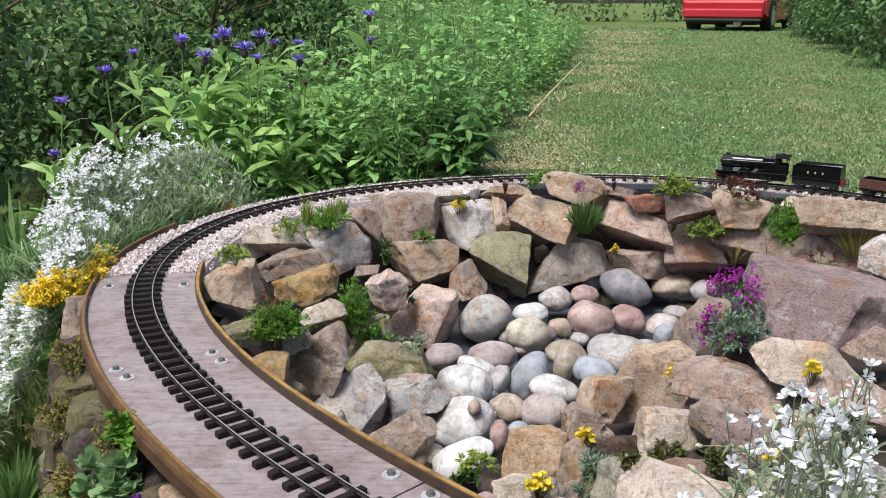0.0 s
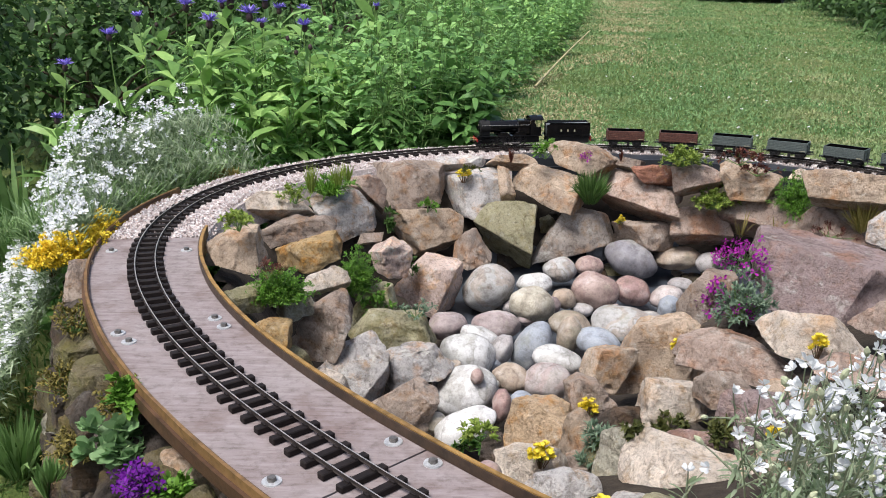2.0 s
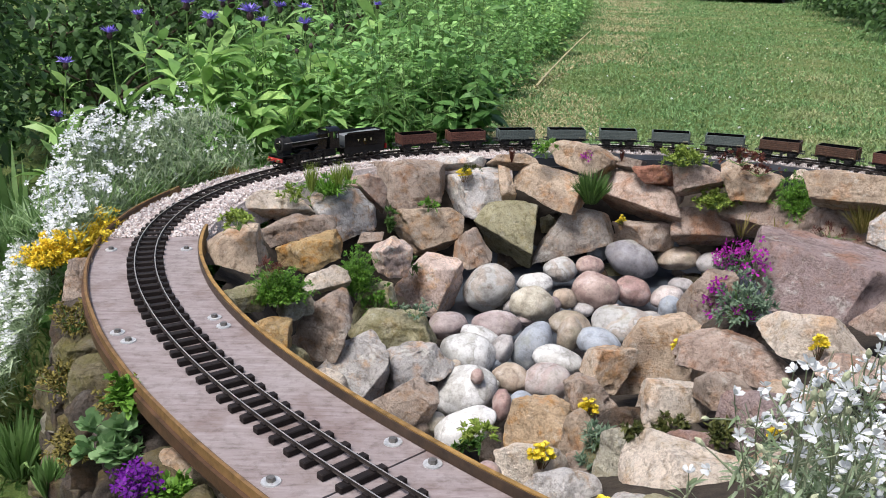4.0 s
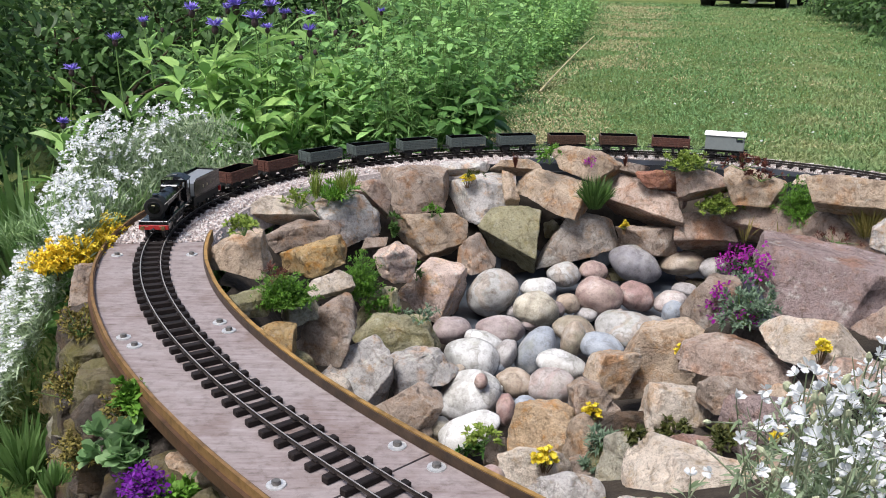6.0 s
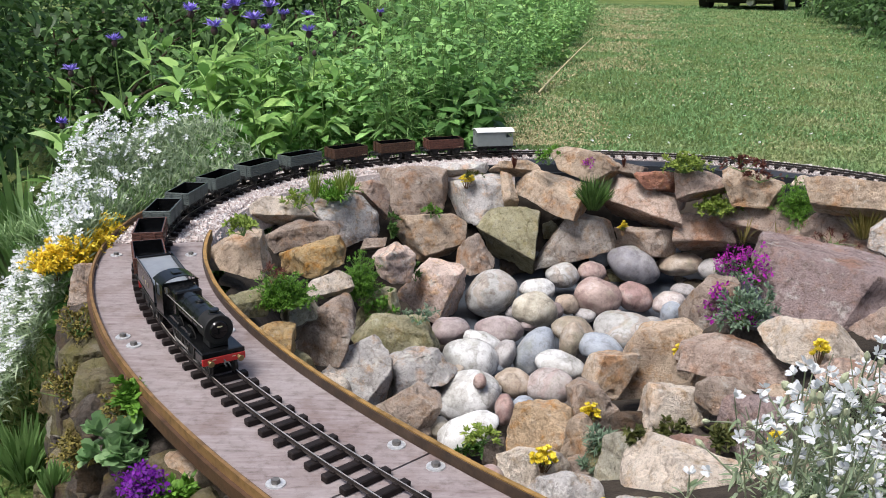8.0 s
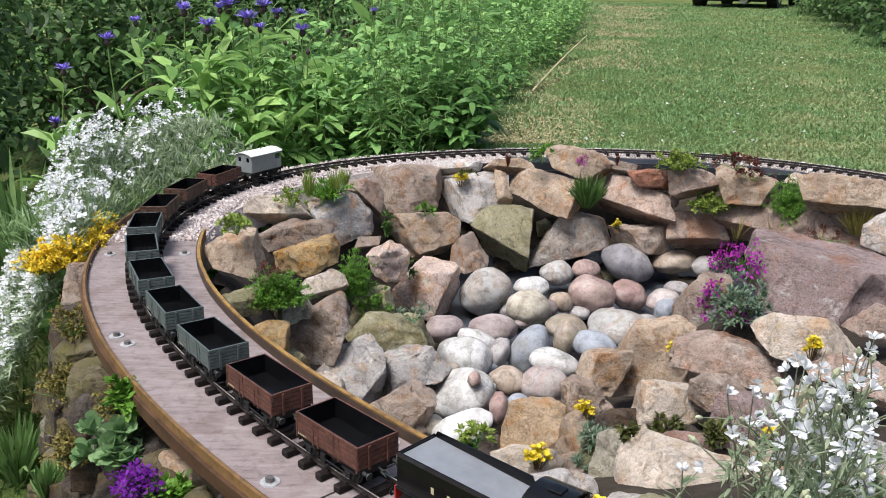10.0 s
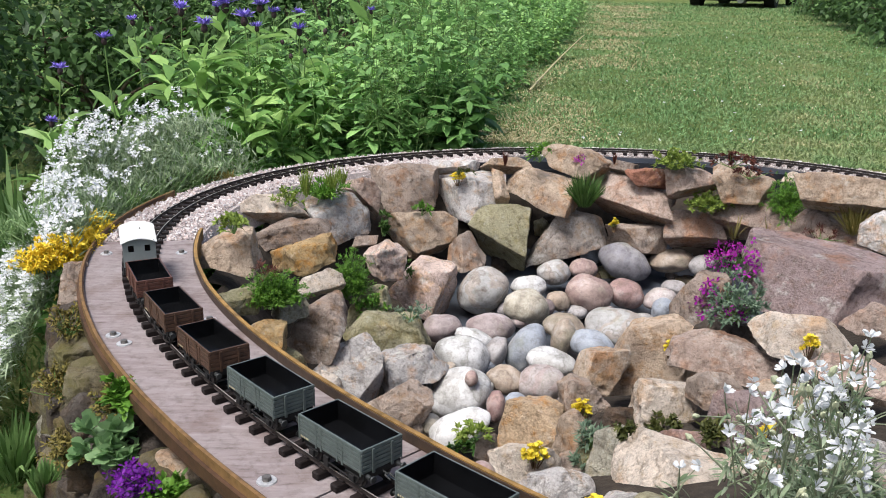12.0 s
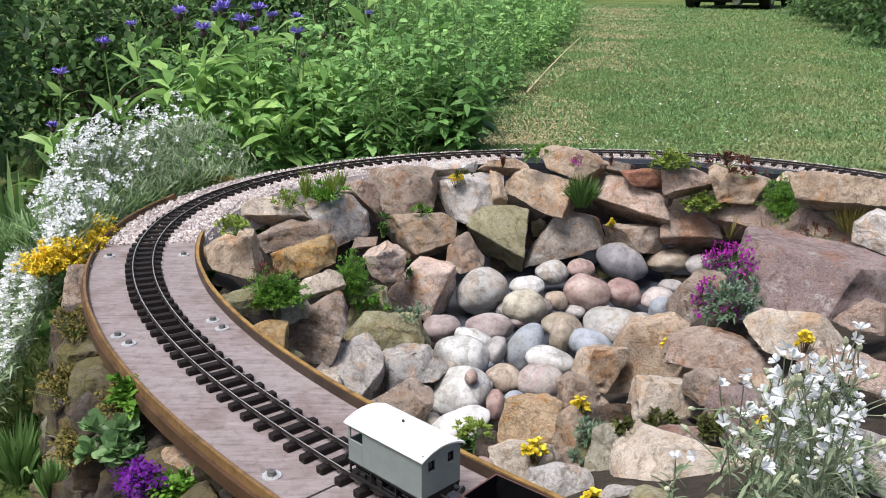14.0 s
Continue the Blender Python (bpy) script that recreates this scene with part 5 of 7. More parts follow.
def rubble():
    """Small stones that fill the gaps of the bowl and the courses of the outer wall."""
    rnd = random.Random(77)
    # DARK carries the shade of the gaps in its colour
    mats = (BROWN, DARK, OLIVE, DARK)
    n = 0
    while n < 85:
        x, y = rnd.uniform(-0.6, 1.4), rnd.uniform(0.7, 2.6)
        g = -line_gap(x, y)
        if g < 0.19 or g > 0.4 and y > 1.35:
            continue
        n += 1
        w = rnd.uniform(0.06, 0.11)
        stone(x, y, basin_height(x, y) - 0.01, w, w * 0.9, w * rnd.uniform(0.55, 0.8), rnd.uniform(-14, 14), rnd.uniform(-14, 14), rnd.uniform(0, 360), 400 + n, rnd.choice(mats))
    for row, (g, z) in enumerate(((0.105, 0.345), (0.12, 0.265), (0.14, 0.185), (0.16, 0.105), (0.18, 0.03))):
        s = -0.35 + 0.05 * row
        while s < 1.0:
            w = rnd.uniform(0.075, 0.15)
            p, th = on_line(s + w / 2, g + rnd.uniform(-0.012, 0.015))
            # courses coloured dark to stand for the shade beneath the deck
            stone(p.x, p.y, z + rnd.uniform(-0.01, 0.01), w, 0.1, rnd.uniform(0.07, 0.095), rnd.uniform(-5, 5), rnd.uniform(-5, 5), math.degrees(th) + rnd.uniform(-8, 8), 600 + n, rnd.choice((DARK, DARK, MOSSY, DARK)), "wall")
            n += 1
            s += w * 0.96


rubble()


# ---- plants ----
HERB = leaf_material("herb_leaf", (0.085, 0.20, 0.055), (0.35, 0.60, 0.20))
LANCE = leaf_material("cornflower_leaf", (0.11, 0.25, 0.06), (0.41, 0.62, 0.20), 0.45)
DARKLEAF = leaf_material("hedge_leaf", (0.036, 0.08, 0.024), (0.17, 0.30, 0.10))
SILVER = leaf_material("silver_leaf", (0.18, 0.255, 0.13), (0.44, 0.52, 0.35), 0.7)
SUCC = leaf_material("dark_succulent_leaf", (0.03, 0.085, 0.018), (0.12, 0.24, 0.05), 0.35)
FERN = leaf_material("bright_rock_plant", (0.06, 0.16, 0.018), (0.22, 0.42, 0.065), 0.45)
LIME = leaf_material("lime_rock_plant", (0.14, 0.22, 0.03), (0.38, 0.46, 0.11), 0.45)
TUFT = leaf_material("dark_tuft", (0.04, 0.095, 0.02), (0.13, 0.23, 0.06))
STRAW = leaf_material("straw_tuft", (0.16, 0.15, 0.035), (0.42, 0.34, 0.13), 0.6)
BLUELEAF = leaf_material("blue_sedum", (0.11, 0.17, 0.11), (0.24, 0.33, 0.22), 0.55)
OLIVELEAF = leaf_material("olive_sedum", (0.05, 0.065, 0.016), (0.135, 0.14, 0.04), 0.6)
RUSTLEAF = leaf_material("rust_red_leaf", (0.085, 0.025, 0.022), (0.19, 0.07, 0.045), 0.6)
GOLD = leaf_material("golden_stonecrop", (0.74, 0.52, 0.03), (0.93, 0.72, 0.07), 0.55, 0.2)
GRASS = leaf_material("lawn_blades", (0.065, 0.145, 0.04), (0.245, 0.40, 0.165), 0.6, 0.2)
DRYGRASS = leaf_material("dry_lawn_blades", (0.28, 0.245, 0.12), (0.56, 0.50, 0.30), 0.7, 0.1)
PETAL = leaf_material("white_petal", (0.70, 0.71, 0.73), (0.82, 0.83, 0.84), 0.6, 0.3)
VIOLET = leaf_material("violet_petal", (0.17, 0.11, 0.56), (0.40, 0.31, 0.85), 0.6, 0.2)
MAGENTA = leaf_material("magenta_petal", (0.20, 0.005, 0.19), (0.38, 0.018, 0.32), 0.6, 0.2)
PURPLE = leaf_material("deep_purple_petal", (0.075, 0.002, 0.16), (0.16, 0.006, 0.27), 0.6, 0.2)
YELLOW = leaf_material("yellow_petal", (0.72, 0.56, 0.04), (0.90, 0.78, 0.10), 0.6, 0.25)
STEM = plain("green_stem", (0.13, 0.22, 0.06), 0.6, 0, 0.3, 60)
STRAWSTEM = plain("dry_stem", (0.42, 0.36, 0.20), 0.7, 0, 0.2, 60)
BUD = plain("dark_bud", (0.045, 0.025, 0.028), 0.8, 0, 0.4, 90)
TWIG = plain("brown_twig", (0.10, 0.07, 0.045), 0.85, 0, 0.3, 60)
MOSS = leaf_material("moss_tuft", (0.09, 0.075, 0.018), (0.22, 0.18, 0.045), 0.9, 0.0)


def leaf_mesh(name, P, D, L, Wd, droop, mat, seed=0, shape=0.45, blunt=0.0):
    """Folded, bent leaves: bases P, ways D, lengths L, widths Wd, and how far each tip sinks."""
    rng = np.random.default_rng(seed)
    P, D = np.asarray(P, float), np.asarray(D, float)
    n = len(P)
    L = np.broadcast_to(np.asarray(L, float), (n,))[:, None]
    Wd = np.broadcast_to(np.asarray(Wd, float), (n,))[:, None]
    droop = np.broadcast_to(np.asarray(droop, float), (n,))[:, None]
    D = D / (np.linalg.norm(D, axis=1, keepdims=True) + 1e-9)
    ref = np.array([0, 0, 1.0]) + rng.normal(0, 0.35, (n, 3))
    side = np.cross(D, ref)
    side /= np.linalg.norm(side, axis=1, keepdims=True) + 1e-9
    nrm = np.cross(side, D)
    down = np.array([0, 0, -1.0])
    mid = P + D * L * shape + down * L * droop * 0.25
    tip = P + D * L + down * L * droop
    if blunt:
        q = np.stack([P, mid - side * Wd / 2, mid - nrm * Wd * 0.1, mid + side * Wd / 2, tip - side * Wd * blunt / 2, tip + side * Wd * blunt / 2, tip + D * L * 0.07], 1).reshape(-1, 3)
        k = np.arange(n)[:, None] * 7
        f = np.concatenate([k + [0, 2, 1], k + [0, 3, 2], k + [1, 2, 4], k + [2, 3, 5], k + [2, 5, 4], k + [4, 5, 6]], 0)
    else:
        m1 = P + D * L * 0.34 + down * L * droop * 0.1 + nrm * L * 0.03
        m2 = P + D * L * 0.70 + down * L * droop * 0.48 + nrm * L * 0.02
        q = np.stack([P, m1 - side * Wd * 0.46, m1 + side * Wd * 0.46, m2 - side * Wd * 0.40, m2 + side * Wd * 0.40, tip], 1).reshape(-1, 3)
        k = np.arange(n)[:, None] * 6
        f = np.concatenate([k + [0, 2, 1], k + [1, 2, 4], k + [1, 4, 3], k + [3, 4, 5]], 0)
    me = bpy.data.meshes.new(name)
    me.vertices.add(len(q))
    me.vertices.foreach_set("co", q.ravel())
    me.loops.add(len(f) * 3)
    me.loops.foreach_set("vertex_index", f.ravel().astype(np.int32))
    me.polygons.add(len(f))
    me.polygons.foreach_set("loop_start", np.arange(len(f), dtype=np.int32) * 3)
    me.update(calc_edges=True)
    me.materials.append(mat)
    me.polygons.foreach_set("use_smooth", [True] * len(f))
    return me


def ball(rng, n):
    v = rng.normal(0, 1, (n, 3))
    return v / np.linalg.norm(v, axis=1, keepdims=True)


def stems_mesh(name, lines, r, mat, n=5):
    """Thin tapering stems along poly-lines."""
    verts, faces = [], []
    for line in lines:
        k0 = len(verts)
        m = len(line)
        for i, p in enumerate(line):
            a = Vector(line[max(0, i - 1)])
            b = Vector(line[min(m - 1, i + 1)])
            q = (b - a).to_track_quat("Z", "Y")
            rr = r * (1 - 0.55 * i / (m - 1))
            for j in range(n):
                verts.append(Vector(p) + q @ Vector((rr * math.cos(j * math.tau / n), rr * math.sin(j * math.tau / n), 0)))
        for i in range(m - 1):
            for j in range(n):
                a, b = k0 + i * n + j, k0 + i * n + (j + 1) % n
                faces.append((a, b, b + n, a + n))
    return mesh_of(name, verts, faces, mat, True)


def bent(a, b, sag=0.15, n=5, seed=0):
    rnd = random.Random(seed)
    a, b = Vector(a), Vector(b)
    side = Vector((rnd.uniform(-1, 1), rnd.uniform(-1, 1), 0)) * (b - a).length * sag
    return [a.lerp(b, i / (n - 1)) + side * math.sin(math.pi * i / (n - 1)) for i in range(n)]


# -- small rock plants --
def cushion(x, y, z, wide, high, mat, label, leaf=0.016, count=420, seed=1, category="rock plant", name="rock_plant", slim=0.38, hang=0.0, droop=0.25, blunt=0.0):
    """A low cushion of many small leaves in rosettes."""
    rng = np.random.default_rng(seed)
    t = thing(name, label, category, "plants of the rockery", pose(x, y, z))
    heads = max(6, count // 14)
    d = ball(rng, heads)
    d[:, 2] = np.abs(d[:, 2])
    r = rng.uniform(0.45, 1.0, heads)[:, None]
    C = d * r * [wide * 0.56, wide * 0.46, high * 1.15]
    lump = rng.uniform(0.6, 1.2, heads)[:, None]
    C = C * lump
    if hang:
        C[:, 2] -= hang * np.maximum(0, -C[:, 1]) / wide * 2
    P = np.repeat(C, 14, 0)
    D = np.repeat(d * 0.7 + [0, 0, 0.5], 14, 0) + ball(rng, len(P)) * 0.95
    me = leaf_mesh("foliage", P + rng.normal(0, 0.002, P.shape), D, rng.uniform(0.6, 1.2, len(P)) * leaf, leaf * slim, rng.uniform(0, droop * 2, len(P)), mat, seed, 0.5, blunt)
    part_mesh("foliage", me, t)
    lines = [bent((0, 0, -0.012), tuple(c), 0.1, 4, i) for i, c in enumerate(C[::2])]
    part_mesh("stalk_frame", stems_mesh("stalk_frame", lines, 0.0011, STEM, 4), t)
    return t


def tuft(x, y, z, wide, high, mat, label, count=150, seed=1, thick=0.0032, name="grass_tuft", category="grass tuft"):
    rng = np.random.default_rng(seed)
    t = thing(name, label, category, "plants of the rockery", pose(x, y, z))
    a = rng.uniform(0, math.tau, count)
    out = rng.uniform(0.05, 1.0, count) ** 0.7
    D = np.stack([np.cos(a) * out * wide / high * 0.62, np.sin(a) * out * wide / high * 0.5, np.ones(count)], 1)
    P = np.stack([np.cos(a) * out * wide * 0.16, np.sin(a) * out * wide * 0.14, np.zeros(count)], 1)
    part_mesh("foliage", leaf_mesh("foliage", P, D, rng.uniform(0.7, 1.2, count) * high, thick, rng.uniform(0, 0.55, count) * out, mat, seed, 0.5), t)
    return t


def blossom_mesh(name, P, N, size, petals, mat, seed, lobes=True, cup=0.35):
    """Flowers at P facing N, each of several petals."""
    rng = np.random.default_rng(seed)
    P, N = np.asarray(P, float), np.asarray(N, float)
    N = N / np.linalg.norm(N, axis=1, keepdims=True)
    n = len(P)
    u = np.cross(N, rng.normal(0, 1, (n, 3)))
    u /= np.linalg.norm(u, axis=1, keepdims=True) + 1e-9
    v = np.cross(N, u)
    size = np.broadcast_to(np.asarray(size, float), (n,))
    B, D, L, Wd = [], [], [], []
    for k in range(petals):
        for lobe in ((-0.17, 0.17) if lobes else (0.0,)):
            a = k * math.tau / petals + lobe
            d = u * math.cos(a) + v * math.sin(a)
            B.append(P + d * size[:, None] * 0.04)
            D.append(d + N * cup)
            L.append(size * rng.uniform(0.42, 0.55, n))
            Wd.append(size * (0.27 if lobes else 0.3))
    return leaf_mesh(name, np.concatenate(B), np.concatenate(D), np.concatenate(L), np.concatenate(Wd), 0.1, mat, seed, 0.62, 0.72)


def yellow_sedum(x, y, z, wide, seed, high=0.009):
    rng = np.random.default_rng(seed)
    wide *= 0.8
    t = thing("yellow_stonecrop", "small stonecrop with bright yellow starry flowers", "flower", "plants of the rockery", pose(x, y, z - 0.009))
    n = max(26, int(wide / 0.0010))
    a, r = rng.uniform(0, math.tau, n), np.sqrt(rng.random(n))
    P = np.stack([np.cos(a) * r * wide / 2, np.sin(a) * r * wide * 0.35, high * (1 - 0.8 * r * r) + rng.normal(0, 0.004, n)], 1)
    N = np.stack([np.cos(a) * r * 0.5, np.sin(a) * r * 0.5, np.ones(n)], 1)
    part_mesh("inflorescence", blossom_mesh("inflorescence", P, N, 0.012, 13, YELLOW, seed, False, 1.1), t, "yellow starry flowers")
    part_mesh("stalk_frame", stems_mesh("stalk_frame", [bent((p[0] * 0.3, p[1] * 0.3, -0.02), p, 0.05, 3, i) for i, p in enumerate(P[::3])], 0.001, OLIVE_STEM, 4), t)
    part_mesh("foliage", leaf_mesh("foliage", P * 0.8 - [0, 0, 0.006], ball(rng, n) * 0.6 + [0, 0, 0.5], 0.006, 0.0028, 0.1, LIME, seed), t)


OLIVE_STEM = plain("reddish_stem", (0.17, 0.10, 0.05), 0.7, 0, 0.3, 60)


# -- silver-leaved, white-flowered mat spilling over the wall --
def white_mat():
    rng = np.random.default_rng(21)
    t = thing("snow_in_summer", "silver-leaved mat covered in small white flowers", "flowering plant")
    n = 17000
    s = 0.90 + rng.random(n) ** 1.15 * 0.74
    crest = np.interp(s, (0.9, 1.0, 1.3, 1.6, 1.86), (0.12, 0.15, 0.29, 0.42, 0.45))
    g = 0.118 + rng.random(n) * (crest + 0.30 - 0.118)
    P = np.empty((n, 3))
    for i in range(n):
        p, th = on_line(s[i], g[i])
        top = 0.455 + 0.09 * smooth(0.95, 1.4, s[i]) * smooth(0.1, 0.27, g[i])
        top -= 0.46 * min(1.1, max(0.0, (g[i] - crest[i]) / 0.27)) ** 1.3
        top += 0.05 * noise.noise(Vector((p.x * 8, p.y * 8, 0)))
        P[i] = (p.x, p.y, top - rng.random() ** 2 * 0.05)
    D = ball(rng, n) * 0.8 + [-0.25, -0.1, 0.75]
    part_mesh("foliage", leaf_mesh("foliage", P, D, rng.uniform(0.02, 0.05, n), 0.0042, rng.uniform(0, 0.5, n), SILVER, 3), t, "narrow silver-green leaves")
    pick = rng.permutation(n)
    past = g - crest
    chance = np.clip(0.11 + np.clip((past[pick] + 0.2) / 0.2, 0, 1) * np.clip((1.8 - s[pick]) / 0.45, 0.14, 1), 0, 1)
    pick = pick[rng.random(n) < chance][:1750]
    Q = P[pick] + np.stack([rng.normal(-0.01, 0.008, len(pick)), rng.normal(0, 0.008, len(pick)), rng.uniform(0.012, 0.05, len(pick)) + 0.07 * rng.random(len(pick)) ** 2 * np.clip((s[pick] - 1.0) / 0.3, 0.2, 1)], 1)
    N = ball(rng, len(pick)) * 0.6 + [-0.1, -0.5, 0.7]
    part_mesh("inflorescence", blossom_mesh("inflorescence", Q, N, rng.uniform(0.011, 0.019, len(pick)), 5, PETAL, 9), t, "small white five-petalled flowers")
    part_mesh("stalk_frame", stems_mesh("stalk_frame", [bent(tuple(P[k] - [0, 0, 0.02]), tuple(q), 0.06, 3, i) for i, (k, q) in enumerate(zip(pick[::2], Q[::2]))], 0.0008, STEM, 3), t)


white_mat()


def mat_of_grass_behind():
    """Rough grass and herbs between the white mat and the track."""
    rng = np.random.default_rng(33)
    n = 3600
    s = 1.02 + rng.random(n) ** 1.3 * 0.5
    g = 0.138 + rng.random(n) ** 1.5 * 0.19
    P = np.array([tuple(on_line(a, b, 0.40 + 0.02 * rng.random())[0]) for a, b in zip(s, g)])
    D = ball(rng, n) * 0.55 + [0.05, -0.1, 0.9]
    tagged(new("rough_grass", leaf_mesh("rough_grass", P, D, rng.uniform(0.04, 0.115, n), 0.0038, rng.uniform(0, 0.6, n), TUFTY, 5)), "rough silvery green grass beside the track", "grass", kind="stuff")


TUFTY = leaf_material("rough_grass_blade", (0.11, 0.205, 0.06), (0.37, 0.51, 0.25), 0.6)
mat_of_grass_behind()


# -- perennial cornflowers --
def flower_head(parent, p, wide, seed, dead=False):
    rng = np.random.default_rng(seed)
    p = Vector(p)
    bm = bmesh.new()
    bmesh.ops.create_icosphere(bm, subdivisions=2, radius=wide * 0.16)
    for v in bm.verts:
        v.co.z *= 1.35
        v.co *= 1 + 0.12 * noise.noise(v.co * 400)
        v.co += p
    bud = part("bud", bm, BUD, parent, "dark scaly bud")
    if dead:
        return
    n = 60
    a = rng.uniform(0, math.tau, n)
    D = np.stack([np.cos(a), np.sin(a), rng.uniform(0.25, 1.9, n)], 1)
    P = np.array(p) + np.stack([np.cos(a) * wide * 0.06, np.sin(a) * wide * 0.06, np.full(n, wide * 0.16)], 1)
    part_mesh("corolla", leaf_mesh("corolla", P, D, rng.uniform(0.34, 0.56, n) * wide, wide * 0.075, rng.uniform(0, 0.3, n), VIOLET, seed, 0.7), parent, "violet-blue ragged petals")


def cornflower(head, foot, wide, seed, dead=False, leaves=9, big=1.0):
    """One stem of perennial cornflower: its head, its stem and its long leaves."""
    rng = np.random.default_rng(seed)
    t = thing("cornflower", "perennial cornflower with violet head and long leaves" if not dead else "perennial cornflower stem with a dark spent head", "flower", "cornflowers of the border")
    line = bent(foot, head, 0.05, 7, seed)
    part_mesh("stem", stems_mesh("stem", [line], 0.0042, STEM, 6), t)
    flower_head(t, head, wide, seed, dead)
    P, D, L, Wd = [], [], [], []
    for k in range(leaves):
        u = rng.uniform(0.18, 0.9)
        q = Vector(foot).lerp(Vector(head), u)
        a = rng.uniform(0, math.tau)
        P.append(tuple(q))
        D.append((math.cos(a), math.sin(a), rng.uniform(0.35, 1.3)))
        L.append(rng.uniform(0.11, 0.21) * big * (1.1 - 0.35 * u))
        Wd.append(rng.uniform(0.026, 0.042) * big)
    part_mesh("foliage", leaf_mesh("foliage", P, D, L, Wd, rng.uniform(0.1, 0.6, leaves), LANCE, seed, 0.45), t, "long pale green lance-shaped leaves")


# -- tall herbs of the border --
def herb_clump(seed, high, wide, count, leaf, mat, label, name="tall_herb", slim=0.5, category="herb"):
    rng = np.random.default_rng(seed)
    t = thing(name, label, category, "herbs of the border")
    k = max(5, count // 22)
    lines, P, D, L = [], [], [], []
    for i in range(k):
        a, r = rng.uniform(0, math.tau), rng.random() ** 0.5 * wide / 2
        foot = (math.cos(a) * r * 0.6, math.sin(a) * r * 0.6, -0.05)
        h = high * rng.uniform(0.6, 1.08)
        head = (math.cos(a) * r * 1.15, math.sin(a) * r * 1.15, h)
        line = bent(foot, head, 0.07, 5, seed * 100 + i)
        lines.append(line)
        for j in range(count // k):
            u = 0.12 + 0.88 * rng.random() ** 0.75
            q = Vector(foot).lerp(Vector(head), u)
            b = rng.uniform(0, math.tau)
            P.append((q.x + rng.normal(0, 0.012), q.y + rng.normal(0, 0.012), q.z))
            D.append((math.cos(b), math.sin(b), rng.uniform(-0.1, 0.75)))
            L.append(leaf * rng.uniform(0.55, 1.25) * (1.15 - 0.55 * u))
    L = np.array(L)
    part_mesh("stalk_frame", stems_mesh("stalk_frame", lines, 0.0022, STEM, 4), t)
    part_mesh("foliage", leaf_mesh("foliage", P, D, L, L * slim, rng.uniform(0.05, 0.7, len(P)), mat, seed, 0.42), t)
    return t


def bed_edge(y):
    """x of the border's edge on the lawn."""
    return float(np.interp(y, (2.6, 3.0, 4.6, 9.0, 14.0, 30.0), (-0.1, 0.12, 0.45, 1.30, 2.15, 4.6)))


def build_border():
    rnd = random.Random(12)
    kinds = [herb_clump(1, 0.46, 0.42, 330, 0.085, HERB, "leafy green herb clump with broad toothed leaves"),
             herb_clump(2, 0.56, 0.40, 380, 0.070, HERB, "tall nettle-like green herb clump"),
             herb_clump(3, 0.42, 0.46, 300, 0.095, LANCE, "pale green leafy herb clump", slim=0.36),
             herb_clump(4, 0.62, 0.40, 520, 0.11, TUFTGREEN, "tall grassy clump of fine green stems", name="tall_grass", slim=0.07, category="grass")]
    kinds.append(herb_clump(5, 0.30, 0.26, 260, 0.10, LOWHERB, "low dark green leafy clump leaning over the track", slim=0.42))
    placed = []
    s = 1.42
    while s < 2.5:
        for gap in (0.19, 0.30, 0.41):
            p, th = on_line(s + rnd.uniform(-0.04, 0.04), gap + rnd.uniform(-0.02, 0.03))
            if s < 2.15 or gap > 0.25 and s < 2.3:
                placed.append((4 if gap < 0.35 or s < 1.9 else 1, p.x, p.y, rnd.uniform(0.5, 0.8) if gap < 0.25 else rnd.uniform(0.75, 1.15)))
        s += 0.085
    y = 2.86
    while y < 15.5:
        gap = 0.21 + 0.035 * (y - 2.8)
        x = bed_edge(y) - 0.16
        left = -0.92 - (y - 2.8) * 0.12 if y < 6 else bed_edge(y) - 3.6
        first = True
        while x > left:
            px, py = x + rnd.uniform(-0.16, 0.10), y + rnd.uniform(-0.1, 0.1)
            if on_lawn_side(px, py):
                scale = rnd.uniform(0.45, 0.95) if first else rnd.uniform(0.7, 1.45) * (1 + 0.05 * (y - 2.8))
                if y < 3.2:
                    scale *= 0.72
                elif x < -0.5 and y < 3.6:
                    scale *= 0.75
                k = rnd.choices((0, 1, 2, 3), (4, 4, 2, 2.5))[0]
                placed.append((k, px, py, scale))
            first = False
            x -= gap * rnd.uniform(0.8, 1.3)
        y += gap * 0.95
    for n, (k, px, py, scale) in enumerate(placed):
        m = pose(px, py, ground_height(px, py), rnd.uniform(-7, 7), rnd.uniform(-7, 7), rnd.uniform(0, 360))
        ob = copy_thing(kinds[k], m)
        ob.scale = (scale, scale, scale)
    for ob in kinds:
        for o in [*ob.children_recursive, ob]:
            bpy.data.objects.remove(o)


def on_lawn_side(x, y):
    return line_gap(x, y) > 0.2 if y < 3.3 else True


LOWHERB = leaf_material("low_herb_leaf", (0.055, 0.14, 0.035), (0.21, 0.41, 0.115))
TUFTGREEN = leaf_material("tall_grass_blade", (0.08, 0.17, 0.04), (0.27, 0.42, 0.15), 0.55)
build_border()


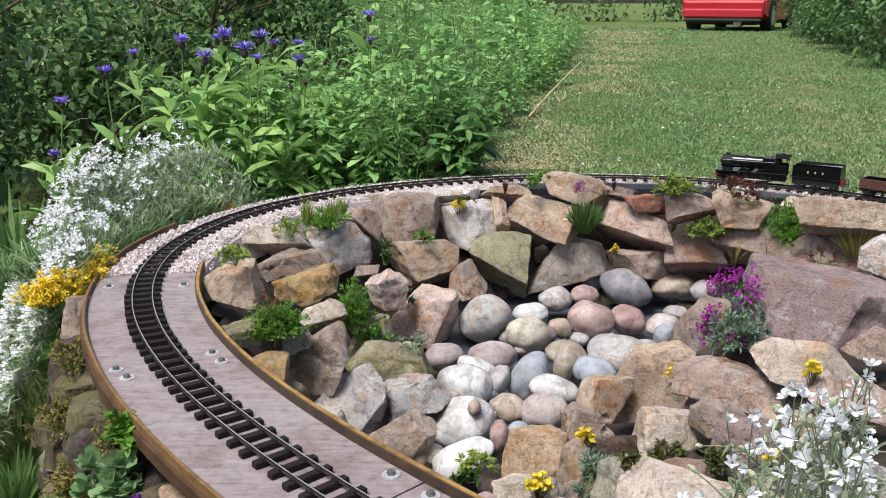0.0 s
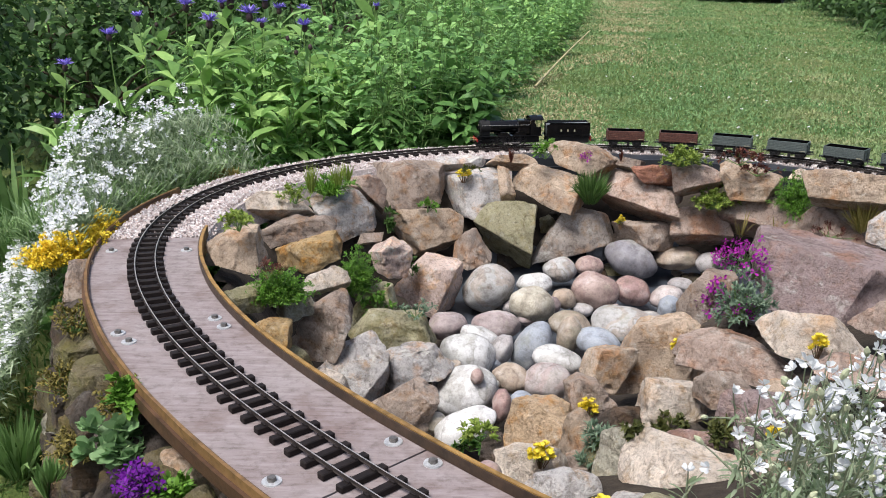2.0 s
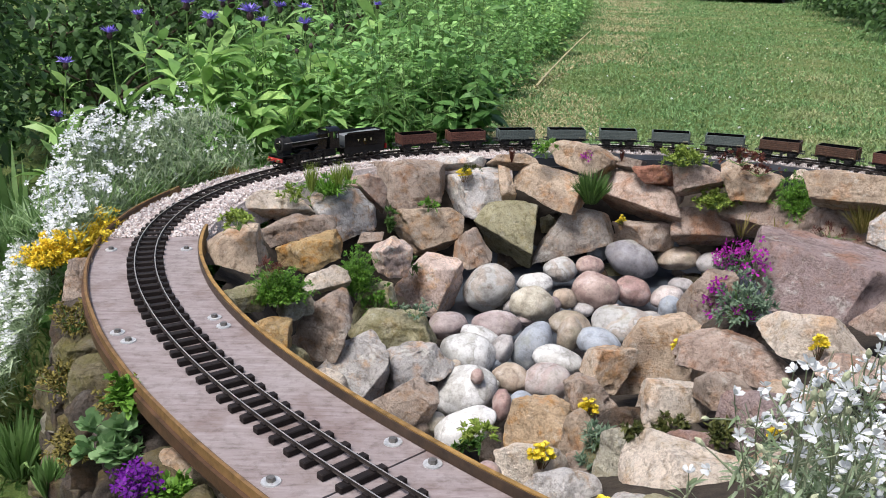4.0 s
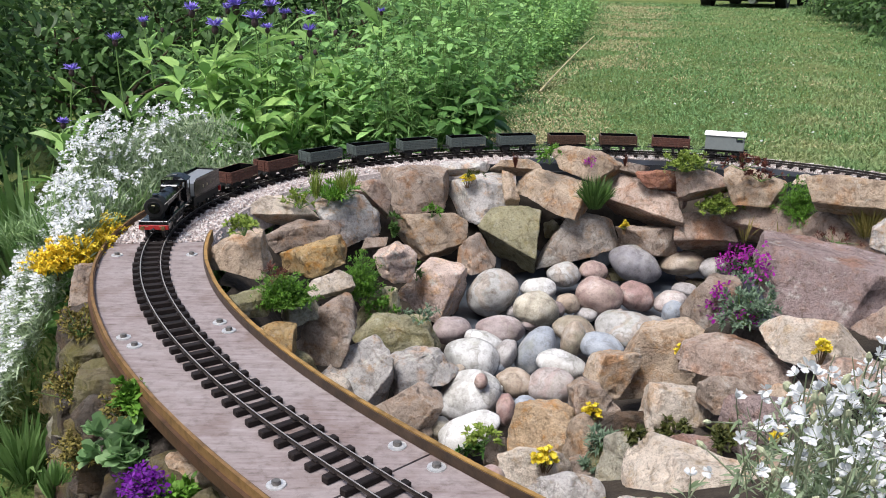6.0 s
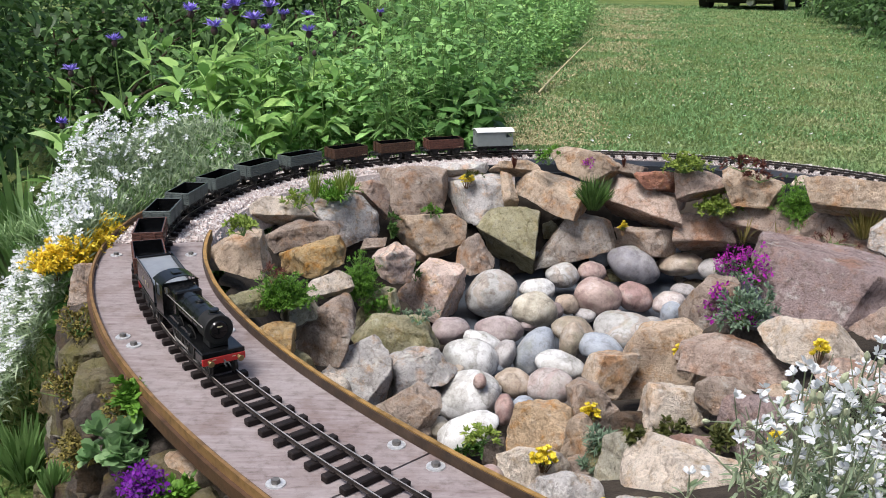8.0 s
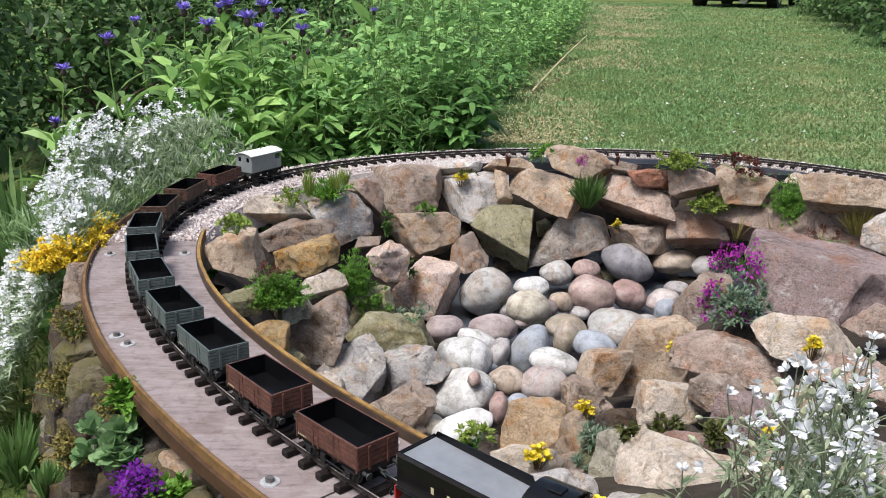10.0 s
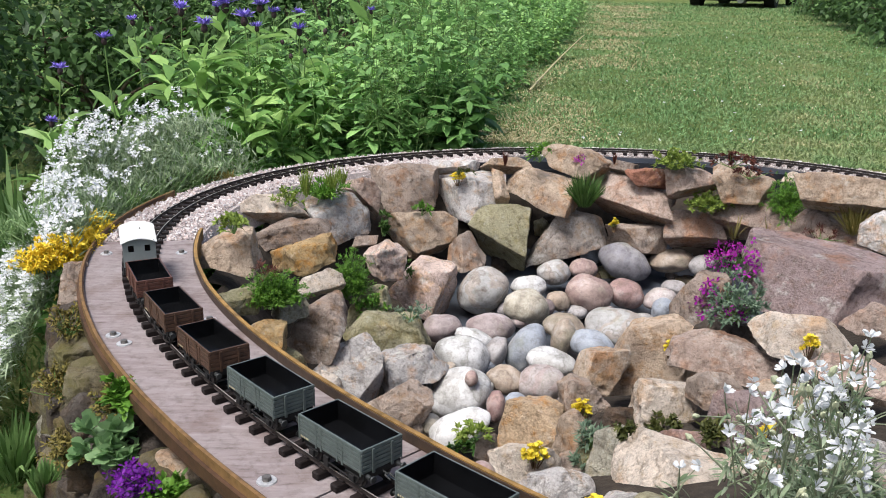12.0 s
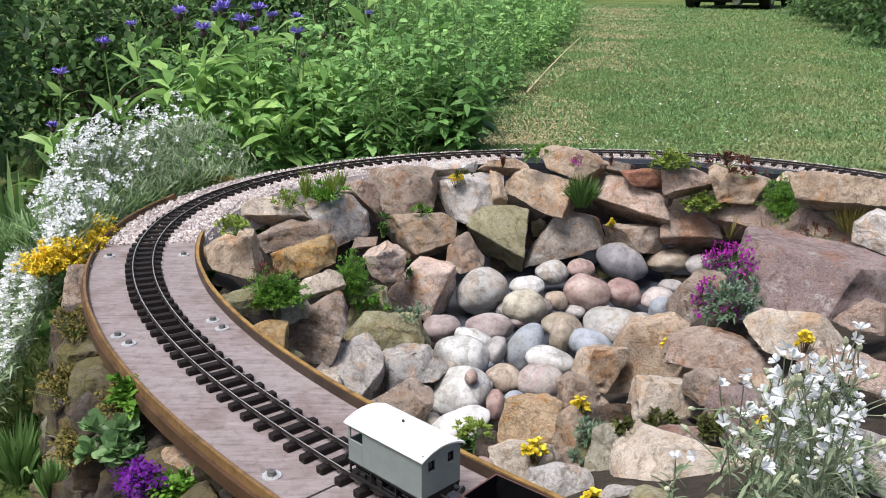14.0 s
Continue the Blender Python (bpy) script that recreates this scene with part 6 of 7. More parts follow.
# -- shrubs and hedge --
def shrub(name, label, spots, count, leaf, mat, seed, category="shrub"):
    """A shrub: limbs from its foot and clumps of leaves round their ends."""
    rng = np.random.default_rng(seed)
    t = thing(name, label, category)
    lines, P, D = [], [], []
    for i, (x, y, z, r) in enumerate(spots):
        foot = (x + rng.uniform(-0.3, 0.3) * r, y + 0.3 * r, ground_height(x, y) - 0.05)
        lines.append(bent(foot, (x, y, z), 0.12, 6, seed * 50 + i))
        for j in range(7):
            d = ball(rng, 1)[0]
            lines.append(bent((x, y, z - 0.2 * r), (x + d[0] * r, y + d[1] * r, z + abs(d[2]) * r * 0.8), 0.15, 4, seed * 90 + i * 9 + j))
        m = count // len(spots)
        twigs = ball(rng, max(8, m // 26)) * (rng.uniform(0.35, 1.0, max(8, m // 26)) ** 0.5)[:, None] * r + [x, y, z]
        c = twigs[rng.integers(0, len(twigs), m)]
        q = c + rng.normal(0, leaf * 1.5, (m, 3))
        P.append(q)
        D.append(ball(rng, m) * 0.8 + (c - [x, y, z]) / r * 0.6 + [0, -0.2, 0.1])
    P, D = np.concatenate(P), np.concatenate(D)
    part_mesh("branch_frame", stems_mesh("branch_frame", lines, 0.011, TWIG, 5), t)
    part_mesh("foliage", leaf_mesh("foliage", P, D, rng.uniform(0.6, 1.3, len(P)) * leaf, leaf * 0.55, rng.uniform(0, 0.6, len(P)), mat, seed), t)


shrub("dark_hedge_shrub", "dark green shrub with brown twigs behind the border", [(-1.6 - 0.42 * i + 0.1 * (i % 2), 4.2 - 0.12 * i + 0.35 * (i % 3), 0.35 + 0.33 * (i % 3), 0.42) for i in range(8)], 16000, 0.055, DARKLEAF, 5)
shrub("dark_hedge_shrub", "broad dark shrub behind the cornflowers", [(-1.6 + 0.33 * i, 4.9 + 0.2 * (i % 3), 0.62 + 0.28 * (i % 3), 0.44) for i in range(4)], 9000, 0.05, DARKLEAF, 6)
shrub("dark_hedge_shrub", "dense dark shrub at the edge of the lower garden", [(-2.1 + 0.2 * (i % 3), 3.3 - 0.15 * i, 0.25 + 0.3 * (i % 4), 0.36) for i in range(7)], 13000, 0.045, DARKLEAF, 8)
shrub("lawn_shrub", "dark evergreen shrub at the side of the lawn", [(4.3 + 0.24 * i + 0.25 * (i % 2), 8.1 + 0.85 * i, 0.72 + 0.5 * (i % 3), 0.62) for i in range(12)], 30000, 0.07, DARKLEAF, 9)
shrub("far_shrub", "dark shrub at the far end of the lawn", [(3.4 - 1.1 * i, 27 + 0.6 * (i % 3), 1.1 + 0.8 * (i % 2), 1.25) for i in range(12)], 9000, 0.16, DARKLEAF, 10)
shrub("far_shrub", "dark shrubs behind the parked car", [(6.0 + 1.9 * i, 29 + 0.8 * (i % 3), 1.3 + 1.0 * (i % 2), 1.6) for i in range(9)], 8000, 0.18, DARKLEAF, 11)


# -- lawn --
def build_lawn():
    rng = np.random.default_rng(2)
    n = 150000
    y = 2.72 + rng.random(n) ** 2.1 * 19
    x = np.array([bed_edge(v) for v in y]) - 0.1 + rng.random(n) * (1.9 + 0.46 * (y - 2.7))
    P, keep = np.empty((n, 3)), np.ones(n, bool)
    for i in range(n):
        if y[i] < 3.3 and line_gap(x[i], y[i]) < 0.135:
            keep[i] = False
        P[i] = (x[i], y[i], 0.383 + 0.012 * noise.noise(Vector((x[i] * 0.7, y[i] * 0.7, 0))))
    P = P[keep]
    n = len(P)
    D = ball(rng, n) * 0.75 + [0, 0, 0.8]
    far = 1 + 0.22 * (P[:, 1] - 2.7)
    patch = np.array([noise.noise(Vector((p[0] * 2.2, p[1] * 1.1, 3))) for p in P])
    tall = rng.uniform(0.012, 0.034, n) * (1 + 0.5 * patch) * (0.8 + 0.2 * far)
    tagged(new("lawn_grass", leaf_mesh("lawn_grass", P, D, tall, 0.0035 * far, rng.uniform(0, 0.8, n), GRASS, 4)), "short mown lawn grass with dry patches", "grass", kind="stuff")
    # worn, dry strip along the border and thin straw in the turf
    m = 40000
    yy = 3.1 + rng.random(m) ** 1.6 * 16
    edge = np.array([bed_edge(v) for v in yy])
    along = np.array([noise.noise(Vector((v * 0.9, 7, 1))) for v in yy])
    xx = edge + 0.12 + 0.05 * (yy - 3) + rng.normal(0, 0.14, m) * (1 + 0.1 * (yy - 3)) + 0.1 * along
    loose = rng.random(m) < 0.3
    xx[loose] = edge[loose] + rng.random(loose.sum()) * (1.9 + 0.46 * (yy[loose] - 2.7))
    patch = np.array([noise.noise(Vector((a * 1.7, b * 1.2, 5))) for a, b in zip(xx, yy)])
    ok = patch > -0.12
    Q = np.stack([xx, yy, np.full(m, 0.386)], 1)[ok]
    wide_far = 1 + 0.22 * (Q[:, 1] - 2.7)
    tagged(new("dry_grass", leaf_mesh("dry_grass", Q, ball(rng, len(Q)) * 0.9 + [0, 0, 0.6], rng.uniform(0.012, 0.032, len(Q)) * (0.8 + 0.2 * wide_far), 0.0035 * wide_far, 0.4, DRYGRASS, 8)), "dry straw-coloured grass in the lawn beside the border", "grass", kind="stuff")
    # clover heads
    m = 90
    yy = 3.0 + rng.random(m) ** 1.3 * 12
    xx = np.array([bed_edge(v) for v in yy]) + 0.2 + rng.random(m) * (1.6 + 0.4 * (yy - 2.7))
    Q = np.stack([xx, yy, np.full(m, 0.405)], 1)
    tagged(new("clover_flowers", blossom_mesh("clover_flowers", Q, ball(rng, m) * 0.4 + [0, -0.3, 1], 0.013, 8, PETAL, 6, False, 0.8)), "scattered small white clover flowers in the lawn", "clover", kind="stuff")




def dry_patches(m):
    nt = m.node_tree
    b = nt.nodes["Principled BSDF"]
    old = b.inputs["Base Color"].links[0].from_socket
    n1 = noise_node(nt, coords_of(nt), 1.1, 5, 0.6)
    n2 = noise_node(nt, coords_of(nt), 5.0, 4, 0.6)
    fac = ramp(nt, mix(nt, 0.4, n1.outputs[0], n2.outputs[0]), [(0.5, (0, 0, 0)), (0.66, (0.7, 0.7, 0.7))])
    col = mix(nt, fac, old, (0.37, 0.335, 0.17))
    nt.links.new(col, b.inputs["Base Color"])


dry_patches(GRASS)
build_lawn()


def lower_grass():
    """Rough grass on the low ground outside the wall."""
    rng = np.random.default_rng(91)
    n = 12000
    s = rng.uniform(-0.4, 1.9, n)
    g = 0.26 + rng.random(n) ** 1.3 * 1.6
    P = []
    for a, b in zip(s, g):
        p, th = on_line(a, b)
        P.append((p.x, p.y, ground_height(p.x, p.y) - 0.005))
    D = ball(rng, n) * 0.6 + [0, 0, 0.9]
    tagged(new("rough_grass", leaf_mesh("rough_grass", P, D, rng.uniform(0.02, 0.075, n), 0.0048, rng.uniform(0, 0.7, n), TUFT, 5)), "rough dark green grass below the wall", "grass", kind="stuff")


lower_grass()



def leafy_stem(head, seed):
    """A flowerless cornflower shoot."""
    rng = np.random.default_rng(seed)
    t = thing("cornflower_shoot", "leafy cornflower shoot with broad lance-shaped leaves", "plant", "cornflowers of the border")
    foot = (head[0] + rng.uniform(-0.05, 0.05), head[1] + 0.03, 0.36)
    part_mesh("stem", stems_mesh("stem", [bent(foot, head, 0.05, 6, seed)], 0.004, STEM, 6), t)
    n = 16
    u = rng.uniform(0.2, 1.0, n)[:, None]
    P = np.array(foot) * (1 - u) + np.array(head) * u
    a = rng.uniform(0, math.tau, n)
    D = np.stack([np.cos(a), np.sin(a) - 0.2, rng.uniform(0.3, 1.3, n)], 1)
    part_mesh("foliage", leaf_mesh("foliage", P, D, rng.uniform(0.11, 0.2, n), rng.uniform(0.03, 0.048, n), rng.uniform(0.1, 0.7, n), LANCE, seed), t)


ROUND = leaf_material("fleshy_leaf", (0.15, 0.28, 0.11), (0.33, 0.48, 0.24), 0.5)


def aubrieta_sprig(x, y, z, seed, big=1.0):
    rng = np.random.default_rng(seed)
    t = thing("aubrieta_sprig", "sprig of magenta-purple aubrieta flowers", "flower", "aubrieta flowers", pose(x, y, z))
    n = 11 if seed < 33 or seed > 60 else 30
    P = rng.normal(0, 0.012 * big, (n, 3))
    part_mesh("inflorescence", blossom_mesh("inflorescence", P, ball(rng, n) * 0.6 + [0, -0.6, 0.6], 0.0175 * big, 4, MAGENTA if seed < 33 or seed > 60 else PURPLE, seed, False, 0.2), t)
    part_mesh("stalk_frame", stems_mesh("stalk_frame", [bent((0, 0.03, -0.035), p, 0.1, 4, seed + i) for i, p in enumerate(P)], 0.0009, STEM, 4), t)


def white_sprig(p, seed):
    """A stem of white flowers and buds with narrow grey leaves."""
    rng = np.random.default_rng(seed + 500)
    t = thing("white_flower_stem", "grey-green stem with white notched flowers and buds", "flower", "white flowers near the pond")
    foot = (p[0] * 0.85 + 0.085 + rng.uniform(-0.03, 0.03), p[1] + 0.10 + rng.uniform(-0.03, 0.03), 0.40)
    main = bent(foot, p, 0.05, 7, seed)
    side = Vector(p) + Vector((rng.uniform(-0.03, 0.03), rng.uniform(-0.02, 0.02), -rng.uniform(0.005, 0.03)))
    fork = Vector(foot).lerp(Vector(p), 0.72)
    part_mesh("stem", stems_mesh("stem", [main, bent(fork, side, 0.08, 4, seed + 9)], 0.0012, GREYSTEM, 5), t)
    N = np.array([(rng.uniform(-1.0, 0.7), -0.25 + rng.uniform(-0.5, 0.5), rng.uniform(0.3, 1.1))])
    part_mesh("flower", blossom_mesh("flower", [p], N, float(rng.uniform(0.014, 0.020)), 5, PETAL, seed, True, float(rng.uniform(0.7, 1.7))), t, "white flower of five notched petals")
    d = (side - fork).normalized()
    bm = bmesh.new()
    add_tube(bm, side, side + d * 0.006, 0.0018, 0.0028, 7)
    add_tube(bm, side + d * 0.006, side + d * 0.011, 0.0028, 0.0008, 7)
    part("bud", bm, BUDGREEN, t, "pale green bud")
    for k in range(2):
        fork = Vector(foot).lerp(Vector(p), float(rng.uniform(0.55, 0.85)))
        tip = fork + Vector((rng.uniform(-0.03, 0.03), rng.uniform(-0.03, 0.02), rng.uniform(0.015, 0.05)))
        part_mesh("stem", stems_mesh("stem", [bent(fork, tip, 0.08, 4, seed * 7 + k)], 0.001, GREYSTEM, 5), t)
        if (seed + k) % 3:
            way = np.array([(rng.uniform(-1.0, 0.8), rng.uniform(-0.8, 0.3), rng.uniform(0.3, 1.1))])
            part_mesh("flower", blossom_mesh("flower", [tip], way, float(rng.uniform(0.013, 0.018)), 5, PETAL, seed * 5 + k, True, float(rng.uniform(0.8, 2.0))), t)
    n = 26
    u = rng.uniform(0.05, 0.85, n)[:, None]
    P = np.array(foot) * (1 - u) + np.array(p) * u
    part_mesh("foliage", leaf_mesh("foliage", P, ball(rng, n) * 0.7 + [0, -0.2, 0.5], rng.uniform(0.012, 0.026, n), 0.0034, 0.3, SILVER, seed), t)


GREYSTEM = plain("grey_green_stem", (0.27, 0.30, 0.19), 0.7, 0, 0.2, 80)
BUDGREEN = plain("pale_bud", (0.42, 0.44, 0.29), 0.7, 0, 0.15, 120)


def straw_stalk(a, b):
    t = thing("dry_stalk", "long pale dry stalk leaning out over the lawn", "stalk")
    part_mesh("stem", stems_mesh("stem", [bent(a, b, 0.01, 8, 3)], 0.006, STRAWSTEM, 6), t)



# -- cornflowers of the border --
cornflower((-0.832, 2.950, 0.820), (-0.814, 2.944, 0.36), 0.070, 1, False, 12, 1.0)
cornflower((-0.701, 3.000, 0.832), (-0.718, 2.952, 0.36), 0.083, 2, False, 10, 1.15)
cornflower((-0.609, 3.100, 0.828), (-0.609, 3.119, 0.36), 0.073, 3, False, 10, 1.15)
cornflower((-0.479, 3.100, 0.753), (-0.462, 3.143, 0.36), 0.065, 4, False, 10, 1.15)
cornflower((-0.735, 2.850, 0.776), (-0.753, 2.820, 0.36), 0.071, 5, False, 10, 1.15)
cornflower((-0.610, 2.850, 0.799), (-0.609, 2.814, 0.36), 0.075, 6, False, 10, 1.15)
cornflower((-1.013, 2.750, 0.740), (-0.962, 2.789, 0.22), 0.057, 7, False, 12, 1.0)
cornflower((-1.092, 2.600, 0.665), (-1.146, 2.626, 0.22), 0.054, 8, False, 12, 1.0)
cornflower((-1.068, 2.450, 0.537), (-1.065, 2.404, 0.22), 0.048, 9, False, 12, 1.0)
cornflower((-0.956, 2.850, 0.790), (-0.906, 2.836, 0.22), 0.048, 10, False, 12, 1.0)
cornflower((-0.270, 3.500, 0.894), (-0.288, 3.549, 0.36), 0.063, 11, False, 10, 1.15)
cornflower((-0.267, 3.500, 0.806), (-0.266, 3.501, 0.36), 0.044, 12, False, 10, 1.15)
cornflower((-0.563, 3.100, 0.808), (-0.546, 3.050, 0.36), 0.056, 13, False, 10, 1.15)
cornflower((-0.504, 3.250, 0.801), (-0.522, 3.262, 0.36), 0.054, 14, False, 10, 1.15)
cornflower((-0.097, 2.950, 0.569), (-0.095, 2.997, 0.36), 0.045, 15, False, 10, 1.15)
cornflower((-0.741, 3.050, 0.825), (-0.724, 3.026, 0.36), 0.051, 16, False, 10, 1.15)
cornflower((-0.582, 2.900, 0.773), (-0.601, 2.859, 0.36), 0.048, 17, False, 10, 1.15)
cornflower((-0.432, 2.900, 0.707), (-0.430, 2.934, 0.36), 0.048, 18, True, 10, 1.15)
cornflower((-0.478, 2.900, 0.690), (-0.462, 2.932, 0.36), 0.044, 19, True, 10, 1.15)
cornflower((-0.392, 3.100, 0.757), (-0.410, 3.058, 0.36), 0.047, 20, True, 10, 1.15)
cornflower((-0.512, 2.950, 0.730), (-0.510, 2.929, 0.36), 0.041, 21, True, 10, 1.15)
cornflower((-0.915, 2.900, 0.770), (-0.867, 2.948, 0.22), 0.040, 22, True, 12, 1.0)
leafy_stem((-0.840, 2.800, 0.673), 40)
leafy_stem((-0.762, 2.800, 0.655), 41)
leafy_stem((-0.643, 2.850, 0.632), 42)
leafy_stem((-0.562, 2.900, 0.645), 43)
leafy_stem((-0.465, 2.850, 0.596), 44)
leafy_stem((-0.402, 2.900, 0.554), 45)
leafy_stem((-0.319, 3.000, 0.597), 46)
leafy_stem((-0.597, 2.700, 0.564), 47)
leafy_stem((-0.479, 2.700, 0.529), 48)
leafy_stem((-0.384, 2.750, 0.504), 49)
leafy_stem((-0.260, 2.950, 0.509), 50)
leafy_stem((-0.150, 3.000, 0.521), 51)
leafy_stem((-0.736, 2.950, 0.676), 52)
leafy_stem((-0.373, 3.150, 0.638), 53)
leafy_stem((-0.216, 3.150, 0.599), 54)


# -- plants between the stones --
cushion(-0.293, 1.495, 0.384, 0.102, 0.046, FERN, "bright green ferny saxifrage cushion between stones", seed=23, count=7500, leaf=0.0068, slim=0.36)
cushion(-0.180, 1.756, 0.315, 0.078, 0.080, FERN, "bright green saxifrage trailing between stones", seed=24, count=5600, leaf=0.0059, slim=0.36, hang=0.03)
cushion(-0.138, 1.743, 0.270, 0.072, 0.044, FERN, "small green rock plant trailing over stone", seed=25, count=300, leaf=0.0118)
cushion(-0.052, 1.632, 0.305, 0.066, 0.020, BLUELEAF, "grey-green creeping rock plant on mossy stone", seed=26, count=260, leaf=0.0091)
cushion(-0.288, 2.117, 0.431, 0.125, 0.042, FERN, "feathery light green rock plant beside ballast", seed=27, count=420, leaf=0.02, slim=0.2)
cushion(-0.341, 1.983, 0.443, 0.078, 0.026, LIME, "lime green stonecrop at the ballast edge", seed=28, count=300, leaf=0.0118)
cushion(-0.378, 1.587, 0.492, 0.065, 0.025, LIME, "small green stonecrop at the deck edge", seed=29, count=340, leaf=0.0127)
cushion(0.599, 2.230, 0.489, 0.115, 0.033, LIME, "lime green stonecrop cushion beside the track", seed=30, count=1700, leaf=0.0100, slim=0.5)
cushion(0.683, 2.223, 0.380, 0.102, 0.041, LIME, "lime green cushion between stones", seed=31, count=1500, leaf=0.0106, slim=0.5)
cushion(0.863, 2.142, 0.399, 0.112, 0.078, FERN, "bright green saxifrage hanging between stones", seed=32, count=6000, leaf=0.0067, slim=0.36, hang=0.04)
cushion(-0.143, 2.181, 0.318, 0.041, 0.048, TUFT, "dark green leaves in a stone crevice", seed=33, count=160, leaf=0.0163)
cushion(-0.044, 2.199, 0.369, 0.064, 0.024, FERN, "small green plant in a stone crevice", seed=34, count=180, leaf=0.0128)
cushion(-0.075, 2.010, 0.263, 0.027, 0.044, TUFT, "dark green leaves in narrow crevice", seed=35, count=120, leaf=0.0134)
cushion(0.059, 1.218, 0.271, 0.059, 0.014, LIME, "yellow-green variegated succulent by the deck edge", seed=36, count=230, leaf=0.0143, slim=0.34)
cushion(0.047, 1.353, 0.176, 0.052, 0.011, SUCC, "dark green succulent leaves by the deck edge", seed=37, count=240, leaf=0.0157, slim=0.4)
cushion(0.345, 1.213, 0.284, 0.067, 0.023, OLIVELEAF, "olive spiky stonecrop between stones", seed=38, count=300, leaf=0.0133)
cushion(0.377, 1.091, 0.341, 0.037, 0.023, OLIVELEAF, "olive stonecrop shoots in shade", seed=39, count=320, leaf=0.0122)
cushion(0.261, 1.089, 0.339, 0.021, 0.035, OLIVELEAF, "upright olive stonecrop shoot on stone", seed=40, count=200, leaf=0.0110)
cushion(0.227, 1.180, 0.280, 0.038, 0.032, BLUELEAF, "blue-grey spruce-like stonecrop between stones", seed=41, count=320, leaf=0.0148, slim=0.2)
cushion(0.212, 1.165, 0.250, 0.032, 0.022, BLUELEAF, "small blue-grey stonecrop shoots", seed=42, count=220, leaf=0.0154, slim=0.2)
cushion(0.732, 2.192, 0.502, 0.113, 0.027, RUSTLEAF, "dark red-leaved creeping plant beside the track", seed=43, count=300, leaf=0.0124)
cushion(0.770, 2.174, 0.479, 0.098, 0.023, RUSTLEAF, "rust-red stonecrop stems on stone", seed=44, count=220, leaf=0.0110)
cushion(0.064, 2.318, 0.440, 0.055, 0.016, OLIVELEAF, "grey-brown dried stonecrop on stone", seed=45, count=140, leaf=0.0097)
cushion(0.898, 2.007, 0.370, 0.106, 0.025, RUSTLEAF, "dry rust-brown plant beneath a grass tuft", seed=46, count=260, leaf=0.0132, slim=0.15)
cushion(0.260, 2.295, 0.491, 0.074, 0.034, FERN, "green shoots behind a stone", seed=47, count=220, leaf=0.0145)
cushion(-0.304, 1.460, 0.444, 0.049, 0.022, RUSTLEAF, "dried reddish stems between stones", seed=48, count=200, leaf=0.0111, slim=0.15)
cushion(0.741, 2.165, 0.211, 0.102, 0.065, BLUELEAF, "grey-green aubrieta foliage on a stone", seed=49, count=380, leaf=0.014)
cushion(0.497, 1.392, 0.406, 0.104, 0.064, BLUELEAF, "grey-green aubrieta foliage hanging over stone", seed=50, count=1500, leaf=0.0105)
tuft(0.379, 2.271, 0.366, 0.098, 0.091, TUFT, "dark green thrift tuft between stones", seed=51, count=330)
tuft(0.960, 1.981, 0.379, 0.110, 0.088, STRAW, "straw-coloured grass tuft between stones", seed=52, count=160)
tuft(0.744, 2.163, 0.311, 0.057, 0.069, STRAW, "thin dry grass stems against a stone", seed=53, count=14)
tuft(0.823, 2.138, 0.325, 0.043, 0.056, STRAW, "thin pale grass stems against a stone", seed=54, count=12)
tuft(0.175, 2.347, 0.457, 0.013, 0.041, RUSTLEAF, "dark red upright stonecrop spike", seed=55, count=40, thick=0.0022)
tuft(0.459, 2.311, 0.472, 0.013, 0.034, RUSTLEAF, "dark red upright stonecrop spike beside liner", seed=56, count=40, thick=0.0022)
tuft(0.724, 2.195, 0.504, 0.012, 0.034, RUSTLEAF, "dark red upright stonecrop spike near track", seed=57, count=40, thick=0.0022)
tuft(-0.306, 1.991, 0.452, 0.034, 0.073, LIME, "feathery pale green stalks beside the ballast", seed=58, count=90, thick=0.0017)
tuft(-0.258, 2.098, 0.437, 0.041, 0.072, LIME, "feathery pale green stalks between stones", seed=59, count=90, thick=0.0017)
tuft(-0.241, 2.153, 0.443, 0.029, 0.049, LIME, "thin pale green stalks on stone", seed=60, count=90, thick=0.0017)
tuft(-0.280, 2.104, 0.421, 0.083, 0.044, FERN, "light green leafy tuft between stones", seed=61, count=120, thick=0.006)
yellow_sedum(0.050, 2.318, 0.437, 0.052, 62)
yellow_sedum(0.429, 1.505, 0.298, 0.029, 63)
yellow_sedum(0.546, 1.208, 0.437, 0.028, 64)
yellow_sedum(0.236, 1.313, 0.273, 0.033, 65)
yellow_sedum(0.137, 1.098, 0.316, 0.040, 66)
yellow_sedum(0.200, 0.970, 0.317, 0.040, 67)
yellow_sedum(0.439, 1.052, 0.377, 0.030, 68)
yellow_sedum(0.321, 0.950, 0.336, 0.035, 69)
yellow_sedum(0.460, 2.267, 0.328, 0.027, 70)


# -- aubrieta flowers --
aubrieta_sprig(0.719, 2.186, 0.271, 3)
aubrieta_sprig(0.739, 2.183, 0.280, 4)
aubrieta_sprig(0.765, 2.176, 0.290, 5)
aubrieta_sprig(0.697, 2.174, 0.252, 6)
aubrieta_sprig(0.694, 2.191, 0.208, 7)
aubrieta_sprig(0.731, 2.185, 0.226, 8)
aubrieta_sprig(0.520, 1.645, 0.357, 9)
aubrieta_sprig(0.534, 1.645, 0.369, 10)
aubrieta_sprig(0.499, 1.397, 0.422, 11)
aubrieta_sprig(0.506, 1.392, 0.414, 12)
aubrieta_sprig(0.517, 1.639, 0.337, 13)
aubrieta_sprig(0.742, 2.161, 0.257, 14)
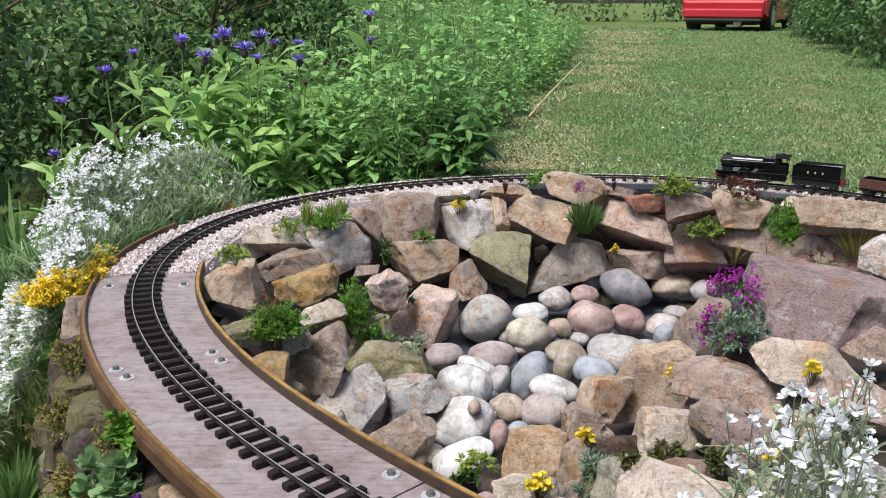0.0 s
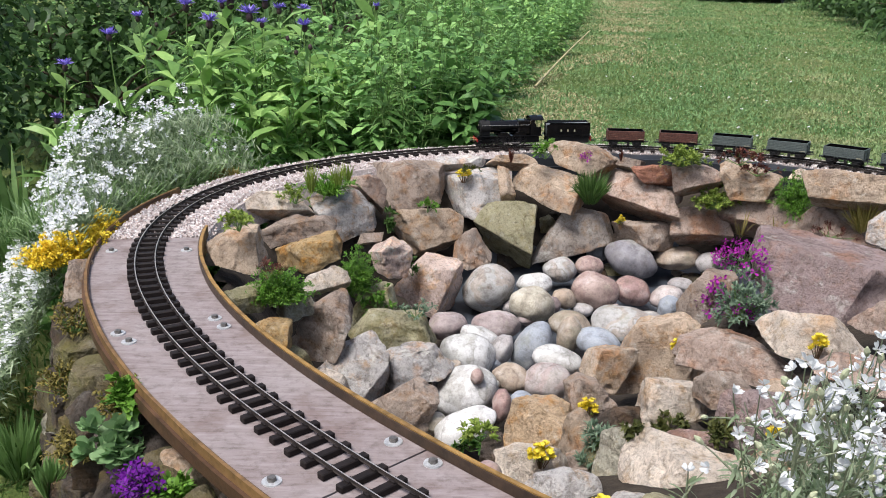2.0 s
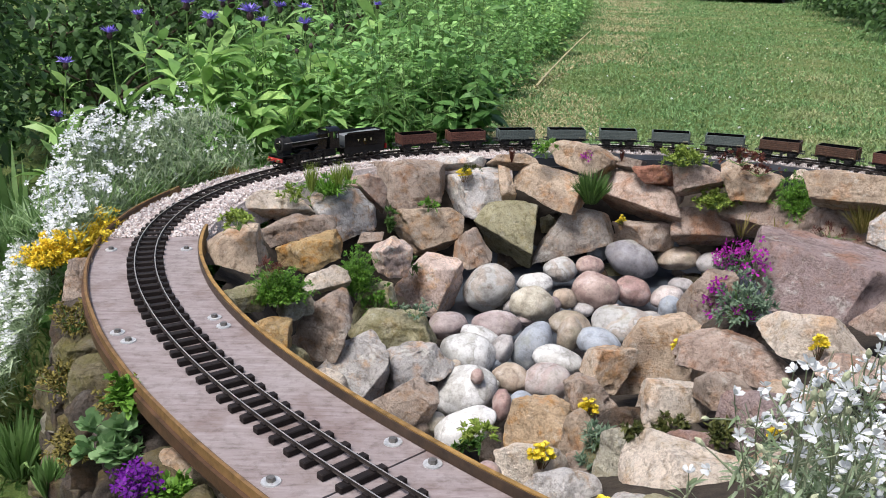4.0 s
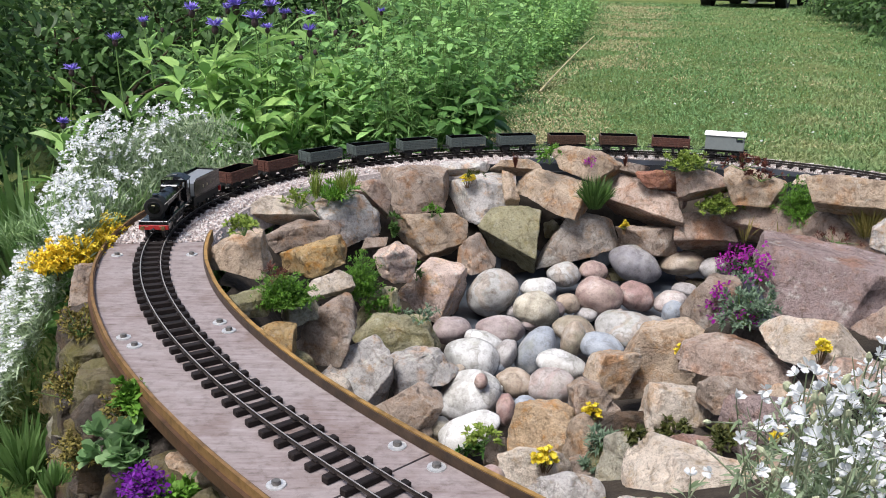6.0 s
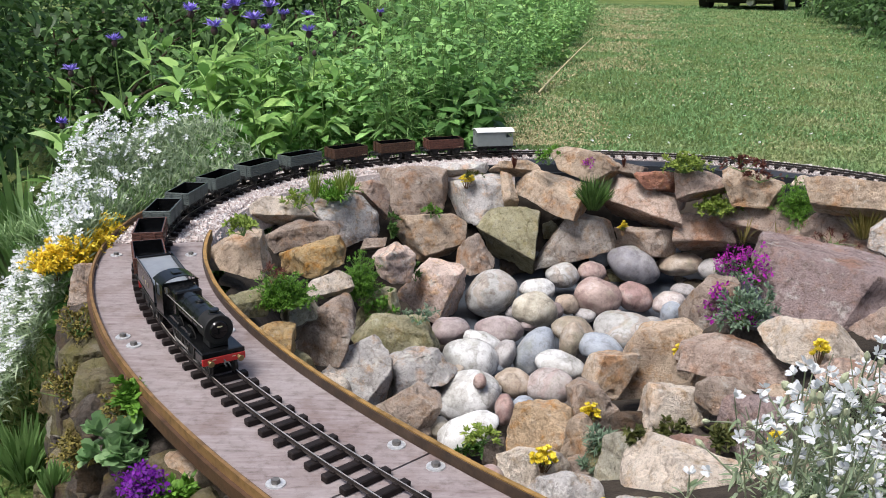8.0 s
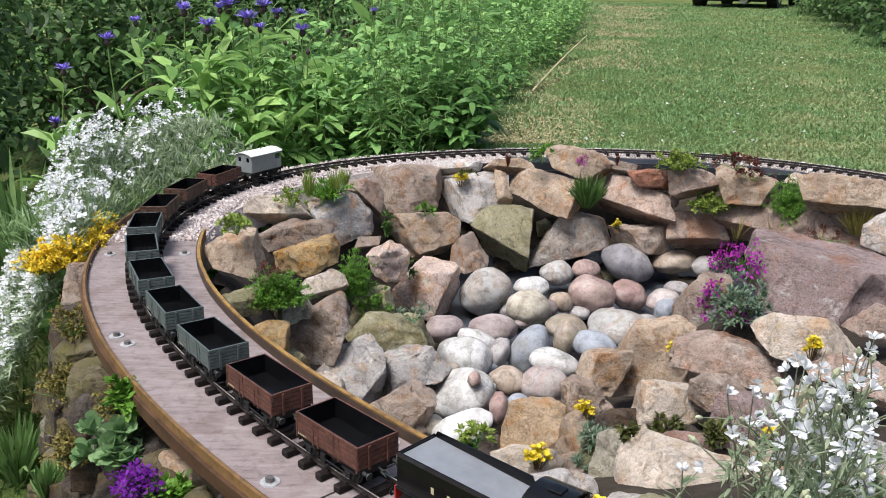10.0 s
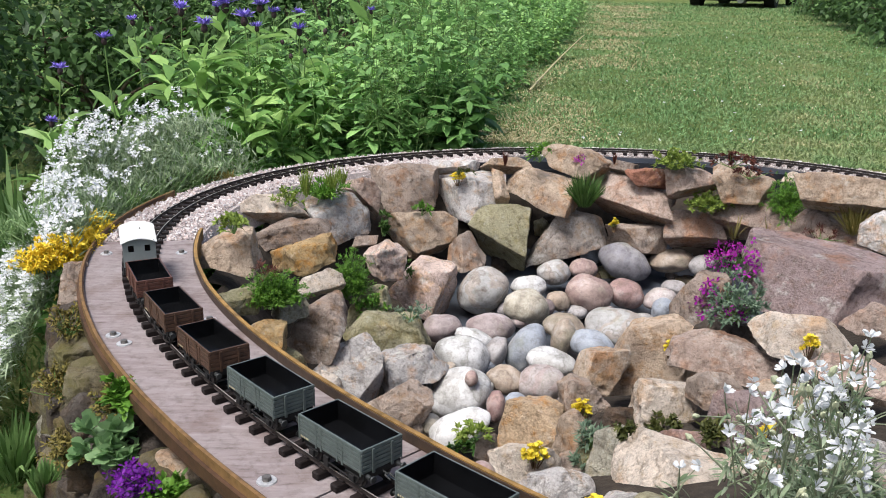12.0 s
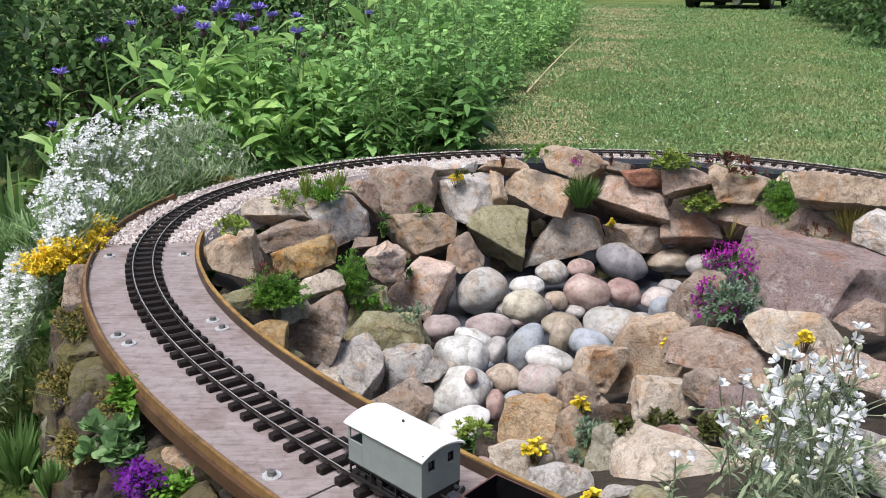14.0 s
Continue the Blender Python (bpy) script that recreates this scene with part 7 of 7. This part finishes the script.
aubrieta_sprig(0.548, 1.531, 0.474, 15)
aubrieta_sprig(0.562, 1.518, 0.447, 16)
aubrieta_sprig(0.524, 1.631, 0.322, 17)
aubrieta_sprig(-0.369, 0.947, 0.353, 33, 0.75)
aubrieta_sprig(-0.356, 0.931, 0.371, 34, 0.75)
aubrieta_sprig(-0.346, 0.914, 0.380, 35, 0.75)
aubrieta_sprig(-0.361, 0.927, 0.352, 36, 0.75)
aubrieta_sprig(-0.339, 0.899, 0.381, 37, 0.75)
aubrieta_sprig(-0.373, 0.949, 0.345, 38, 0.75)
aubrieta_sprig(-0.349, 0.913, 0.367, 39, 0.75)
aubrieta_sprig(-0.380, 0.964, 0.344, 40, 0.75)
aubrieta_sprig(0.369, 2.329, 0.482, 71, 0.8)


# -- plants on the outer wall --
cushion(-0.400, 1.030, 0.412, 0.040, 0.036, FERN, "fresh green leafy plant on the wall", seed=73, count=420, leaf=0.018, slim=0.5)
cushion(-0.412, 1.000, 0.352, 0.066, 0.048, ROUND, "round-leaved fleshy stonecrop on the wall", seed=74, count=260, leaf=0.022, slim=0.8, droop=0.1, blunt=0.75)
cushion(-0.308, 0.905, 0.352, 0.045, 0.030, FERN, "grey-green aubrieta foliage on the wall", seed=75, count=520, leaf=0.014)
cushion(-0.501, 1.100, 0.300, 0.072, 0.036, MOSS, "olive-brown moss cushion low on the wall", seed=76, count=1400, leaf=0.008)
cushion(-0.407, 1.037, 0.402, 0.067, 0.034, MOSS, "dark moss cushion beneath the deck edge", seed=77, count=1200, leaf=0.008)
cushion(-0.583, 1.261, 0.317, 0.099, 0.040, MOSS, "brown-green moss cushion on wall stones", seed=78, count=1600, leaf=0.008)
cushion(-0.601, 1.353, 0.379, 0.075, 0.049, MOSS, "olive moss cushion on wall stones", seed=79, count=900, leaf=0.008)
tuft(-0.808, 1.510, 0.003, 0.132, 0.141, TUFTGREEN, "long green grass tuft beside the wall", seed=80, count=120, thick=0.009)
tuft(-0.591, 1.177, 0.175, 0.070, 0.072, TUFTGREEN, "green grass tuft at the wall foot", seed=81, count=60, thick=0.008)
tuft(-0.595, 2.250, 0.420, 0.06, 0.035, STRAW, "dry straw-brown grass at the track edge", seed=700, count=60)
tuft(-0.575, 2.306, 0.420, 0.06, 0.035, STRAW, "dry straw-brown grass at the track edge", seed=701, count=60)
tuft(-0.548, 2.267, 0.420, 0.06, 0.035, STRAW, "dry straw-brown grass at the track edge", seed=702, count=60)
tuft(-1.20, 2.42, 0.06, 0.30, 0.40, TUFTGREEN, "broad sword-shaped green leaves below the bank", seed=83, count=60, thick=0.02, name="iris_clump", category="plant")
tuft(-1.08, 2.30, 0.06, 0.22, 0.30, TUFTGREEN, "broad sword-shaped green leaves below the bank", seed=84, count=40, thick=0.018, name="iris_clump", category="plant")
tuft(-1.037, 1.968, 0.001, 0.083, 0.093, TUFT, "thin grass at the wall foot", seed=82, count=40, thick=0.004)
yellow_sedum(-0.735, 1.589, 0.415, 0.055, 200, 0.035)
yellow_sedum(-0.704, 1.643, 0.415, 0.055, 201, 0.035)
yellow_sedum(-0.714, 1.759, 0.415, 0.055, 202, 0.035)


# -- white flowers close by --
white_sprig((0.272, 0.700, 0.599), 1)
white_sprig((0.346, 0.814, 0.571), 2)
white_sprig((0.273, 0.627, 0.641), 3)
white_sprig((0.284, 0.634, 0.654), 4)
white_sprig((0.382, 0.816, 0.573), 5)
white_sprig((0.332, 0.691, 0.604), 6)
white_sprig((0.262, 0.590, 0.641), 7)
white_sprig((0.310, 0.780, 0.526), 8)
white_sprig((0.292, 0.758, 0.523), 9)
white_sprig((0.286, 0.582, 0.663), 10)
white_sprig((0.371, 0.718, 0.581), 11)
white_sprig((0.419, 0.806, 0.578), 12)
white_sprig((0.362, 0.693, 0.645), 13)
white_sprig((0.347, 0.650, 0.630), 14)
white_sprig((0.405, 0.819, 0.510), 15)
white_sprig((0.314, 0.673, 0.598), 16)
white_sprig((0.308, 0.598, 0.621), 17)
white_sprig((0.424, 0.793, 0.493), 18)
white_sprig((0.360, 0.742, 0.522), 19)
white_sprig((0.295, 0.580, 0.601), 20)
white_sprig((0.400, 0.736, 0.500), 21)
white_sprig((0.433, 0.797, 0.519), 22)
white_sprig((0.261, 0.602, 0.606), 23)
white_sprig((0.207, 0.667, 0.544), 24)
white_sprig((0.292, 0.820, 0.542), 25)
white_sprig((0.242, 0.656, 0.585), 26)
white_sprig((0.363, 0.689, 0.657), 27)
white_sprig((0.377, 0.803, 0.457), 28)
white_sprig((0.380, 0.725, 0.497), 29)
white_sprig((0.248, 0.581, 0.586), 30)
white_sprig((0.418, 0.752, 0.468), 31)
white_sprig((0.390, 0.785, 0.454), 32)
white_sprig((0.260, 0.593, 0.679), 33)
white_sprig((0.318, 0.684, 0.622), 34)
white_sprig((0.400, 0.818, 0.566), 35)
white_sprig((0.321, 0.640, 0.630), 36)
white_sprig((0.320, 0.621, 0.649), 37)
white_sprig((0.432, 0.811, 0.533), 38)
white_sprig((0.341, 0.707, 0.580), 39)
white_sprig((0.270, 0.584, 0.626), 40)
white_sprig((0.387, 0.768, 0.516), 41)
white_sprig((0.401, 0.772, 0.538), 42)
white_sprig((0.320, 0.586, 0.612), 43)
white_sprig((0.349, 0.702, 0.522), 44)
white_sprig((0.439, 0.813, 0.436), 45)
white_sprig((0.292, 0.625, 0.635), 46)
white_sprig((0.277, 0.636, 0.614), 47)
white_sprig((0.437, 0.817, 0.568), 48)
white_sprig((0.334, 0.689, 0.619), 49)
white_sprig((0.316, 0.591, 0.623), 50)
white_sprig((0.405, 0.782, 0.493), 51)
white_sprig((0.343, 0.756, 0.513), 52)
cushion(0.433, 0.905, 0.338, 0.085, 0.052, SILVER, "silver-grey foliage of the white-flowered plant", count=520, leaf=0.0211, slim=0.2, seed=900)
cushion(0.456, 0.860, 0.391, 0.065, 0.060, SILVER, "silver-grey foliage of the white-flowered plant", count=520, leaf=0.02, slim=0.2, seed=901)
cushion(0.398, 0.910, 0.321, 0.069, 0.035, SILVER, "silver-grey foliage of the white-flowered plant", count=520, leaf=0.0212, slim=0.2, seed=902)
cushion(-0.716, 1.559, 0.425, 0.075, 0.042, GOLD, "golden yellow stonecrop mat beside the deck", count=1700, leaf=0.009, slim=0.35, seed=950)
cushion(-0.696, 1.587, 0.425, 0.075, 0.042, GOLD, "golden yellow stonecrop mat beside the deck", count=1700, leaf=0.009, slim=0.35, seed=951)
cushion(-0.687, 1.630, 0.425, 0.075, 0.042, GOLD, "golden yellow stonecrop mat beside the deck", count=1700, leaf=0.009, slim=0.35, seed=952)
cushion(-0.698, 1.726, 0.425, 0.075, 0.042, GOLD, "golden yellow stonecrop mat beside the deck", count=1700, leaf=0.009, slim=0.35, seed=953)
cushion(-0.730, 1.541, 0.425, 0.075, 0.042, GOLD, "golden yellow stonecrop mat beside the deck", count=1700, leaf=0.009, slim=0.35, seed=954)
cushion(-0.688, 1.667, 0.425, 0.075, 0.042, GOLD, "golden yellow stonecrop mat beside the deck", count=1700, leaf=0.009, slim=0.35, seed=955)
cushion(-0.706, 1.573, 0.425, 0.075, 0.042, GOLD, "golden yellow stonecrop mat beside the deck", count=1700, leaf=0.009, slim=0.35, seed=956)
cushion(-0.690, 1.605, 0.425, 0.075, 0.042, GOLD, "golden yellow stonecrop mat beside the deck", count=1700, leaf=0.009, slim=0.35, seed=957)
cushion(-0.711, 1.779, 0.425, 0.075, 0.042, GOLD, "golden yellow stonecrop mat beside the deck", count=1700, leaf=0.009, slim=0.35, seed=958)
straw_stalk((0.440, 4.475, 0.400), (0.964, 6.200, 0.571))


# ---- the parked car at the far end of the lawn ----
def build_car():
    car = thing("parked_car", "red hatchback car parked on the grass", "car", m=pose(6.75, 20.6, 0.385, 0, 0, 60))
    red = plain("red_car_paint", (0.42, 0.02, 0.035), 0.25, 0.1, 0.06, 4, 0.6)
    grey = plain("black_bumper_and_shade", (0.03, 0.03, 0.033), 0.6, 0, 0.2, 30)
    glass = plain("dark_tinted_window", (0.02, 0.024, 0.028), 0.08, 0, 0.1, 4, 0.8)
    rubber = plain("tyre_rubber", (0.018, 0.018, 0.018), 0.85, 0, 0.2, 50)
    alloy = plain("silver_wheel", (0.45, 0.45, 0.46), 0.35, 0.8, 0.1, 20)
    lens = plain("red_lamp_lens", (0.35, 0.01, 0.012), 0.2, 0, 0.1, 20)
    # body: a lengthwise outline swept across, tucked in towards the roof
    side = [(-1.95, 0.30), (-1.98, 0.62), (-1.88, 0.86), (-1.72, 1.0), (-1.35, 1.42), (-0.6, 1.47), (0.25, 1.43), (0.95, 0.98), (1.75, 0.86), (1.95, 0.66), (1.96, 0.32), (1.6, 0.22), (-1.6, 0.22)]
    bm = bmesh.new()
    def half(z):
        return 0.84 if z < 0.95 else 0.84 - (z - 0.95) * 0.42
    rows_ = [[bm.verts.new((x, s * half(z), z)) for x, z in side] for s in (-1, 1)]
    n = len(side)
    for i in range(n):
        j = (i + 1) % n
        bm.faces.new((rows_[0][i], rows_[0][j], rows_[1][j], rows_[1][i]))
    bm.faces.new(rows_[0])
    bm.faces.new(rows_[1][::-1])
    bmesh.ops.recalc_face_normals(bm, faces=bm.faces)
    bmesh.ops.bevel(bm, geom=list(bm.edges), offset=0.05, segments=2, affect="EDGES")
    part("body", bm, red, car)
    for x in (-1.22, 1.24):
        for y in (-0.76, 0.76):
            bm = bmesh.new()
            add_tube(bm, (x, y - 0.105, 0.305), (x, y + 0.105, 0.305), 0.305, None, 28)
            tyre = part("tyre", bm, rubber, car)
            bm = bmesh.new()
            s = 1 if y > 0 else -1
            add_tube(bm, (x, y + s * 0.106, 0.305), (x, y + s * 0.115, 0.305), 0.2, 0.17, 20)
            part("rim", bm, alloy, tyre)
    for x, name in ((-1.99, "rear_bumper"), (1.97, "front_bumper")):
        bm = bmesh.new()
        add_box(bm, x - 0.06, x + 0.06, -0.8, 0.8, 0.27, 0.45, 0.03)
        part(name, bm, red, car)
        bm = bmesh.new()
        add_box(bm, x - 0.045, x + 0.045, -0.78, 0.78, 0.2, 0.268, 0.02)
        part("valance", bm, grey, car)
    # added dark block: stands for the shade under the car, hides far wheels
    bm = bmesh.new()
    add_box(bm, -1.75, 1.8, -0.66, 0.66, 0.13, 0.3, 0.03)
    part("underbody", bm, grey, car)
    bm = bmesh.new()
    add_tube(bm, (-1.85, -0.28, 0.17), (-1.5, -0.28, 0.17), 0.08, None, 14)
    part("silencer", bm, alloy, car)
    for y in (-0.66, 0.66):
        bm = bmesh.new()
        add_box(bm, -1.99, -1.9, y - 0.12, y + 0.12, 0.66, 0.84, 0.02)
        part("tail_lamp", bm, lens, car, "red tail lamp")
    bm = bmesh.new()
    v = [bm.verts.new(p) for p in ((-1.74, -0.66, 1.02), (-1.74, 0.66, 1.02), (-1.40, 0.58, 1.38), (-1.40, -0.58, 1.38), (-1.70, -0.66, 1.0), (-1.70, 0.66, 1.0), (-1.36, 0.58, 1.36), (-1.36, -0.58, 1.36))]
    for f in ((0, 1, 2, 3), (7, 6, 5, 4), (0, 4, 5, 1), (1, 5, 6, 2), (2, 6, 7, 3), (3, 7, 4, 0)):
        bm.faces.new([v[i] for i in f])
    part("rear_window", bm, glass, car)
    for s in (-1, 1):
        bm = bmesh.new()
        add_box(bm, -1.2, -0.25, s * 0.73 - 0.02, s * 0.73 + 0.02, 1.05, 1.32, 0.01)
        part("side_window", bm, glass, car)
        bm = bmesh.new()
        add_box(bm, -0.18, 0.5, s * 0.73 - 0.02, s * 0.73 + 0.02, 1.05, 1.30, 0.01)
        part("side_window", bm, glass, car)


build_car()


motions()
